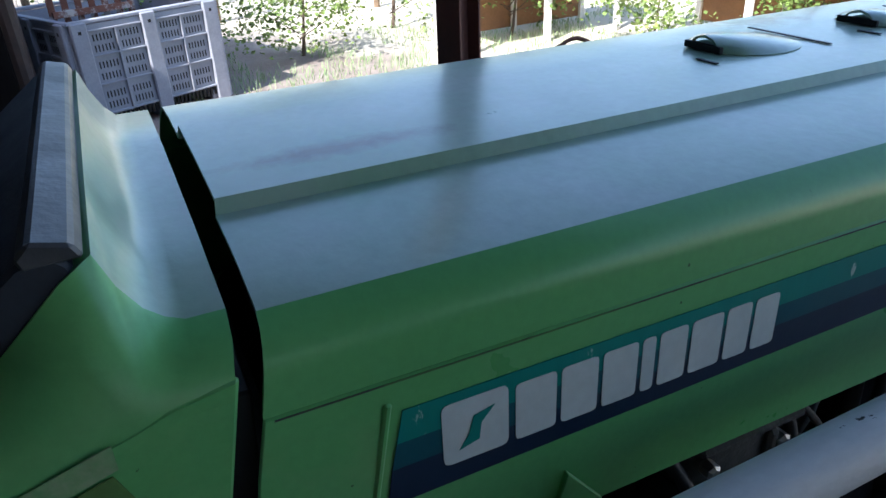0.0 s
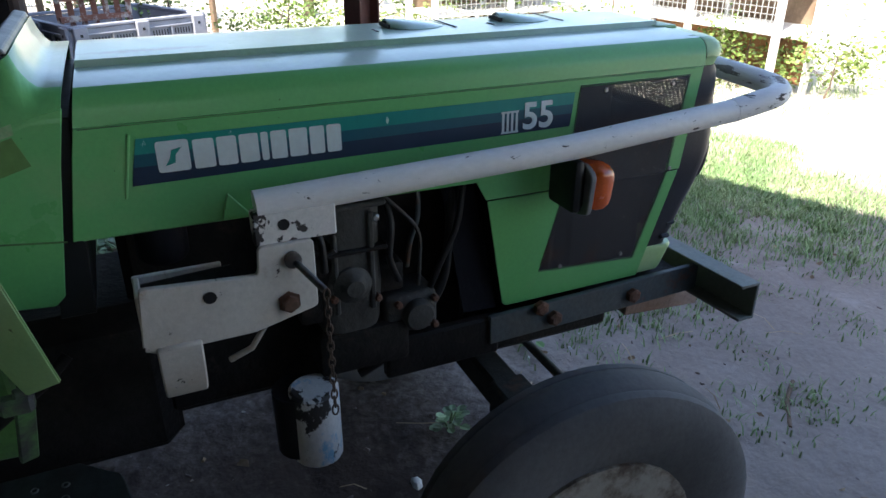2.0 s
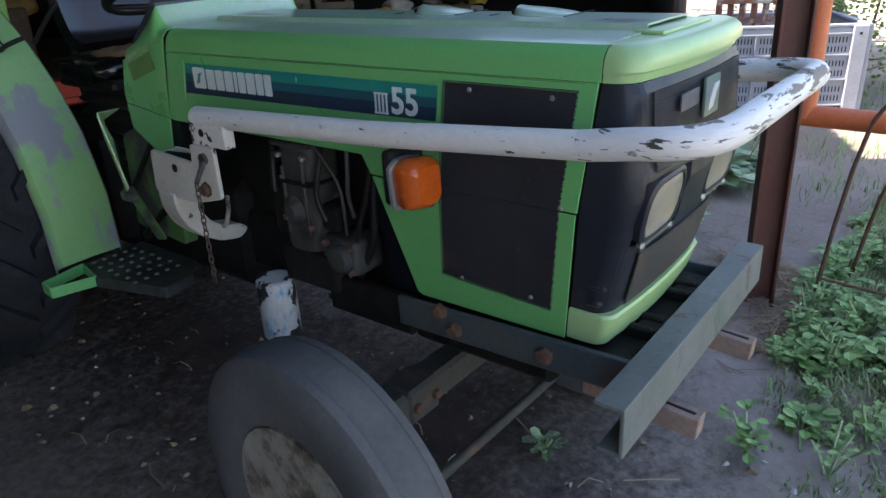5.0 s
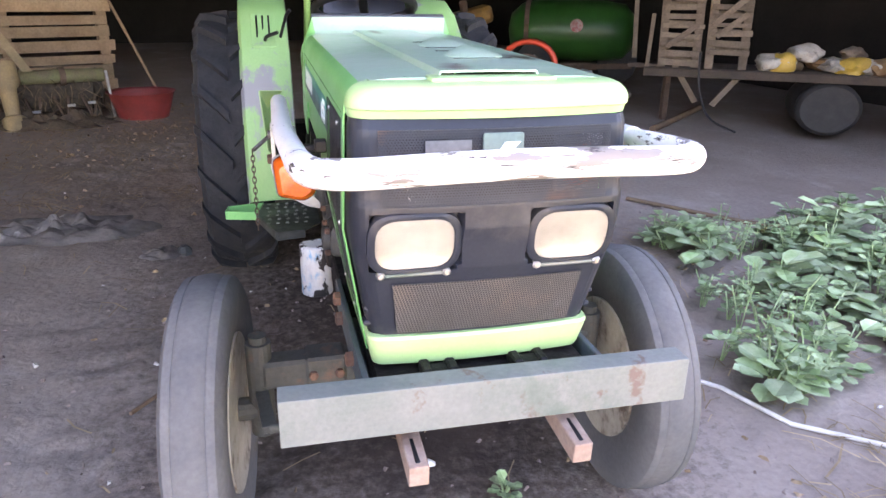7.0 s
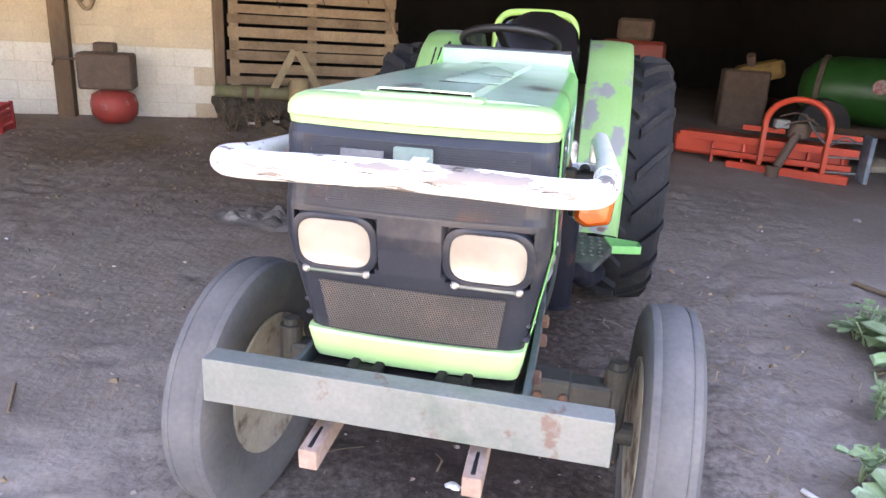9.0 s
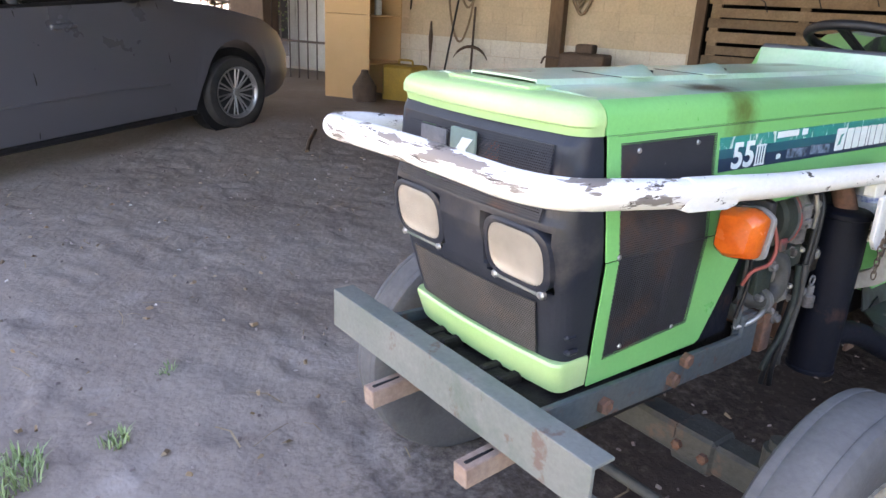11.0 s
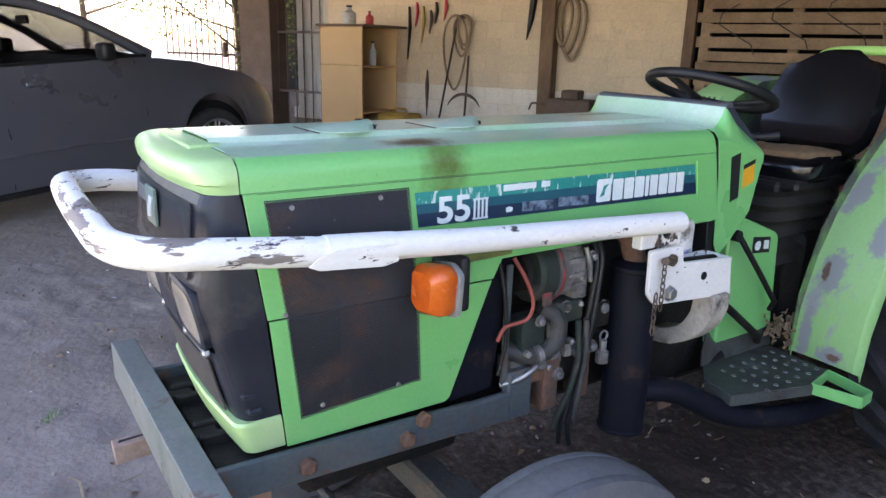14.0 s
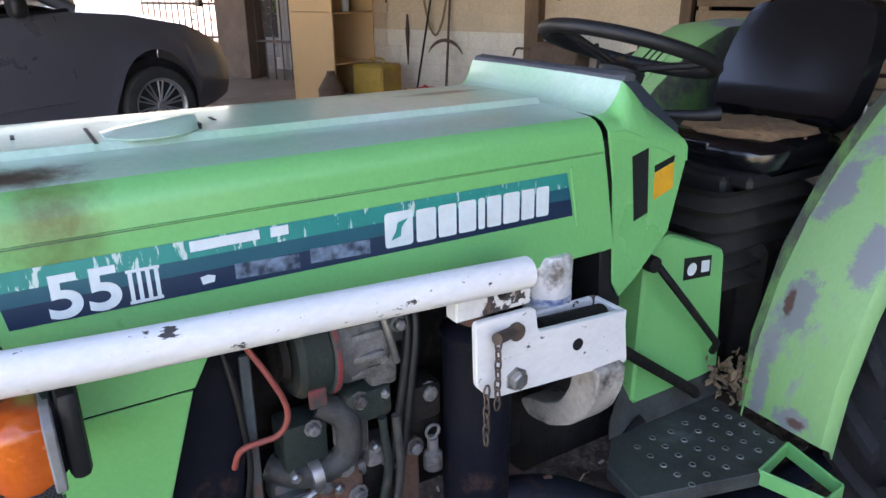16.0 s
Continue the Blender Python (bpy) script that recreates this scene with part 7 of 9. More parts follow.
part("sill", shed_box(B(), 7.4, 9.0, 8.7, 8.9, 0.0, 0.42, 0.01), WALLWHITE, wl)


def cupboard():
    c = thing("cupboard", "open tan chipboard cupboard with a torn side panel", "cupboard")
    z0, z1 = 0.14, 1.66
    part("side_board", shed_box(B(), 5.96, 6.62, 6.68, 6.70, z0, 1.20, 0.003), CHIPBOARD, c, "tan side board")
    part("side_board", shed_box(B(), 5.96, 6.62, 6.68, 6.70, 1.205, z1, 0.003), CHIPBOARD, c, "tan side board")
    part("back_board", shed_box(B(), 6.60, 6.62, 6.70, 7.42, z0, z1, 0.003), CHIPBOARD, c)
    part("side_board", shed_box(B(), 5.96, 6.62, 7.40, 7.42, z0, z1, 0.003), CHIPBOARD, c)
    part("top_board", shed_box(B(), 5.90, 6.66, 6.64, 7.55, z1, z1 + 0.03, 0.003), TIMBER, c, "dark top board")
    for z in (z0 + 0.02, 0.62, 1.18):
        part("shelf", shed_box(B(), 5.97, 6.60, 6.71, 7.40, z, z + 0.02, 0.002), CHIPBOARD, c)


cupboard()


def bottle(u, v, z, h, r, m, label, name="bottle"):
    t = thing(name, label, "bottle")
    part("body", lathe(B(), [(r * 0.9, 0), (r, 0.01), (r, h * 0.6), (r * 0.4, h * 0.75), (r * 0.35, h * 0.9)], Matrix.Translation(S(u, v, z)), 14), m, t, smooth=40)
    part("cap", lathe(B(), [(r * 0.42, h * 0.9), (r * 0.42, h)], Matrix.Translation(S(u, v, z)), 10), BLACK, t)


bottle(6.08, 7.05, 1.20, 0.30, 0.045, mat("clear_bottle_plastic", (0.55, 0.60, 0.60), (0.5, 0.55, 0.55), rough=0.15, scale=5, fine=50, bump=0.02), "clear plastic bottle on the cupboard shelf")
bottle(6.25, 6.80, 1.69, 0.22, 0.09, mat("grey_bucket_plastic", (0.5, 0.49, 0.46), (0.4, 0.39, 0.37), rough=0.5, scale=6, fine=60, bump=0.1), "grey pot on the cupboard top", "pot")
bottle(6.05, 6.95, 1.69, 0.16, 0.05, REDPLASTIC, "red can on the cupboard top", "can")


def jerrycan():
    t = thing("jerrycan", "dirty yellow plastic canister beside the cupboard", "canister")
    part("body", shed_box(B(), 5.50, 5.95, 6.95, 7.35, 0.17, 0.62, 0.03), YELLOWPLASTIC, t)
    part("handle", tube(B(), rounded([S(5.62, 7.15, 0.61), S(5.62, 7.15, 0.68), S(5.82, 7.15, 0.68), S(5.82, 7.15, 0.61)], 0.03, 3), 0.014, 8), YELLOWPLASTIC, t)
    t2 = thing("basket", "small brown basket in front of the canister", "basket")
    part("body", lathe(B(), [(0.10, 0), (0.14, 0.02), (0.15, 0.22), (0.05, 0.38), (0.04, 0.42)], Matrix.Translation(S(5.98, 6.62, 0.15)), 16), OLDIRON, t2, smooth=40)


jerrycan()


def slat_crate(name, label, m, corner, du, dv, h, mat_, rows=4):
    """An open crate with slotted sides."""
    t = thing(name, label, "crate", m=m)
    th = 0.015
    part("floor", box(B(), (du / 2, dv / 2, 0.02), (du, dv, 0.02), bevel=0.003), mat_, t)
    for x0, y0, sx, sy in ((du / 2, 0, du, th), (du / 2, dv, du, th), (0, dv / 2, th, dv), (du, dv / 2, th, dv)):
        for r in range(rows):
            z = 0.02 + h * (r + 0.5) / rows
            part("side_slat", box(B(), (x0, y0, z), (sx, sy, h / rows * 0.62), bevel=0.003), mat_, t)
    for x, y in ((0, 0), (du, 0), (0, dv), (du, dv)):
        part("corner_post", box(B(), (x, y, h / 2 + 0.01), (0.035, 0.035, h + 0.02), bevel=0.006), mat_, t)
    return t


red_m = Matrix.Translation(S(4.30, 6.62, 0.165)) @ Matrix.Rotation(radians(YAW), 4, "Z")
slat_crate("plastic_crate", "bright red plastic crate on the dirt by the wall", red_m, None, 0.62, -0.36, 0.26, REDPLASTIC)


def hose_coil(u, z_top, drops, r, m, label):
    t = thing("hose", label, "hose")
    for i, (w, h, du) in enumerate(drops):
        pts = []
        for k in range(25):
            a = 2 * math.pi * k / 24
            pts.append(on_wall(u + du + w * math.sin(a) * (0.75 + 0.25 * math.cos(a)), z_top - h / 2 + h / 2 * math.cos(a), 0.05 + 0.018 * i))
        part("loop", tube(B(), pts, r, 8, cap=False), m, t, smooth=60)
    part("peg", cyl(B(), on_wall(u, z_top - 0.02, 0.0), on_wall(u, z_top - 0.02, 0.16), 0.015, 8), OLDIRON, t)
    return t


hose_coil(5.16, 1.84, ((0.13, 0.42, 0.0), (0.16, 0.50, 0.02), (0.12, 0.36, -0.02), (0.22, 0.92, 0.10)), 0.014, HOSETAN, "coiled tan hose hanging on the wall")
hose_coil(3.78, 2.05, ((0.16, 0.64, -0.02), (0.20, 0.72, -0.08), (0.13, 0.55, 0.03)), 0.020, HOSETAN, "thick tan hose coils hanging on the timber post")


def wall_tool(name, label, parts_, m=OLDIRON):
    t = thing(name, label, "tool")
    for nm, bm_ in parts_:
        part(nm, bm_, m, t, smooth=50)


wall_tool("sickle_hoe", "old curved-blade hoe leaning on the wall", [("shaft", tube(B(), [on_wall(5.02, 0.25, 0.25), on_wall(5.08, 1.35, 0.06)], 0.014, 8)),
          ("blade", tube(B(), arc(on_wall(5.03, 0.62, 0.24), 0.26, 25, 155, 12, U, Vector((0, 0, 1))), 0.016, 6, radii=[0.004 + 0.018 * math.sin(math.pi * i / 12) for i in range(13)]))])
wall_tool("iron_rod", "dark iron rod leaning on the wall", [("shaft", tube(B(), [on_wall(5.42, 0.2, 0.3), on_wall(5.26, 1.8, 0.05)], 0.013, 8))], BLACK)
wall_tool("long_knife", "dark blade hanging on the wall", [("blade", tube(B(), [on_wall(5.72, 1.15, 0.03), on_wall(5.72, 0.95, 0.03), on_wall(5.72, 0.55, 0.03)], 0.02, 6, radii=[0.010, 0.032, 0.006]))])
wall_tool("hand_saw", "dark saw hanging beside the timber post", [("blade", tube(B(), [on_wall(4.22, 2.1, 0.03), on_wall(4.25, 1.8, 0.03), on_wall(4.30, 1.55, 0.03)], 0.02, 6, radii=[0.05, 0.04, 0.004]))], BLACK)
for u, z0, z1, m_ in ((6.02, 1.95, 1.28, BLACK), (5.80, 1.95, 1.50, YELLOWPLASTIC), (5.68, 1.90, 1.62, OLDIRON), (5.90, 2.0, 1.7, REDPLASTIC), (5.46, 2.05, 1.78, REDPLASTIC), (5.60, 2.0, 1.74, BLACK)):
    wall_tool("hanging_tool", "small hand tool hanging on the block wall", [("handle", tube(B(), [on_wall(u, z0, 0.03), on_wall(u - 0.02, z0 * 0.6 + z1 * 0.4, 0.04), on_wall(u + 0.02, z1, 0.03)], 0.016, 6, radii=[0.018, 0.026, 0.010]))], m_)
for k, (u, v) in enumerate(((5.45, 7.45), (5.3, 7.5), (5.18, 7.4), (5.08, 7.52))):
    rg = lathe(B(), [(0.0, 0.10), (0.05, 0.08), (0.09, 0.03), (0.08, 0.0)], Matrix.Translation(S(u, v, 0.2)) @ Matrix.Rotation(0.5 * k, 4, "Y"), 9)
    tagged(linked("white_rag", rg, WHITEMETAL, smooth=60), "crumpled white rag at the foot of the wall", "rag")


def compressor():
    t = thing("pump_engine", "old pump with a red round tank under a rusty engine box", "pump")
    c = S(3.42, 7.28, 0.20)
    part("tank", lathe(B(), [(0.0, 0.0), (0.14, 0.02), (0.22, 0.10), (0.235, 0.20), (0.21, 0.30), (0.10, 0.36)], Matrix.Translation(c), 24), mat("scuffed_red_tank", (0.40, 0.05, 0.04), (0.30, 0.05, 0.04), rough=0.45, scale=6, fine=60, bump=0.1, spots=((0.42, 0.36, 0.33), 5, 0.55, 0.1)), t, "scuffed red tank", smooth=50)
    part("engine_box", shed_box(B(), 3.20, 3.72, 7.12, 7.45, 0.56, 0.92, 0.02), OLDIRON, t, "brown rusty engine box")
    part("engine_top", shed_box(B(), 3.36, 3.56, 7.18, 7.38, 0.92, 1.02, 0.015), OLDIRON, t)
    part("handle", tube(B(), rounded([S(3.72, 7.2, 0.85), S(3.92, 7.2, 0.86), S(3.95, 7.2, 0.78)], 0.03, 3), 0.012, 8), OLDIRON, t)


compressor()


def pallet_screen():
    t = thing("pallet_screen", "screen of stacked weathered wooden pallets closing the bay", "pallet")
    z = 0.34
    i = 0
    while z < 2.4:
        h = 0.10 + 0.012 * math.sin(i * 2.3)
        part("slat", shed_box(B(), 0.38 + 0.03 * math.sin(i * 1.7), 2.28 + 0.04 * math.cos(i * 2.9), 7.78, 7.80, z, z + h, 0.002), PALLETWOOD, t)
        z += h + (0.038 if i % 3 != 1 else 0.015)
        i += 1
    for u in (0.45, 1.35, 2.22):
        part("stringer", shed_box(B(), u - 0.05, u + 0.05, 7.80, 7.90, 0.25, 2.45, 0.004), PALLETWOOD, t)
    # post added where there is only a shaded gap beside the wall
    part("edge_post", shed_box(B(), 2.32, 2.43, 7.74, 7.86, 0.15, 3.4, 0.006), TIMBER, t, "added post in place of a dark gap")
    for k in range(3):
        pts = [S(1.9 - 0.5 * k + 0.2 * math.sin(j), 7.755, 1.95 - 0.1 * j + 0.05 * k) for j in range(6)]
        part("cord", tube(B(), pts, 0.006, 5), BLACK, t)


pallet_screen()


def tiller():
    MATROOT = mat("dry_root", (0.16, 0.115, 0.07), (0.08, 0.06, 0.04), rough=0.95, scale=9, fine=50, bump=0.2, island=True, vary=0.4)
    t = thing("rotary_tiller", "muddy olive rotary tiller with a yellow drive shaft", "tiller")
    OLIVE = mat("olive_muddy_paint", (0.15, 0.16, 0.07), (0.13, 0.11, 0.07), rough=0.7, scale=6, fine=60, bump=0.3, fine_amt=0.4)
    part("cross_tube", cyl(B(), S(0.68, 7.12, 0.63), S(2.40, 7.12, 0.66), 0.065, 14), OLIVE, t, "olive cross tube", smooth=60)
    OCHREBAR = mat("dusty_ochre_bar", (0.30, 0.23, 0.14), (0.22, 0.17, 0.10), rough=0.8, scale=8, fine=60, bump=0.2)
    for a, b in (((1.28, 0.62), (1.55, 1.10)), ((1.83, 0.64), (1.58, 1.10))):
        part("frame_leg", beam(B(), S(a[0], 7.10, a[1]), S(b[0], 7.10, b[1]), 0.022, 0.075), OCHREBAR, t, "flat dusty headstock bar")
    OCHRE = mat("ochre_shaft_guard", (0.30, 0.22, 0.11), (0.22, 0.16, 0.09), rough=0.7, scale=8, fine=60, bump=0.2)
    part("shaft_guard", tube(B(), [S(1.54, 6.95, 0.78), S(1.54, 6.88, 0.62), S(1.54, 6.84, 0.58), S(1.54, 6.80, 0.36), S(1.54, 6.78, 0.33), S(1.54, 6.72, 0.18)], 0.08, 14, radii=[0.11, 0.115, 0.07, 0.06, 0.10, 0.11]), OCHRE, t, "ochre drive shaft guard", smooth=40)
    hood_bm = shed_box(B(), 0.72, 2.36, 7.15, 7.45, 0.30, 0.62)
    bmesh.ops.subdivide_edges(hood_bm, edges=hood_bm.edges[:], cuts=11, use_grid_fill=True)
    for v in hood_bm.verts:
        q = v.co * 6.0
        v.co += 0.11 * Vector((noise.noise(q), noise.noise(q + Vector((9, 0, 0))), noise.noise(q + Vector((0, 9, 0))))) + 0.05 * Vector((0, 1, 0)) * noise.noise(v.co * 19)
    part("mud_hood", hood_bm, mat("dry_mud", (0.085, 0.066, 0.050), (0.045, 0.036, 0.028), rough=0.95, scale=9, fine=35, bump=0.9, fine_amt=0.6), t, "mud-caked rotor hood hung with dead roots", smooth=25)
    for u in (1.02, 1.95, 2.08):
        part("collar", cyl(B(), S(u, 7.12, 0.632), S(u + 0.05, 7.12, 0.633), 0.085, 12), OLDIRON, t, smooth=40)
    root_rng = random.Random(17)
    roots = B()
    for k in range(110):
        u, z = root_rng.uniform(0.70, 2.38), root_rng.uniform(0.30, 0.62)
        tube(roots, [S(u, 7.06, z), S(u + root_rng.uniform(-.06, .06), 7.0, z - 0.06), S(u + root_rng.uniform(-.12, .12), 6.97, z - root_rng.uniform(0.10, 0.22))], 0.004, 4, cap=False)
    part("dead_root", roots, MATROOT, t)["kind"] = "stuff"
    for k in range(14):
        u = 0.78 + 0.12 * k
        part("blade", tube(B(), [S(u, 7.12, 0.45), S(u + 0.03 * (-1) ** k, 7.02, 0.32), S(u + 0.06 * (-1) ** k, 6.98, 0.22)], 0.014, 5), OLDIRON, t)
    for u in (1.0, 1.3, 2.0, 1.75, 0.82):
        part("bright_tip", shed_box(B(), u, u + 0.07, 6.93, 6.95, 0.36 + 0.03 * math.sin(u * 9), 0.385 + 0.03 * math.sin(u * 9), 0.004), STEEL, t)
    part("prop", cyl(B(), S(0.66, 6.95, 0.17), S(0.68, 7.0, 0.68), 0.014, 8), STEEL, t)
    t.matrix_basis = Matrix.Translation((0, 0, -0.07))


tiller()
rb = thing("red_tub", "faded red plastic tub on the shed floor", "tub")
part("body", lathe(B(), [(0.20, 0), (0.26, 0.28), (0.28, 0.30), (0.25, 0.28), (0.19, 0.02)], Matrix.Translation(S(0.42, 6.85, 0.16)) @ Matrix.Diagonal((1.15, 1.15, 0.85, 1)), 20), mat("faded_dark_red_plastic", (0.26, 0.035, 0.03), (0.18, 0.03, 0.028), rough=0.55, scale=5, fine=60, bump=0.15), rb, smooth=40)
lp = thing("wooden_pole", "pale pole leaning on the pallet screen", "pole")
part("shaft", cyl(B(), S(0.10, 7.20, 0.22), S(0.62, 7.66, 1.78), 0.014, 8), PALLETWOOD, lp)


def flail_frame():
    """Red implement with an arched headstock."""
    t = thing("flail_mower", "red flail mower with an arched headstock", "mower")
    RED = mat("implement_red", (0.60, 0.06, 0.025), (0.50, 0.05, 0.02), rough=0.4, scale=5, fine=60, bump=0.08, fine_amt=0.2)
    a, b = Vector((-2.05, -7.62, 0)), Vector((-3.42, -7.10, 0))
    d = (b - a).normalized()
    nrm = Vector((d.y, -d.x, 0))
    if nrm.y < 0:
        nrm = -nrm

    def P(s, z, o=0.0):
        p = a + d * s + nrm * o
        return Vector((p.x, p.y, z))
    part("cross_beam", beam(B(), P(-0.5, 0.62), P(1.45, 0.62), 0.10, 0.10), RED, t)
    part("cross_beam", beam(B(), P(-0.1, 0.42, 0.05), P(1.40, 0.42, 0.05), 0.07, 0.07), RED, t)
    part("deck", beam(B(), P(-0.6, 0.48, -0.35), P(1.35, 0.48, -0.35), 0.55, 0.30, 0.04), RED, t)
    for s in (0.45, 1.12):
        part("headstock_leg", beam(B(), P(s, 0.24, 0.08), P(s, 0.95, 0.08), 0.05, 0.09), RED, t)
    part("headstock_arch", tube(B(), arc(P(0.785, 0.92, 0.08), 0.335, 0, 180, 12, d, Vector((0, 0, 1))), 0.042, 8), RED, t, smooth=60)
    part("gear_case", lathe(B(), [(0.04, 0), (0.12, 0.03), (0.14, 0.12), (0.10, 0.22), (0.04, 0.25)], Matrix.Translation(P(0.80, 0.72, 0.0)), 14), OLDIRON, t, smooth=40)
    part("drive_shaft", tube(B(), [P(0.80, 0.80, 0.1), P(0.70, 0.45, 0.25), P(0.62, 0.20, 0.30)], 0.05, 10), OLDIRON, t, smooth=60)
    part("cross_beam", beam(B(), P(0.2, 0.80, -0.05), P(1.45, 0.80, -0.05), 0.06, 0.07), RED, t)
    for s in (-0.1, 0.25, 0.95, 1.30):
        part("rib", beam(B(), P(s, 0.26, 0.0), P(s, 0.66, 0.0), 0.03, 0.05), RED, t)
    part("front_lip", beam(B(), P(0.1, 0.27, 0.10), P(1.40, 0.27, 0.10), 0.06, 0.12, 0.01), RED, t)
    part("side_plate", beam(B(), P(1.52, 0.25, -0.05), P(1.52, 0.86, -0.05), 0.05, 0.26, 0.012), mat("pale_blue_scuffed_steel", (0.24, 0.30, 0.36), (0.12, 0.15, 0.19), rough=0.5, scale=7, fine=60, bump=0.2, fine_amt=0.4), t, "pale blue-grey scuffed end plate")
    part("valve_box", box(B(), P(0.62, 0.92, 0.10), (0.16, 0.12, 0.12), bevel=0.015), LENSGREY, t, "pale grey valve box")
    for (s1, z1), (s2, z2), (s3, z3) in (((0.60, 1.02), (0.78, 1.10), (1.0, 0.95)), ((0.85, 1.08), (0.95, 0.90), (1.10, 0.72)), ((0.55, 0.82), (0.72, 0.95), (0.95, 1.02)), ((1.15, 0.70), (1.28, 0.85), (1.40, 0.78))):
        part("hose", tube(B(), rounded([P(s1, z1, 0.12), P(s2, z2, 0.15), P(s3, z3, 0.12)], 0.08, 4), 0.012, 7), OLDIRON if s1 < 0.8 else RUBBER, t, smooth=60)
    part("knuckle", lathe(B(), [(0.03, -0.09), (0.075, -0.07), (0.075, 0.07), (0.03, 0.09)], Matrix.Translation(P(0.64, 0.30, 0.30)), 12), OLDIRON, t, smooth=40)
    for z in (0.35, 0.55, 0.75):
        part("steel_rod", cyl(B(), P(1.12, z, 0.10), P(1.46, z + 0.02, 0.06), 0.014, 8), STEEL, t)
    return t


flail_frame().matrix_basis = Matrix(((0.87, 0, 0, 0.02), (0, 0.87, 0, 0.205), (0, 0, 0.735, -0.056), (0, 0, 0, 1)))      # squashed and drawn towards the camera to fit its view


def sprayer():
    t = thing("sprayer_tank", "green plastic sprayer tank in the dark of the shed", "tank")
    c, d = Vector((-3.70, -8.25, 0.86)), Vector((0.92, -0.39, 0))
    m = Matrix.Translation(c) @ d.to_track_quat("Z", "Y").to_matrix().to_4x4() @ Matrix.Diagonal((1.0, 0.86, 1, 1))
    part("tank", lathe(B(), [(0.0, -0.95), (0.25, -0.92), (0.42, -0.78), (0.47, -0.5), (0.47, 0.36), (0.42, 0.60), (0.25, 0.76), (0.0, 0.80)], m, 28), mat("tank_green", (0.010, 0.070, 0.012), (0.014, 0.09, 0.016), rough=0.35, scale=3, fine=60, bump=0.03), t, smooth=50)
    part("end_ring", lathe(B(), [(0.36, 0.50), (0.475, 0.50), (0.475, 0.56), (0.36, 0.56)], m, 28, close=True), OLDIRON, t, "dark steel hoop round the tank")
    part("roundel", lathe(B(), [(0.085, 0), (0.085, 0.006)], Matrix.Translation(c + Vector((0.065, 0.50, 0.09))) @ Vector((0.39, 0.92, 0.12)).to_track_quat("Z", "Y").to_matrix().to_4x4(), 20), mat("red_white_sticker", (0.34, 0.06, 0.05), (0.40, 0.34, 0.32), rough=0.5, scale=22, fine=60, bump=0.05), t, "round red and white sticker")
    part("frame", box(B(), (-3.75, -8.25, 0.40), (1.7, 0.7, 0.10), bevel=0.02), OLDIRON, t)
    for s in (-0.6, 0.6):
        part("wheel", lathe(B(), [(0.15, -0.09), (0.30, -0.10), (0.33, 0), (0.30, 0.10), (0.15, 0.09)], Matrix.Translation((-3.75 + s, -8.0, 0.45)) @ Matrix.Rotation(radians(90), 4, "X"), 24), CARTYRE, t, smooth=40)


sprayer()
yb = thing("yellow_implement", "old yellow machine part stored in the dark shed", "machine")
part("body", box(B(), (0, 0, 0), (0.62, 0.34, 0.26), Matrix.Translation((-2.62, -9.3, 0.98)) @ Matrix.Rotation(radians(14), 4, "Y"), 0.07, 2), mat("dull_ochre_casing", (0.26, 0.15, 0.03), (0.16, 0.09, 0.025), rough=0.6, scale=6, fine=60, bump=0.25, fine_amt=0.4), yb)
part("spout", cyl(B(), (-2.48, -9.2, 1.06), (-2.44, -9.12, 1.20), 0.06, 12), OLDIRON, yb, smooth=50)
part("stand", box(B(), (-2.45, -9.3, 0.6), (0.6, 0.4, 0.8), bevel=0.03), OLDIRON, yb)
rg = thing("red_machine", "dark red machine at the back of the shed", "machine")
part("body", box(B(), (-0.9, -9.6, 0.95), (0.9, 0.5, 0.7), bevel=0.05), mat("dull_red_paint", (0.24, 0.035, 0.02), (0.18, 0.03, 0.02), rough=0.5, scale=4, fine=60, bump=0.1), rg)
part("hood", box(B(), (-0.9, -9.5, 1.45), (0.5, 0.3, 0.3), bevel=0.04), OLDIRON, rg)


# plank colour well below the other timber in tone
DARKWOOD = mat("dark_brown_planks", (0.075, 0.055, 0.040), (0.05, 0.038, 0.03), rough=0.85, scale=4, fine=40, bump=0.3, fine_amt=0.4)


GREYWOOD = mat("grey_weathered_slats", (0.170, 0.130, 0.095), (0.115, 0.088, 0.066), rough=0.88, scale=6, fine=55, bump=0.3, fine_amt=0.45, vary=0.25)


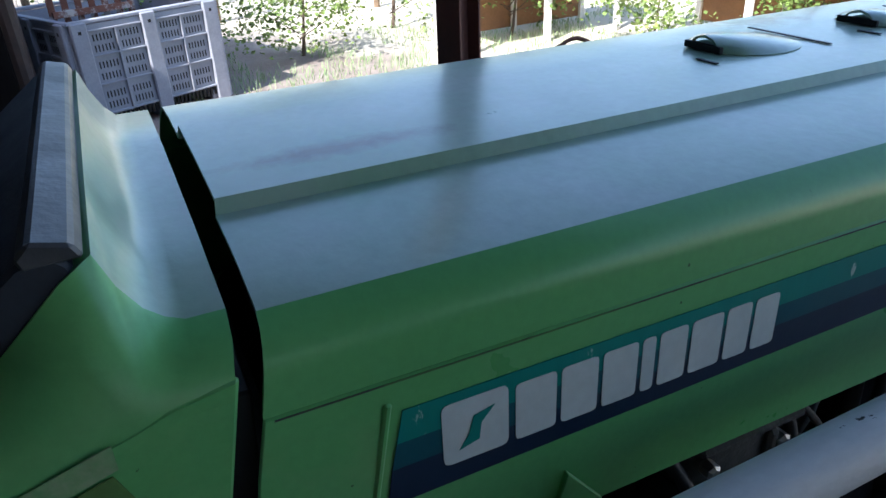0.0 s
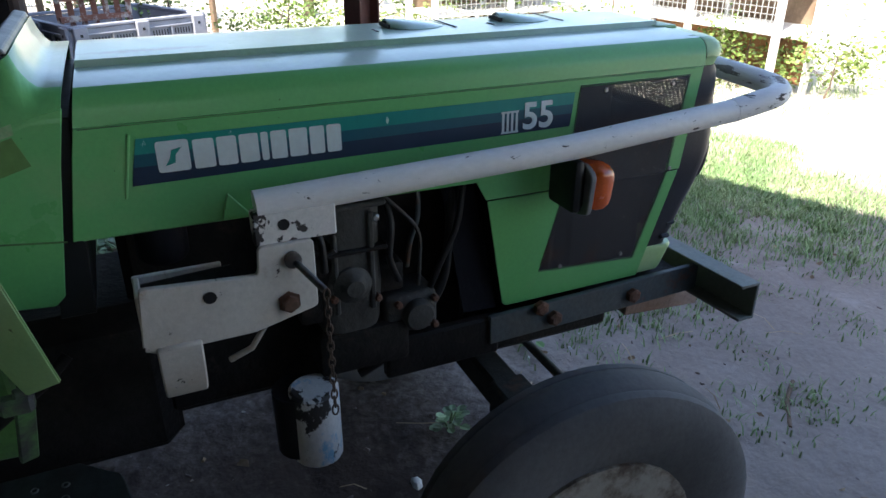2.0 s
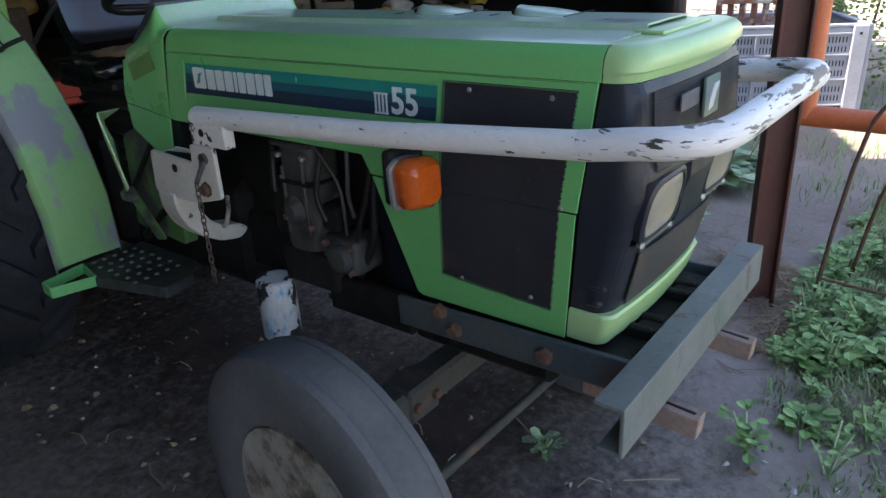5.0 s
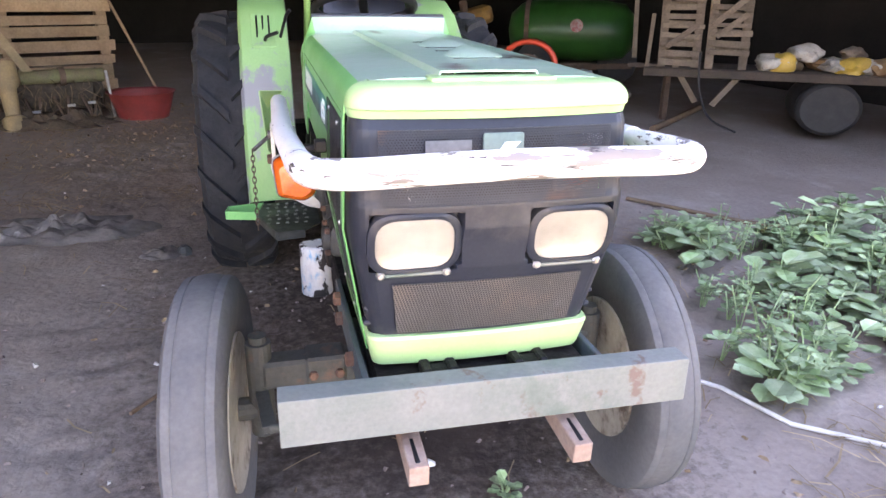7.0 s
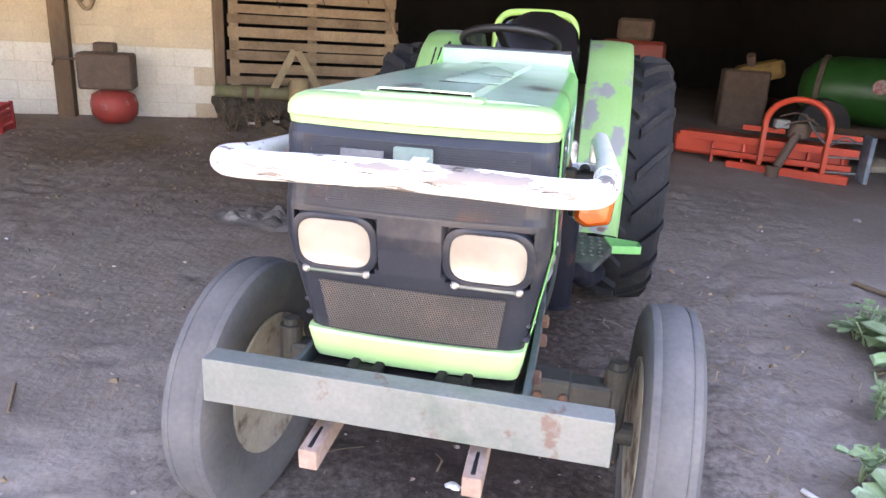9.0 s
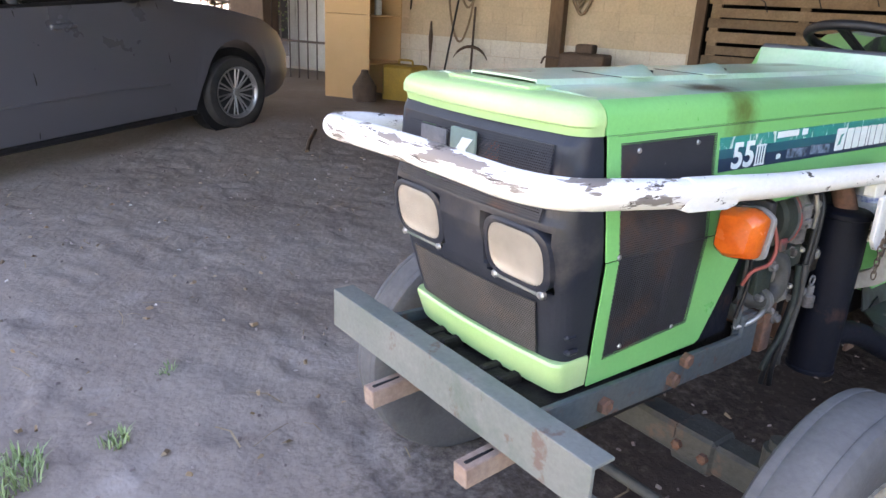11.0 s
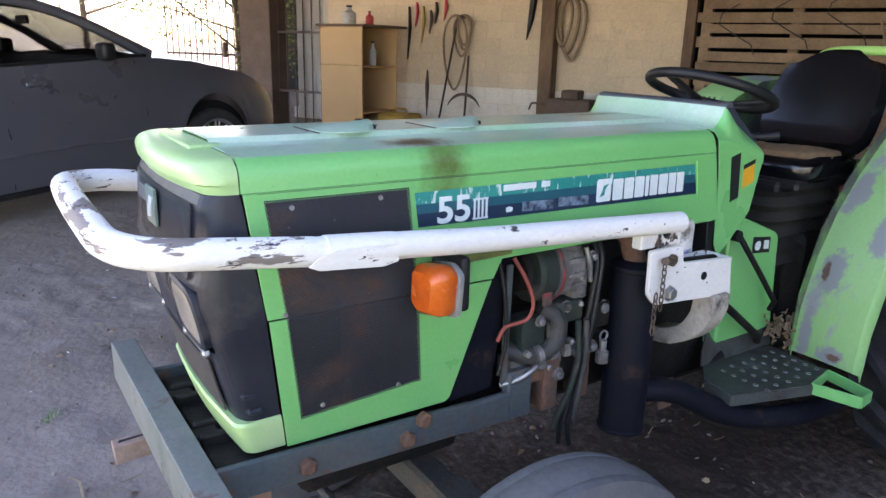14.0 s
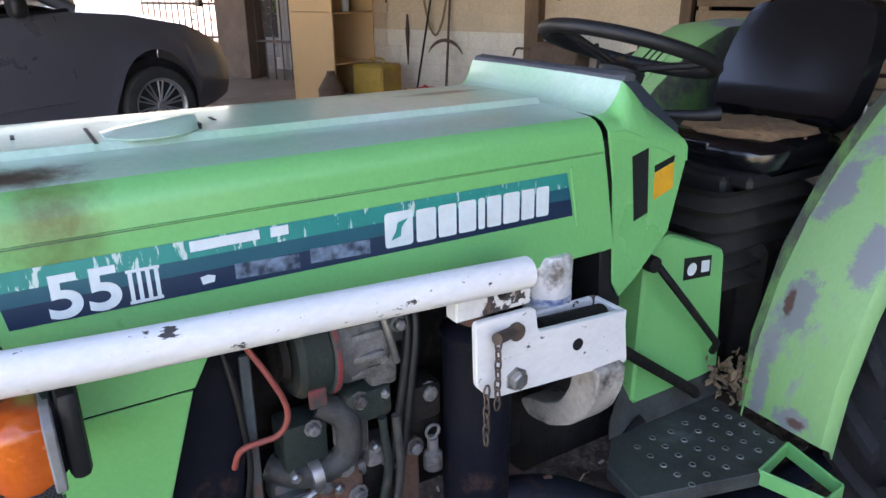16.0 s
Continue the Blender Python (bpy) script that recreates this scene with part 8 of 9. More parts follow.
def wood_cart():
    """Old farm cart at the mouth of the shed, with broken pallets standing on it."""
    t = thing("farm_cart", "rough dark wooden farm cart loaded with pallets", "cart")
    load = [t]
    a, d = Vector((-3.50, -5.52, 0)), Vector((-0.866, 0.50, 0)).normalized()
    nrm = Vector((0.50, 0.866, 0))

    def P(s, o, z):
        p = a + d * s + nrm * o
        return Vector((p.x, p.y, z))
    for k in range(4):
        part("plank", beam(B(), P(-0.05, -0.52 + 0.19 * k, 0.735), P(2.7, -0.52 + 0.19 * k, 0.735), 0.18, 0.035, 0.005), DARKWOOD, t)
    part("side_rail", beam(B(), P(-0.05, 0.14, 0.70), P(2.7, 0.14, 0.70), 0.05, 0.09, 0.006), DARKWOOD, t)
    part("axle", beam(B(), P(1.75, -0.5, 0.36), P(1.75, 0.10, 0.36), 0.07, 0.07), OLDIRON, t)
    for o in (0.06, -0.52):
        wm = Matrix.Translation(P(1.75, o, 0.36)) @ nrm.to_track_quat("Z", "Y").to_matrix().to_4x4()
        w = part("wheel", lathe(B(), [(0.19, -0.08), (0.26, -0.09), (0.30, -0.05), (0.305, 0), (0.30, 0.05), (0.26, 0.09), (0.19, 0.08)], wm, 32), CARTYRE, t, "worn car tyre", smooth=40)
        part("rim", lathe(B(), [(0.0, 0.03), (0.05, 0.04), (0.15, 0.02), (0.19, 0.075), (0.20, -0.07), (0.15, -0.02), (0.0, -0.03)], wm, 22), OLDIRON, w, "rusty steel rim", smooth=40)
    part("leg", beam(B(), (-3.69, -5.35, 0.78), (-3.90, -5.22, 0.36), 0.05, 0.06), GREYWOOD, t)
    part("leg", beam(B(), (-4.23, -5.02, 0.68), (-4.04, -5.13, 0.33), 0.05, 0.06), GREYWOOD, t)
    part("stand", beam(B(), P(0.20, -0.3, 0.72), P(0.20, -0.3, 0.05), 0.06, 0.06), OLDIRON, t)
    part("stand", beam(B(), P(2.5, -0.2, 0.72), P(2.5, -0.2, 0.02), 0.06, 0.06), OLDIRON, t)
    part("upright", beam(B(), (-3.33, -5.54, 0.85), (-3.27, -5.57, 2.3), 0.055, 0.045), GREYWOOD, t)
    part("upright", beam(B(), (-3.44, -5.47, 0.68), (-3.46, -5.46, 1.36), 0.05, 0.04), GREYWOOD, t)
    part("rack_rail", beam(B(), (-3.30, -5.60, 0.76), (-3.62, -5.42, 0.76), 0.05, 0.05), DARKWOOD, t)
    hose = tube(B(), rounded([P(0.48, 0.20, 0.95), P(0.50, 0.24, 0.55), P(0.62, 0.30, 0.20), P(0.9, 0.40, 0.09)], 0.15, 5), 0.012, 7)
    part("hanging_cable", hose, BLACK, t, "black cable hanging from the cart", smooth=60)
    wob = random.Random(8)

    def broken_pallet(s0, s1, z0, z1, n, label):
        p = thing("pallet", label, "pallet", "pallets on the cart")
        load.append(p)
        for i in range(n):
            z = z0 + (z1 - z0) * (i + 0.5) / n
            part("slat", beam(B(), P(s0 + wob.uniform(-.02, .01), 0.10, z), P(s1 + wob.uniform(-.02, .03), 0.10, z + wob.uniform(-.02, .02)), 0.018, wob.uniform(0.045, 0.085)), GREYWOOD, p)
            if i % 2 == 0:
                part("slat", beam(B(), P(s0, 0.00, z + 0.03), P(s1, 0.00, z + 0.03 + wob.uniform(-.02, .02)), 0.018, 0.06), GREYWOOD, p)
        for k, s_ in enumerate((s0 + 0.02, s1 - 0.02)):
            part("stringer", beam(B(), P(s_, 0.05, 0.755), P(s_ - 0.02, 0.05, z1 + (0.14 if k else 0.09)), 0.05, 0.08), GREYWOOD, p)
        part("brace", beam(B(), P(s0 + 0.05, 0.125, z0 + 0.22), P(s1 - 0.04, 0.125, z0 + 0.48), 0.018, 0.06), GREYWOOD, p)
        return p
    broken_pallet(0.10, 0.47, 0.77, 1.69, 9, "broken weathered pallet standing on the cart")
    broken_pallet(0.56, 0.92, 0.90, 1.70, 8, "second weathered pallet with a slipped brace")
    load.append(tagged(linked("loose_slat", beam(B(), P(0.56, 0.16, 1.24), P(0.95, 0.16, 1.66), 0.018, 0.06), GREYWOOD), "loose weathered slat leaning across the pallet", "slat"))
    load.append(tagged(linked("loose_slat", beam(B(), P(0.32, 0.14, 1.72), P(0.50, 0.14, 1.84), 0.02, 0.06), GREYWOOD), "broken slat end sticking out above the pallet", "slat"))
    bag_rng = random.Random(5)
    for k in range(12):
        bm = B()
        bmesh.ops.create_icosphere(bm, subdivisions=3, radius=1.0)
        sc = Vector((bag_rng.uniform(0.12, 0.24), bag_rng.uniform(0.10, 0.16), bag_rng.uniform(0.07, 0.13)))
        for v in bm.verts:
            f = 1 + 0.45 * noise.noise(v.co * 1.6 + Vector((k * 3, 0, 0))) + 0.22 * noise.noise(v.co * 4.2 + Vector((0, k * 3, 0)))
            v.co = Vector((v.co.x * sc.x * f, v.co.y * sc.y * f, max(-0.75, v.co.z) * sc.z * f))
        c = P(1.15 + 0.12 * k + bag_rng.uniform(-.05, .05), bag_rng.uniform(-0.30, 0.02), 0.825 + (0.13 if k % 4 == 3 else 0.0))
        bmesh.ops.transform(bm, matrix=Matrix.Translation(c) @ Matrix.Rotation(bag_rng.random() * 6, 4, "Z"), verts=bm.verts)
        load.append(tagged(linked("sack", bm, (DRUMWHITE, YELLOWPLASTIC, GREYWOOD, DRUMWHITE, FOAM)[k % 5], smooth=60), "crumpled bag lying on the farm cart", "bag", "bags on the cart"))
    for ob in load:
        ob.matrix_basis = Matrix.Translation((0, 0, 0.016)) @ Matrix.Diagonal((1, 1, 0.86, 1)) @ ob.matrix_basis


wood_cart()
lg = thing("log", "thin dark log lying on the dirt", "log")
part("trunk", tube(B(), [on_ground(-3.37, -5.08, 0.03), on_ground(-4.0, -5.6, 0.045), on_ground(-4.63, -6.18, 0.04)], 0.036, 10), TIMBER, lg, smooth=60)
for name, label, pts, r in (("stick", "pale broken cane on the dirt", [(-2.03, -3.03), (-2.47, -2.58), (-2.86, -2.22)], 0.015), ("stick", "dark dry branch on the dirt", [(4.35, -1.66), (4.62, -1.82), (4.95, -2.05)], 0.018),
                            ("stick", "thin pale twig on the dirt", [(1.60, -0.45), (1.72, -0.62)], 0.006), ("stick", "dark twig on the dirt", [(0.02, 1.02), (0.10, 0.90), (0.22, 0.78)], 0.008), ("stick", "dark twig lying in front of the tractor", [(0.80, -1.15), (0.95, -0.95)], 0.008)):
    s_ = thing(name, label, "stick")
    part("wood", tube(B(), [on_ground(x, y, r * 0.8) for x, y in pts], r, 7), PALLETWOOD if "pale" in label else TIMBER, s_, smooth=60)


def crumpled(name, label, cx, cy, rx, ry, h, m_, seed):
    """A torn sheet lying in folds, with a ragged outline."""
    bm = B()
    rows = []
    for i in range(15):
        k = i / 14
        row = []
        for j in range(49):
            a = j * 2 * math.pi / 48
            q = k * (1 + 0.38 * noise.noise((2.2 * math.cos(a), 2.2 * math.sin(a), seed)))
            x, y = cx + rx * q * math.cos(a), cy + ry * q * math.sin(a)
            f = abs(noise.noise((x * 7, y * 9, seed))) + 0.5 * abs(noise.noise((x * 19, y * 21, seed + 3)))
            row.append(on_ground(x, y, 0.012 + h * f * (1 - k ** 3)))
        rows.append(row)
    loft(bm, rows)
    tagged(linked(name, bm, m_, smooth=70), label, "rubbish")


SHEETGREY = mat("dirty_grey_sheeting", (0.22, 0.20, 0.185), (0.07, 0.062, 0.058), rough=0.6, scale=5, fine=60, bump=0.2, fine_amt=0.3, spots=((0.42, 0.40, 0.37), 4.0, 0.60, 0.06))
crumpled("torn_sheet", "torn grey plastic sheet trodden into the dirt", 1.62, -2.86, 0.52, 0.24, 0.10, SHEETGREY, 4.0)
MATTED = mat("matted_dead_grass", (0.12, 0.085, 0.055), (0.06, 0.044, 0.032), rough=0.95, scale=12, fine=60, bump=0.9, fine_amt=0.5)
crumpled("straw_mat", "matted dead grass wound round the tiller", 2.62, -5.72, 0.85, 0.30, 0.22, MATTED, 14.0)
crumpled("torn_sheet", "small crumpled grey sheet on the dirt", 1.02, -2.42, 0.11, 0.09, 0.06, SHEETGREY, 9.0)
for x, y, s, m_ in ((-3.45, -6.88, 0.30, DRUMWHITE), (-4.07, -7.05, 0.20, DRUMWHITE), (-3.25, -4.9, 0.10, TIMBER), (-2.2, -2.9, 0.05, DRUMWHITE), (-2.55, -4.6, 0.06, DRUMWHITE), (0.9, -2.45, 0.10, RAIL), (-0.02, -0.50, 0.05, WHITEMETAL)):
    st_ = lathe(B(), [(0, 0), (s * 0.5, 0.0), (s * 0.6, s * 0.25), (s * 0.3, s * 0.5), (0, s * 0.55)], Matrix.Translation(on_ground(x, y, -0.01)) @ Matrix.Rotation(x * 9, 4, "Z") @ Matrix.Diagonal((1, 0.7, 1, 1)), 7)
    tagged(linked("stone", st_, m_, smooth=30), "loose lump lying on the dirt floor", "stone")

# ---- the yard: grass, weeds, bin, hutches, fence and trees ----
LEAF = mat("weed_leaf", (0.18, 0.30, 0.12), (0.40, 0.50, 0.31), rough=0.5, scale=7, fine=60, bump=0.1, island=True, vary=0.42)
GRASS = mat("grass_blade", (0.17, 0.29, 0.10), (0.32, 0.39, 0.19), rough=0.6, scale=3, fine=40, bump=0.0, island=True, vary=0.3)
TREELEAF = mat("tree_leaf", (0.12, 0.20, 0.04), (0.20, 0.26, 0.06), rough=0.5, scale=2, fine=30, bump=0.0, island=True, vary=0.35)
BARK = mat("bark", (0.14, 0.10, 0.07), (0.10, 0.075, 0.055), rough=0.9, scale=6, fine=40, bump=0.5)
for m_ in (LEAF, GRASS, TREELEAF):
    m_.node_tree.nodes["Principled BSDF"].inputs["Subsurface Weight"].default_value = 0.0
BINGREY = mat("grey_bin_plastic", (0.36, 0.37, 0.42), (0.30, 0.31, 0.35), rough=0.5, scale=4, fine=60, bump=0.08, fine_amt=0.2)
WIRE = mat("zinc_wire", (0.55, 0.55, 0.53), (0.45, 0.45, 0.43), rough=0.5, metal=0.5, scale=8, fine=60, bump=0.0)
ORANGEPIPE = mat("orange_pvc", (0.62, 0.16, 0.06), (0.56, 0.14, 0.05), rough=0.4, scale=4, fine=60, bump=0.03)


def tri_mesh(name, verts, faces, m, label, category, kind="stuff", parent=None):
    me = bpy.data.meshes.new(name)
    me.from_pydata(verts, [], faces)
    me.materials.append(m)
    ob = new(name, me)
    if parent is not None:
        ob.parent = parent
        return ob
    return tagged(ob, label, category, kind=kind)


def grass_patch(n, sampler, hmin, hmax, m, label):
    rng = random.Random(7)
    vs, fs = [], []
    for _ in range(n):
        x, y = sampler(rng)
        z = hg(x, y) - 0.01
        h = rng.uniform(hmin, hmax)
        a = rng.random() * 6.28
        w = rng.uniform(0.0018, 0.0042)
        lean = rng.uniform(0.2, 0.9) * h
        dx, dy = math.cos(a), math.sin(a)
        i = len(vs)
        vs += [(x - dy * w, y + dx * w, z), (x + dy * w, y - dx * w, z), (x + dx * lean * 0.4 - dy * w * .8, y + dy * lean * 0.4 + dx * w * .8, z + h * 0.6), (x + dx * lean * 0.4 + dy * w * .8, y + dy * lean * 0.4 - dx * w * .8, z + h * 0.6), (x + dx * lean, y + dy * lean, z + h * 0.9)]
        fs += [(i, i + 1, i + 3, i + 2), (i + 2, i + 3, i + 4)]
    return tri_mesh("grass", vs, fs, m, label, "grass")


def clumpy(x0, x1, y0, y1, thr, fr=1.3):
    def f(rng):
        for _ in range(60):
            x, y = rng.uniform(x0, x1), rng.uniform(y0, y1)
            if noise.noise((x * fr, y * fr, 5.0)) + 0.35 * noise.noise((x * 5, y * 5, 1.0)) > thr:
                return x, y
        return x, y
    return f


def lawn(rng):
    """Dense in the yard, thinning out towards the bare dirt by the tractor."""
    for _ in range(80):
        x, y = rng.uniform(-4.2, -0.2), rng.uniform(0.15, 3.5)
        d = (-x - 0.50 + 0.45 * noise.noise((x * 1.6, y * 1.6, 5.0)) + 0.25 * noise.noise((x * 6, y * 6, 1.0))) / 0.8
        d = min(d, (x + 4.2 + 0.5 * noise.noise((y * 2, 3, 3))) / 0.7, (3.5 - y + 0.5 * noise.noise((x * 2, 7, 3))) / 0.7)
        if rng.random() < max(0.0, min(1.0, d)) * (0.35 + 0.65 * (noise.noise((x * 2.3, y * 2.3, 8.0)) > -0.18)):
            return x, y
    return x, y


grass_patch(90000, lawn, 0.015, 0.075, GRASS, "short shaded grass in patches beside the shed")
grass_patch(1100, clumpy(-0.9, 0.5, 0.25, 1.7, 0.05, 3.4), 0.015, 0.065, GRASS, "thin grass tufts on bare dirt")
grass_patch(9000, clumpy(-7.5, -2.6, -2.0, 6.0, 0.0), 0.04, 0.14, GRASS, "grass in the sunny yard")


def tuft(x, y, n, r, h, seed):
    rng = random.Random(seed)

    def f(_):
        a, q = rng.random() * 6.28, r * math.sqrt(rng.random())
        return x + q * math.cos(a), y + q * math.sin(a)
    return grass_patch(n, f, h * 0.4, h, GRASS, "small grass tuft on the dirt")


for k, (x, y, n, r, h) in enumerate(((1.22, 0.96, 240, 0.12, 0.09), (1.225, 0.63, 60, 0.05, 0.07), (1.6, 0.35, 30, 0.04, 0.05), (0.15, 0.95, 120, 0.12, 0.06))):
    tuft(x, y, n, r, h, k)


def leaf_plant(x, y, h, n, seed, size, label, m=LEAF):
    """Broad-leaved weed: thin stalks that carry folded oval leaves."""
    rng = random.Random(seed)
    t = thing("weed_plant", label, "weed", "weeds", m=Matrix.Translation(on_ground(x, y)))
    vs, fs, stems = [], [], B()
    for s in range(max(3, n // 9)):
        a = rng.random() * 6.28
        lean = rng.uniform(0.1, 0.55)
        hh = h * rng.uniform(0.6, 1.0)
        tip = Vector((math.cos(a) * lean * h, math.sin(a) * lean * h, hh))
        tube(stems, [Vector((0, 0, -0.02)), tip * 0.5 + Vector((0, 0, 0.06 * h)), tip], 0.004, 4, cap=False)
        for k in range(9):
            q = rng.uniform(0.35, 1.0)
            base = tip * q
            b = rng.random() * 6.28
            sz = size * rng.uniform(0.6, 1.2)
            d = Vector((math.cos(b), math.sin(b), rng.uniform(-0.25, 0.35))).normalized()
            base = base + d * sz * rng.uniform(0.1, 0.8)
            w = d.cross(Vector((0, 0, 1))).normalized() * sz * 0.42
            up = Vector((0, 0, 1)) * sz * 0.09
            i = len(vs)
            vs += [tuple(p) for p in (base, base + d * sz * 0.34 + w * 0.9 + up, base + d * sz * 0.74 + w * 0.85 + up, base + d * sz * 0.97, base + d * sz * 0.74 - w * 0.85 + up, base + d * sz * 0.34 - w * 0.9 + up, base + d * sz * 0.45)]
            fs += [(i, i + 1, i + 6), (i + 1, i + 2, i + 6), (i + 2, i + 3, i + 6), (i, i + 6, i + 5), (i + 6, i + 4, i + 5), (i + 6, i + 3, i + 4)]
    part("stem", stems, LEAF, t)
    tri_mesh("foliage", vs, fs, m, "", "", parent=t)
    return t


rng = random.Random(3)
for k in range(195):
    a = rng.random()
    y = -0.62 - 1.75 * rng.random() ** 1.15
    x = -1.36 - max(0.0, -y - 0.9) * 0.38 - 2.1 * a ** 1.3 + rng.gauss(0, 0.06)
    if noise.noise((x * 2.1, y * 2.1, 7.0)) < -0.22:     # bare dirt between the clumps
        continue
    leaf_plant(x, y, rng.uniform(0.08, 0.28), rng.choice((18, 27, 36)), k, rng.choice((0.03, 0.04, 0.05, 0.06, 0.075, 0.09, 0.14)), "lush broad-leaved green weed growing beside the tractor")
LOWLEAF = mat("low_weed_leaf", (0.16, 0.31, 0.08), (0.27, 0.41, 0.15), rough=0.5, scale=7, fine=60, bump=0.1, island=True, vary=0.3)
for k in range(150):
    leaf_plant(-1.80 + rng.gauss(0, 0.42), 0.12 + 1.3 * rng.random() ** 1.2, rng.uniform(0.05, 0.20), 36, 200 + k, rng.uniform(0.018, 0.052), "low green weed among the grass by the post", LOWLEAF)
leaf_plant(-0.22, -0.30, 0.06, 9, 400, 0.038, "small seedling under the bumper")


# orange pipe and hoops by the post
op = thing("orange_pipe", "orange plastic pipe tied along the shed edge", "pipe")
part("pipe", cyl(B(), (-1.79, -0.03, 0.705), (-1.74, 1.9, 0.690), 0.043, 16), ORANGEPIPE, op, smooth=60)
part("pipe", cyl(B(), (-1.785, -0.01, 0.70), (-1.785, -0.01, 3.0), 0.043, 16), ORANGEPIPE, op, smooth=60)
hoop_line = [(0.14, -0.16), (0.178, 0.27), (0.209, 0.53), (0.248, 0.73), (0.317, 0.84), (0.443, 0.893), (0.54, 0.85), (0.586, 0.775), (0.578, 0.615), (0.515, -0.16)]
hp_ = thing("iron_hoop", "thin rusty bent iron hoop frame stuck in the weeds", "hoop")
part("rod", tube(B(), rounded([(-1.70, y, z) for y, z in hoop_line], 0.04, 3), 0.0085, 8), RUST, hp_, smooth=60)
part("rod", tube(B(), rounded([(-2.06, y * 0.9 + 0.10, z * 0.62) for y, z in hoop_line], 0.04, 3), 0.0085, 8), RUST, hp_, smooth=60)
part("cross_rod", tube(B(), [(-1.70, 0.575, 0.600), (-2.06, 0.600, 0.50)], 0.007, 7), RUST, hp_, smooth=60)
part("cross_rod", tube(B(), [(-1.70, 0.150, 0.05), (-1.70, 0.522, 0.03)], 0.007, 7), RUST, hp_, smooth=60)


def harvest_bin():
    """Grey ventilated bin with framed side bays, each cell slotted."""
    m = Matrix.Translation((-4.93, -1.40, -0.115)) @ Matrix.Rotation(radians(115.6), 4, "Z")
    t = thing("harvest_bin", "grey slotted plastic harvest bin on the grass", "bin", m=m)
    L, D, h = 1.16, 1.10, 0.79                                   # along the near face, away from it, height
    part("floor_panel", box(B(), (L / 2, D / 2, 0.13), (L - 0.04, D - 0.04, 0.03), bevel=0.004), BINGREY, t)

    def side(length, at):
        """One wall: sheet, rim, three posts, a grid of ribs and short upright slots in the cells."""
        w = part("wall", box(B(), (length / 2, 0.0, 0.44), (length, 0.022, 0.64), at, 0.003), BINGREY, t)
        part("rim", box(B(), (length / 2, 0.0, h - 0.012), (length + 0.03, 0.050, 0.024), at, 0.005), BINGREY, w)
        post_ = 0.115
        for px in (post_ / 2, length / 2, length - post_ / 2):
            part("post", box(B(), (px, -0.026, h / 2), (post_, 0.036, h - 0.02), at, 0.008), BINGREY, w)
            part("post_hole", box(B(), (px, -0.0445, h - 0.075), (0.022, 0.003, 0.022), at, 0.001), BLACK, w)
        bay = (length - 3 * post_) / 2
        for b in (0, 1):
            x0 = post_ + b * (bay + post_)
            for z in (0.135, 0.345, 0.545, 0.715):
                part("rib", box(B(), (x0 + bay / 2, -0.020, z), (bay, 0.026, 0.013), at, 0.002), BINGREY, w)
            part("rib", box(B(), (x0 + bay / 2, -0.020, 0.425), (0.014, 0.026, 0.58), at, 0.002), BINGREY, w)
            sl_ = B()
            for c in (0, 1):
                for zc in (0.19, 0.265, 0.395, 0.475, 0.59, 0.665):
                    for q in range(6):
                        box(sl_, (x0 + bay * (0.10 + 0.5 * c) + q * 0.026, -0.0115, zc), (0.009, 0.004, 0.046), at)
            part("slot", sl_, BLACK, w)["kind"] = "stuff"
            lo_ = B()
            for q in range(12):
                box(lo_, (x0 + 0.02 + q * (bay - 0.03) / 11, -0.013, 0.09), (0.018, 0.004, 0.06), at)
            part("slot", lo_, BLACK, w)["kind"] = "stuff"
    side(L, Matrix.Identity(4))
    side(L, Matrix.Translation((L, D, 0)) @ Matrix.Rotation(math.pi, 4, "Z"))
    side(D, Matrix.Translation((0, D, 0)) @ Matrix.Rotation(-math.pi / 2, 4, "Z"))
    side(D, Matrix.Translation((L, 0, 0)) @ Matrix.Rotation(math.pi / 2, 4, "Z"))
    for x in (0.10, L / 2, L - 0.10):
        part("skid", box(B(), (x, D / 2, 0.05), (0.10, D, 0.09), bevel=0.006), BINGREY, t)


harvest_bin()
rs = thing("rusty_rack", "rusty red iron rack with flaking white paint, standing in the bin", "rack")
REDIRON = mat("flaking_red_iron", (0.26, 0.11, 0.075), (0.20, 0.09, 0.065), rough=0.8, scale=8, fine=50, bump=0.2, spots=((0.52, 0.48, 0.45), 7, 0.50, 0.08))
RK0, RK1 = Vector((-5.17, -1.47, 0)), Vector((-5.37, -0.945, 0))     # it stands inside the bin
for j in range(7):
    p = RK0.lerp(RK1, j / 6)
    part("bar", beam(B(), p + Vector((0, 0, 0.03)), p + Vector((0, 0, 1.06)), 0.035, 0.045), REDIRON, rs)
for z in (0.32, 0.70, 0.86, 1.02):
    part("rail", beam(B(), RK0 + Vector((0.03, 0, z)), RK1 + Vector((0.03, 0, z)), 0.025, 0.045), REDIRON, rs)
part("panel", beam(B(), RK0.lerp(RK1, 0.45) + Vector((0.045, 0, 0.93)), RK0.lerp(RK1, 0.98) + Vector((0.045, 0, 0.93)), 0.012, 0.17), REDIRON, rs, "flaking sheet riveted to the bars")
pst = thing("dark_post", "thin dark post at the shed's yard end", "post")
part("shaft", cyl(B(), (-4.9, -1.72, -0.1), (-4.9, -1.72, 3.0), 0.06, 10), IRONBAR, pst)


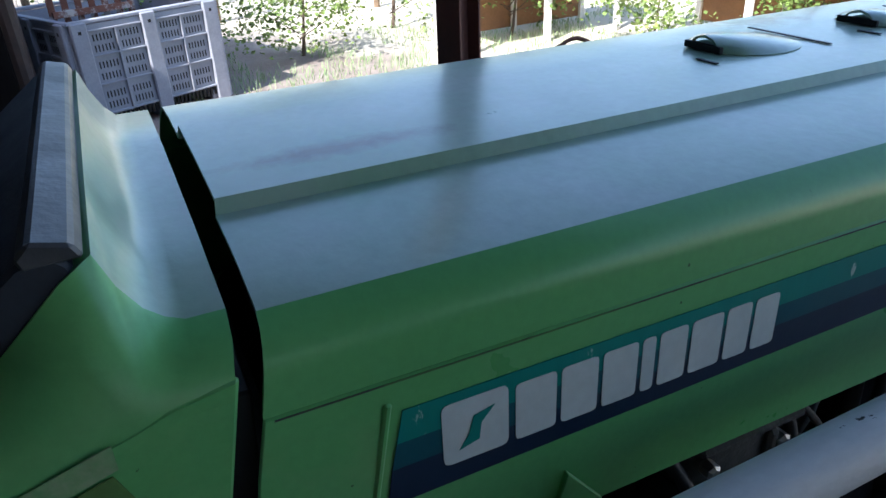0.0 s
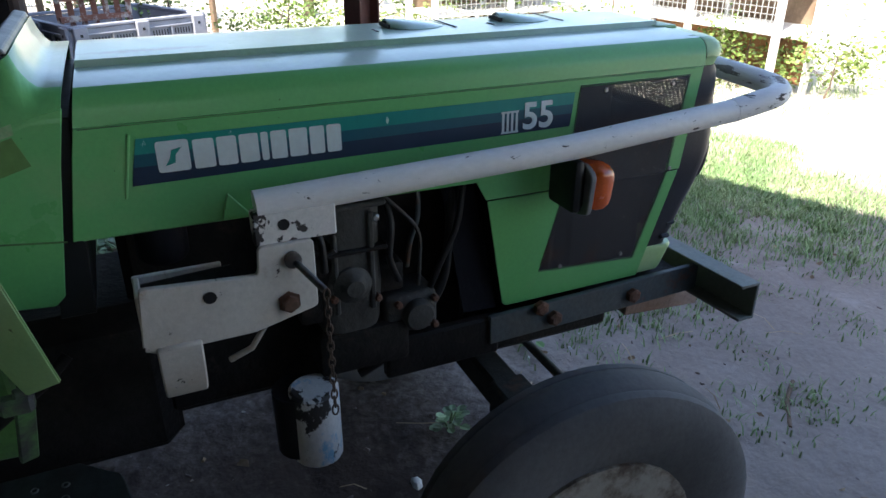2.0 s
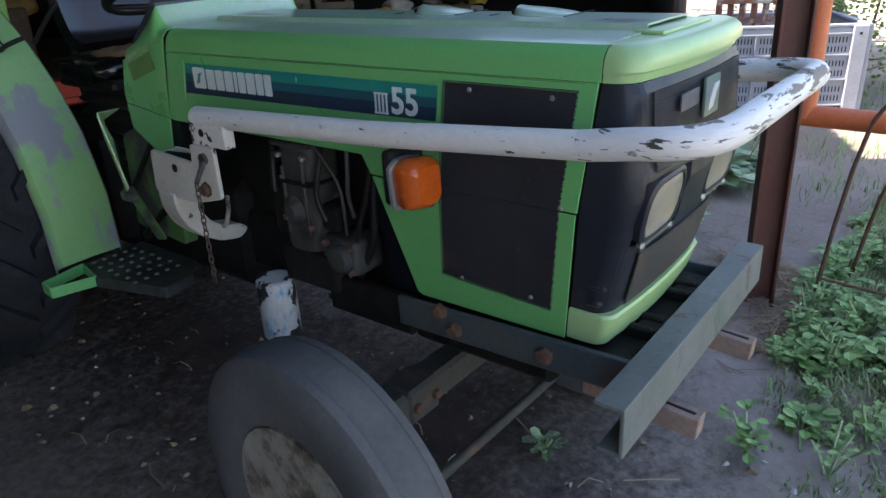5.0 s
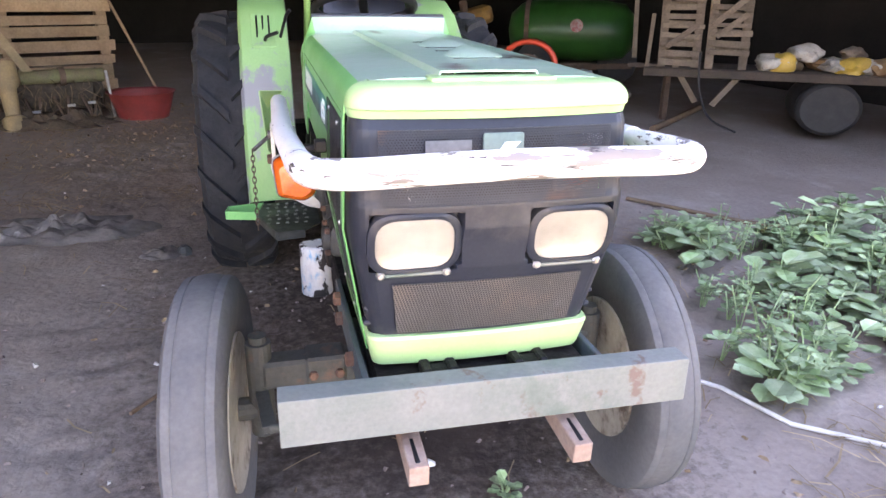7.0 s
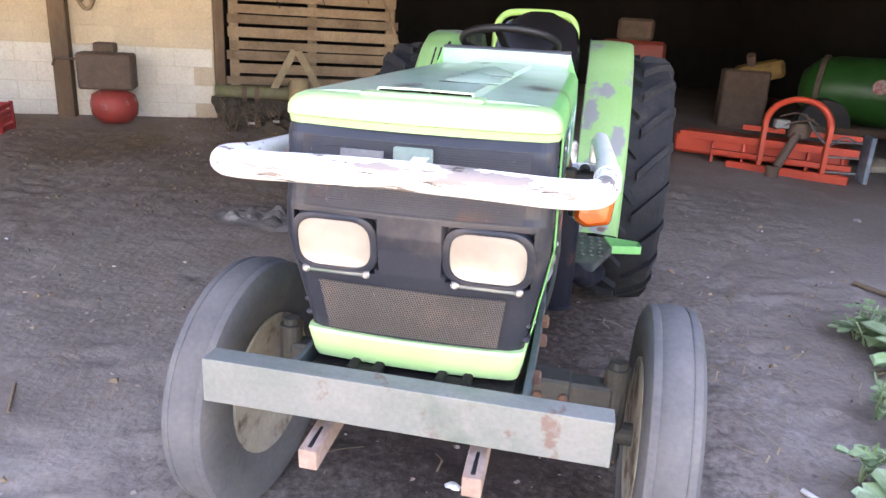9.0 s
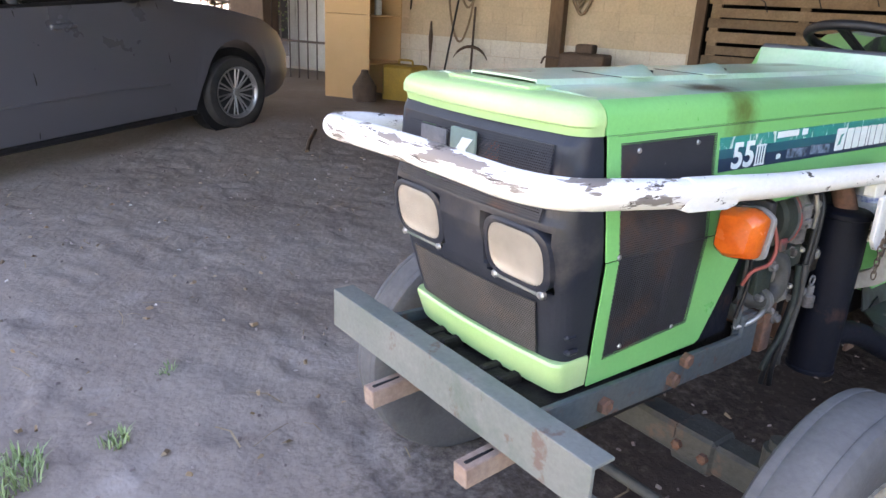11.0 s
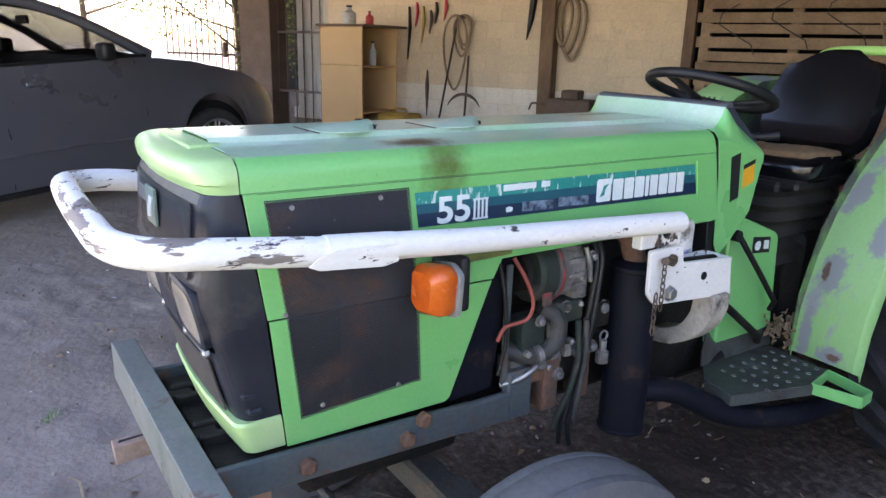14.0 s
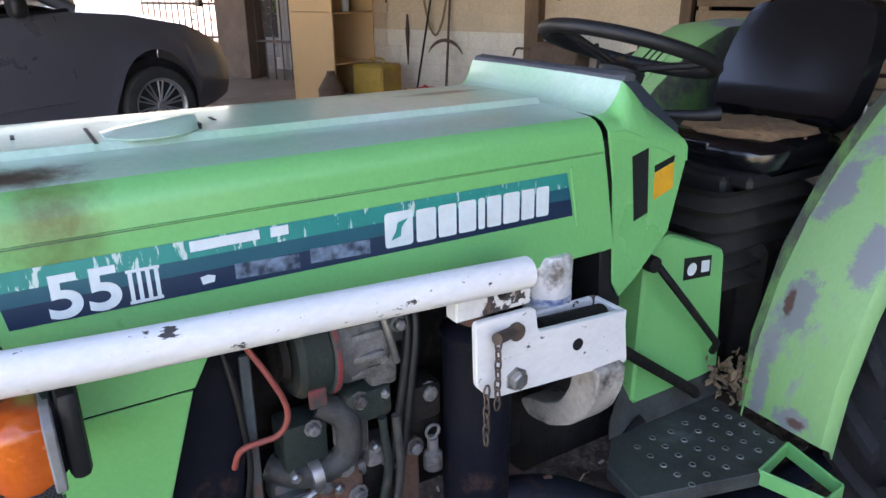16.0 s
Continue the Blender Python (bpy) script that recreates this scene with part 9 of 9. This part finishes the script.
def hutch(x, y, yaw, w, label):
    m = Matrix.Translation((x, y, -0.115)) @ Matrix.Rotation(radians(yaw), 4, "Z")
    t = thing("wire_hutch", label, "hutch", "hutches", m=m)
    for i in (0, 1):
        for j in (0, 1, 2):
            part("leg", box(B(), (w * j / 2, 0.6 * i, 0.55), (0.06, 0.06, 1.1), bevel=0.004), WHITEMETAL, t)
    part("lower_board", box(B(), (w / 2, 0.62, 0.28), (w, 0.03, 0.42), bevel=0.004), mat("rust_brown_board", (0.26, 0.13, 0.06), (0.2, 0.10, 0.05), rough=0.8, scale=3, fine=40, bump=0.2), t)
    part("floor_board", box(B(), (w / 2, 0.3, 0.62), (w, 0.62, 0.04), bevel=0.004), WHITEMETAL, t)
    part("roof_board", box(B(), (w / 2, 0.3, 1.22), (w + 0.1, 0.8, 0.03), bevel=0.004), WHITEMETAL, t)
    n = int(w / 0.06)
    wires = B()
    for i in range(n + 1):
        beam(wires, (w * i / n, -0.02, 0.64), (w * i / n, -0.02, 1.2), 0.006, 0.006, 0)
    for k in range(10):
        beam(wires, (0, -0.02, 0.66 + 0.06 * k), (w, -0.02, 0.66 + 0.06 * k), 0.006, 0.006, 0)
    part("wire_mesh", wires, WIRE, t)["kind"] = "stuff"
    part("back_board", box(B(), (w / 2, 0.62, 0.92), (w, 0.02, 0.56), bevel=0.003), PALLETWOOD, t)


hutch(-5.3, 4.1, 8, 2.0, "white wire-fronted hutch on legs in the sunny yard")
hutch(-5.6, 2.0, 95, 1.9, "old wire hutch with rust-brown boards")
hutch(-2.9, 5.6, 15, 1.7, "white wire hutch standing by the fence")
bk = thing("bucket", "turquoise plastic bucket on the hutch", "bucket")
part("body", lathe(B(), [(0.10, 0), (0.14, 0.26), (0.145, 0.27), (0.13, 0.26), (0.095, 0.01)], Matrix.Translation((-4.55, 4.3, 1.12)), 16), mat("turquoise_plastic", (0.02, 0.38, 0.50), (0.02, 0.33, 0.45), rough=0.4, scale=5, fine=60, bump=0.03), bk, smooth=40)


def fence(p0, p1, n, h, label):
    p0, p1 = Vector(p0), Vector(p1)
    t = thing("wire_fence", label, "fence")
    for i in range(n):
        p = p0.lerp(p1, i / (n - 1))
        part("post", cyl(B(), (p.x, p.y, -0.15), (p.x, p.y, h), 0.045, 8), PALLETWOOD, t)
    w = B()
    for k in range(9):
        z = 0.05 + (h - 0.15) * k / 8
        tube(w, [(p0.x, p0.y, z), (p1.x, p1.y, z)], 0.005, 4, cap=False)
    d = (p1 - p0)
    m_ = int(d.length / 0.22)
    for i in range(m_):
        p = p0.lerp(p1, i / m_)
        tube(w, [(p.x, p.y, 0.0), (p.x, p.y, h - 0.1)], 0.004, 4, cap=False)
    part("wire", w, WIRE, t)["kind"] = "stuff"


fence((-9.5, -4.0, 0), (-8.5, 6.5, 0), 6, 1.5, "wire fence on wooden posts across the yard")
fence((-8.5, 6.5, 0), (1.5, 10.5, 0), 6, 1.5, "wire fence on wooden posts behind the hutches")


def bush_or_tree(name, x, y, h, r, trunk_h, n, seed, label, category, z0=-0.12):
    rng = random.Random(seed)
    t = thing(name, label, category, "trees", m=Matrix.Translation((x, y, z0)))
    tr = B()
    tube(tr, [Vector((0, 0, -0.1)), Vector((0.05, 0.02, trunk_h * 0.6)), Vector((0.0, 0.1, h * 0.8))], 0.1, 8, radii=[0.05 * h * 0.5, 0.04 * h * 0.5, 0.01 * h])
    limbs = []
    for k in range(9):
        a = rng.random() * 6.28
        z = trunk_h * 0.6 + (h * 0.75 - trunk_h * 0.6) * rng.random()
        e = Vector((math.cos(a) * r * rng.uniform(.5, .9), math.sin(a) * r * rng.uniform(.5, .9), min(h * 0.95, z + rng.uniform(0.1, 0.6) * r)))
        tube(tr, [Vector((0, 0, z)), e * 0.5 + Vector((0, 0, z * 0.5)), e], 0.03, 5, radii=[0.016 * h * 0.5, 0.010 * h * 0.5, 0.004 * h])
        limbs.append(e)
    part("trunk", tr, BARK, t, smooth=60)
    vs, fs = [], []
    for _ in range(n):
        c = rng.choice(limbs)
        q = Vector((rng.gauss(0, 1), rng.gauss(0, 1), rng.gauss(0, 0.8))) * r * 0.28
        p = c + q
        if p.z < 0.05:
            continue
        s = rng.uniform(0.05, 0.10) if h > 2 else rng.uniform(0.025, 0.06)
        d = Vector((rng.gauss(0, 1), rng.gauss(0, 1), rng.gauss(0, 0.5))).normalized()
        w = d.cross(Vector((rng.gauss(0, 1), rng.gauss(0, 1), 1))).normalized() * s * 0.4
        i = len(vs)
        vs += [tuple(p), tuple(p + d * s * 0.5 + w), tuple(p + d * s), tuple(p + d * s * 0.5 - w)]
        fs.append((i, i + 1, i + 2, i + 3))
    tri_mesh("crown", vs, fs, TREELEAF, "", "", parent=t)


for k, (x, y, h, r, th, n) in enumerate(((-10.5, -1.5, 3.4, 1.7, 0.8, 2600), (-11.0, 2.0, 4.0, 2.0, 1.0, 3000), (-10.0, 5.0, 3.2, 1.6, 0.8, 2400), (-7.2, 8.5, 3.8, 1.9, 1.0, 2800), (-3.5, 10.8, 4.2, 2.0, 1.2, 2800), (0.5, 12.0, 3.8, 1.9, 1.0, 2400),
                                        (-12.5, -5.5, 4.6, 2.3, 1.2, 2800), (12.5, -6.5, 3.6, 2.0, 1.0, 2600), (15.5, -5.0, 4.2, 2.3, 1.2, 2800), (17.0, -2.0, 4.4, 2.4, 1.2, 2800), (15.0, -9.0, 4.2, 2.2, 1.2, 2600), (18.0, 1.5, 4.4, 2.4, 1.2, 2600))):
    bush_or_tree("tree", x, y, h, r, th, n, 50 + k, "sunlit leafy tree beyond the yard", "tree")
for k, (x, y, h, r, n) in enumerate(((-6.6, 0.6, 0.9, 0.6, 700), (-6.2, 2.8, 0.8, 0.6, 600), (-6.9, -0.6, 1.1, 0.7, 800), (-4.9, 3.6, 0.6, 0.45, 420), (-3.9, 4.6, 0.6, 0.45, 420), (-3.2, 5.0, 0.5, 0.4, 320), (-7.4, 1.9, 1.2, 0.8, 800))):
    bush_or_tree("bush", x, y, h, r, 0.2, n * 3, 90 + k, "small sunlit leafy bush in the yard", "bush")


# ---- litter on the dirt ----
def litter(n, x0, x1, y0, y1, smin, smax, m, label, seed):
    r_ = random.Random(seed)
    vs, fs = [], []
    for _ in range(n):
        x, y, s = r_.uniform(x0, x1), r_.uniform(y0, y1), r_.uniform(smin, smax)
        c = on_ground(x, y, s * 0.25)
        e = Euler((r_.uniform(-0.5, 0.5), r_.uniform(-0.5, 0.5), r_.random() * 6.28)).to_matrix()
        i = len(vs)
        a, b, h = s, s * r_.uniform(0.3, 0.8), s * r_.uniform(0.15, 0.5)
        vs += [tuple(c + e @ Vector(q)) for q in ((-a, -b * 0.6, -h), (a, -b, -h), (a * 0.7, b, -h), (-a * 0.8, b * 0.8, -h), (-a * 0.5, 0, h), (a * 0.5, b * 0.1, h))]
        fs += [(i, i + 1, i + 5, i + 4), (i + 1, i + 2, i + 5), (i + 2, i + 3, i + 4, i + 5), (i + 3, i, i + 4)]
    tri_mesh("litter", vs, fs, m, label, "litter")


CLOD = mat("dirt_clod", (0.27, 0.215, 0.195), (0.20, 0.155, 0.14), rough=0.95, scale=8, fine=40, bump=0.4, island=True, vary=0.3)
DRYLEAF = mat("dry_leaf", (0.34, 0.25, 0.16), (0.22, 0.14, 0.08), rough=0.9, scale=8, fine=40, bump=0.2, island=True, vary=0.35)
PALEBIT = mat("pale_scrap", (0.62, 0.60, 0.56), (0.5, 0.47, 0.43), rough=0.8, scale=8, fine=40, bump=0.1, island=True, vary=0.2)
litter(2800, -2.2, 5.5, -5.0, 2.6, 0.003, 0.013, CLOD, "small clods of dry dirt", 11)
litter(420, -2.0, 4.5, -4.8, 2.4, 0.008, 0.022, DRYLEAF, "dry leaves scattered on the dirt", 12)
litter(110, -2.0, 5.0, -5.0, 2.2, 0.005, 0.016, PALEBIT, "pale scraps scattered on the dirt", 13)
litter(900, 0.3, 3.9, -6.8, -4.2, 0.005, 0.022, DRYLEAF, "straw and dry debris round the tiller", 14)


def straw(n, x0, x1, y0, y1, lmin, lmax, m, label, seed):
    """Loose dry stalks lying flat, in drifts."""
    r_ = random.Random(seed)
    vs, fs = [], []
    while len(fs) < n * 2:
        x, y = r_.uniform(x0, x1), r_.uniform(y0, y1)
        if noise.noise((x * 1.7, y * 1.7, 9.0)) < r_.uniform(-0.5, 0.35):
            continue
        a, ln, w = r_.random() * 3.14, r_.uniform(lmin, lmax), r_.uniform(0.0015, 0.004)
        d = Vector((math.cos(a), math.sin(a), 0))
        q = Vector((-d.y, d.x, 0)) * w
        c = on_ground(x, y, 0.012)
        bend = q * r_.uniform(-6, 6)
        i = len(vs)
        z = Vector((0, 0, r_.uniform(0.0, 0.02)))
        vs += [tuple(p) for p in (c - d * ln + q, c - d * ln - q, c + bend + q + z, c + bend - q + z, c + d * ln + q, c + d * ln - q)]
        fs += [(i, i + 1, i + 3, i + 2), (i + 2, i + 3, i + 5, i + 4)]
    tri_mesh("straw", vs, fs, m, label, "straw")


STRAW = mat("dry_straw", (0.36, 0.27, 0.17), (0.24, 0.17, 0.10), rough=0.9, scale=6, fine=40, bump=0.0, island=True, vary=0.4)
straw(2600, 0.6, 4.2, -6.6, -3.2, 0.03, 0.12, STRAW, "brown straw trodden into the shed floor", 31)
straw(260, 3.0, 4.5, -4.9, -3.7, 0.06, 0.30, STRAW, "long pale stalks drifted by the shed wall", 35)
straw(260, -1.8, 4.8, -4.0, 2.2, 0.02, 0.09, STRAW, "single stalks scattered on the dirt", 32)
straw(500, -2.1, -1.20, -0.35, 0.20, 0.03, 0.13, STRAW, "pale dry grass lying beside the weeds", 34)
straw(500, -3.2, -1.0, -2.6, 0.4, 0.02, 0.08, STRAW, "dry stalks between the weeds", 33)
strip = thing("plastic_strip", "torn pale plastic strip lying beside the weeds", "plastic strip")
part("strip", tube(B(), [on_ground(-1.17, -0.80, 0.012), on_ground(-1.25, -0.71, 0.016), on_ground(-1.37, -0.455, 0.012), on_ground(-1.62, -0.28, 0.014)], 0.0095, 8), PALEBIT, strip, smooth=60)


# ---- blocks of the wall ----
def wall_blocks():
    """Blocks in stretcher bond, limewashed up to a man's hip."""
    meshes = {}
    for m_, nm in ((WALLTAN, "block"), (WALLWHITE, "limewashed_block")):
        bm = box(B(), (0, 0, 0), (0.396, 0.012, 0.196), None, 0.002)
        me = bpy.data.meshes.new(nm)
        bm.to_mesh(me)
        bm.free()
        me.materials.append(m_)
        meshes[nm] = me
    rot = Matrix.Rotation(radians(YAW), 4, "Z")
    for r in range(12):
        z = 0.07 + 0.2 * r
        for k in range(12):
            u = 2.66 + 0.4 * k + (0.2 if r % 2 else 0.0)
            if u > 7.26:
                continue
            nm = "limewashed_block" if z < 0.95 else "block"
            ob = new(nm, meshes[nm])
            ob.matrix_basis = Matrix.Translation(S(u, 7.803, z)) @ rot
            ob.parent = wall_north


wall_blocks()
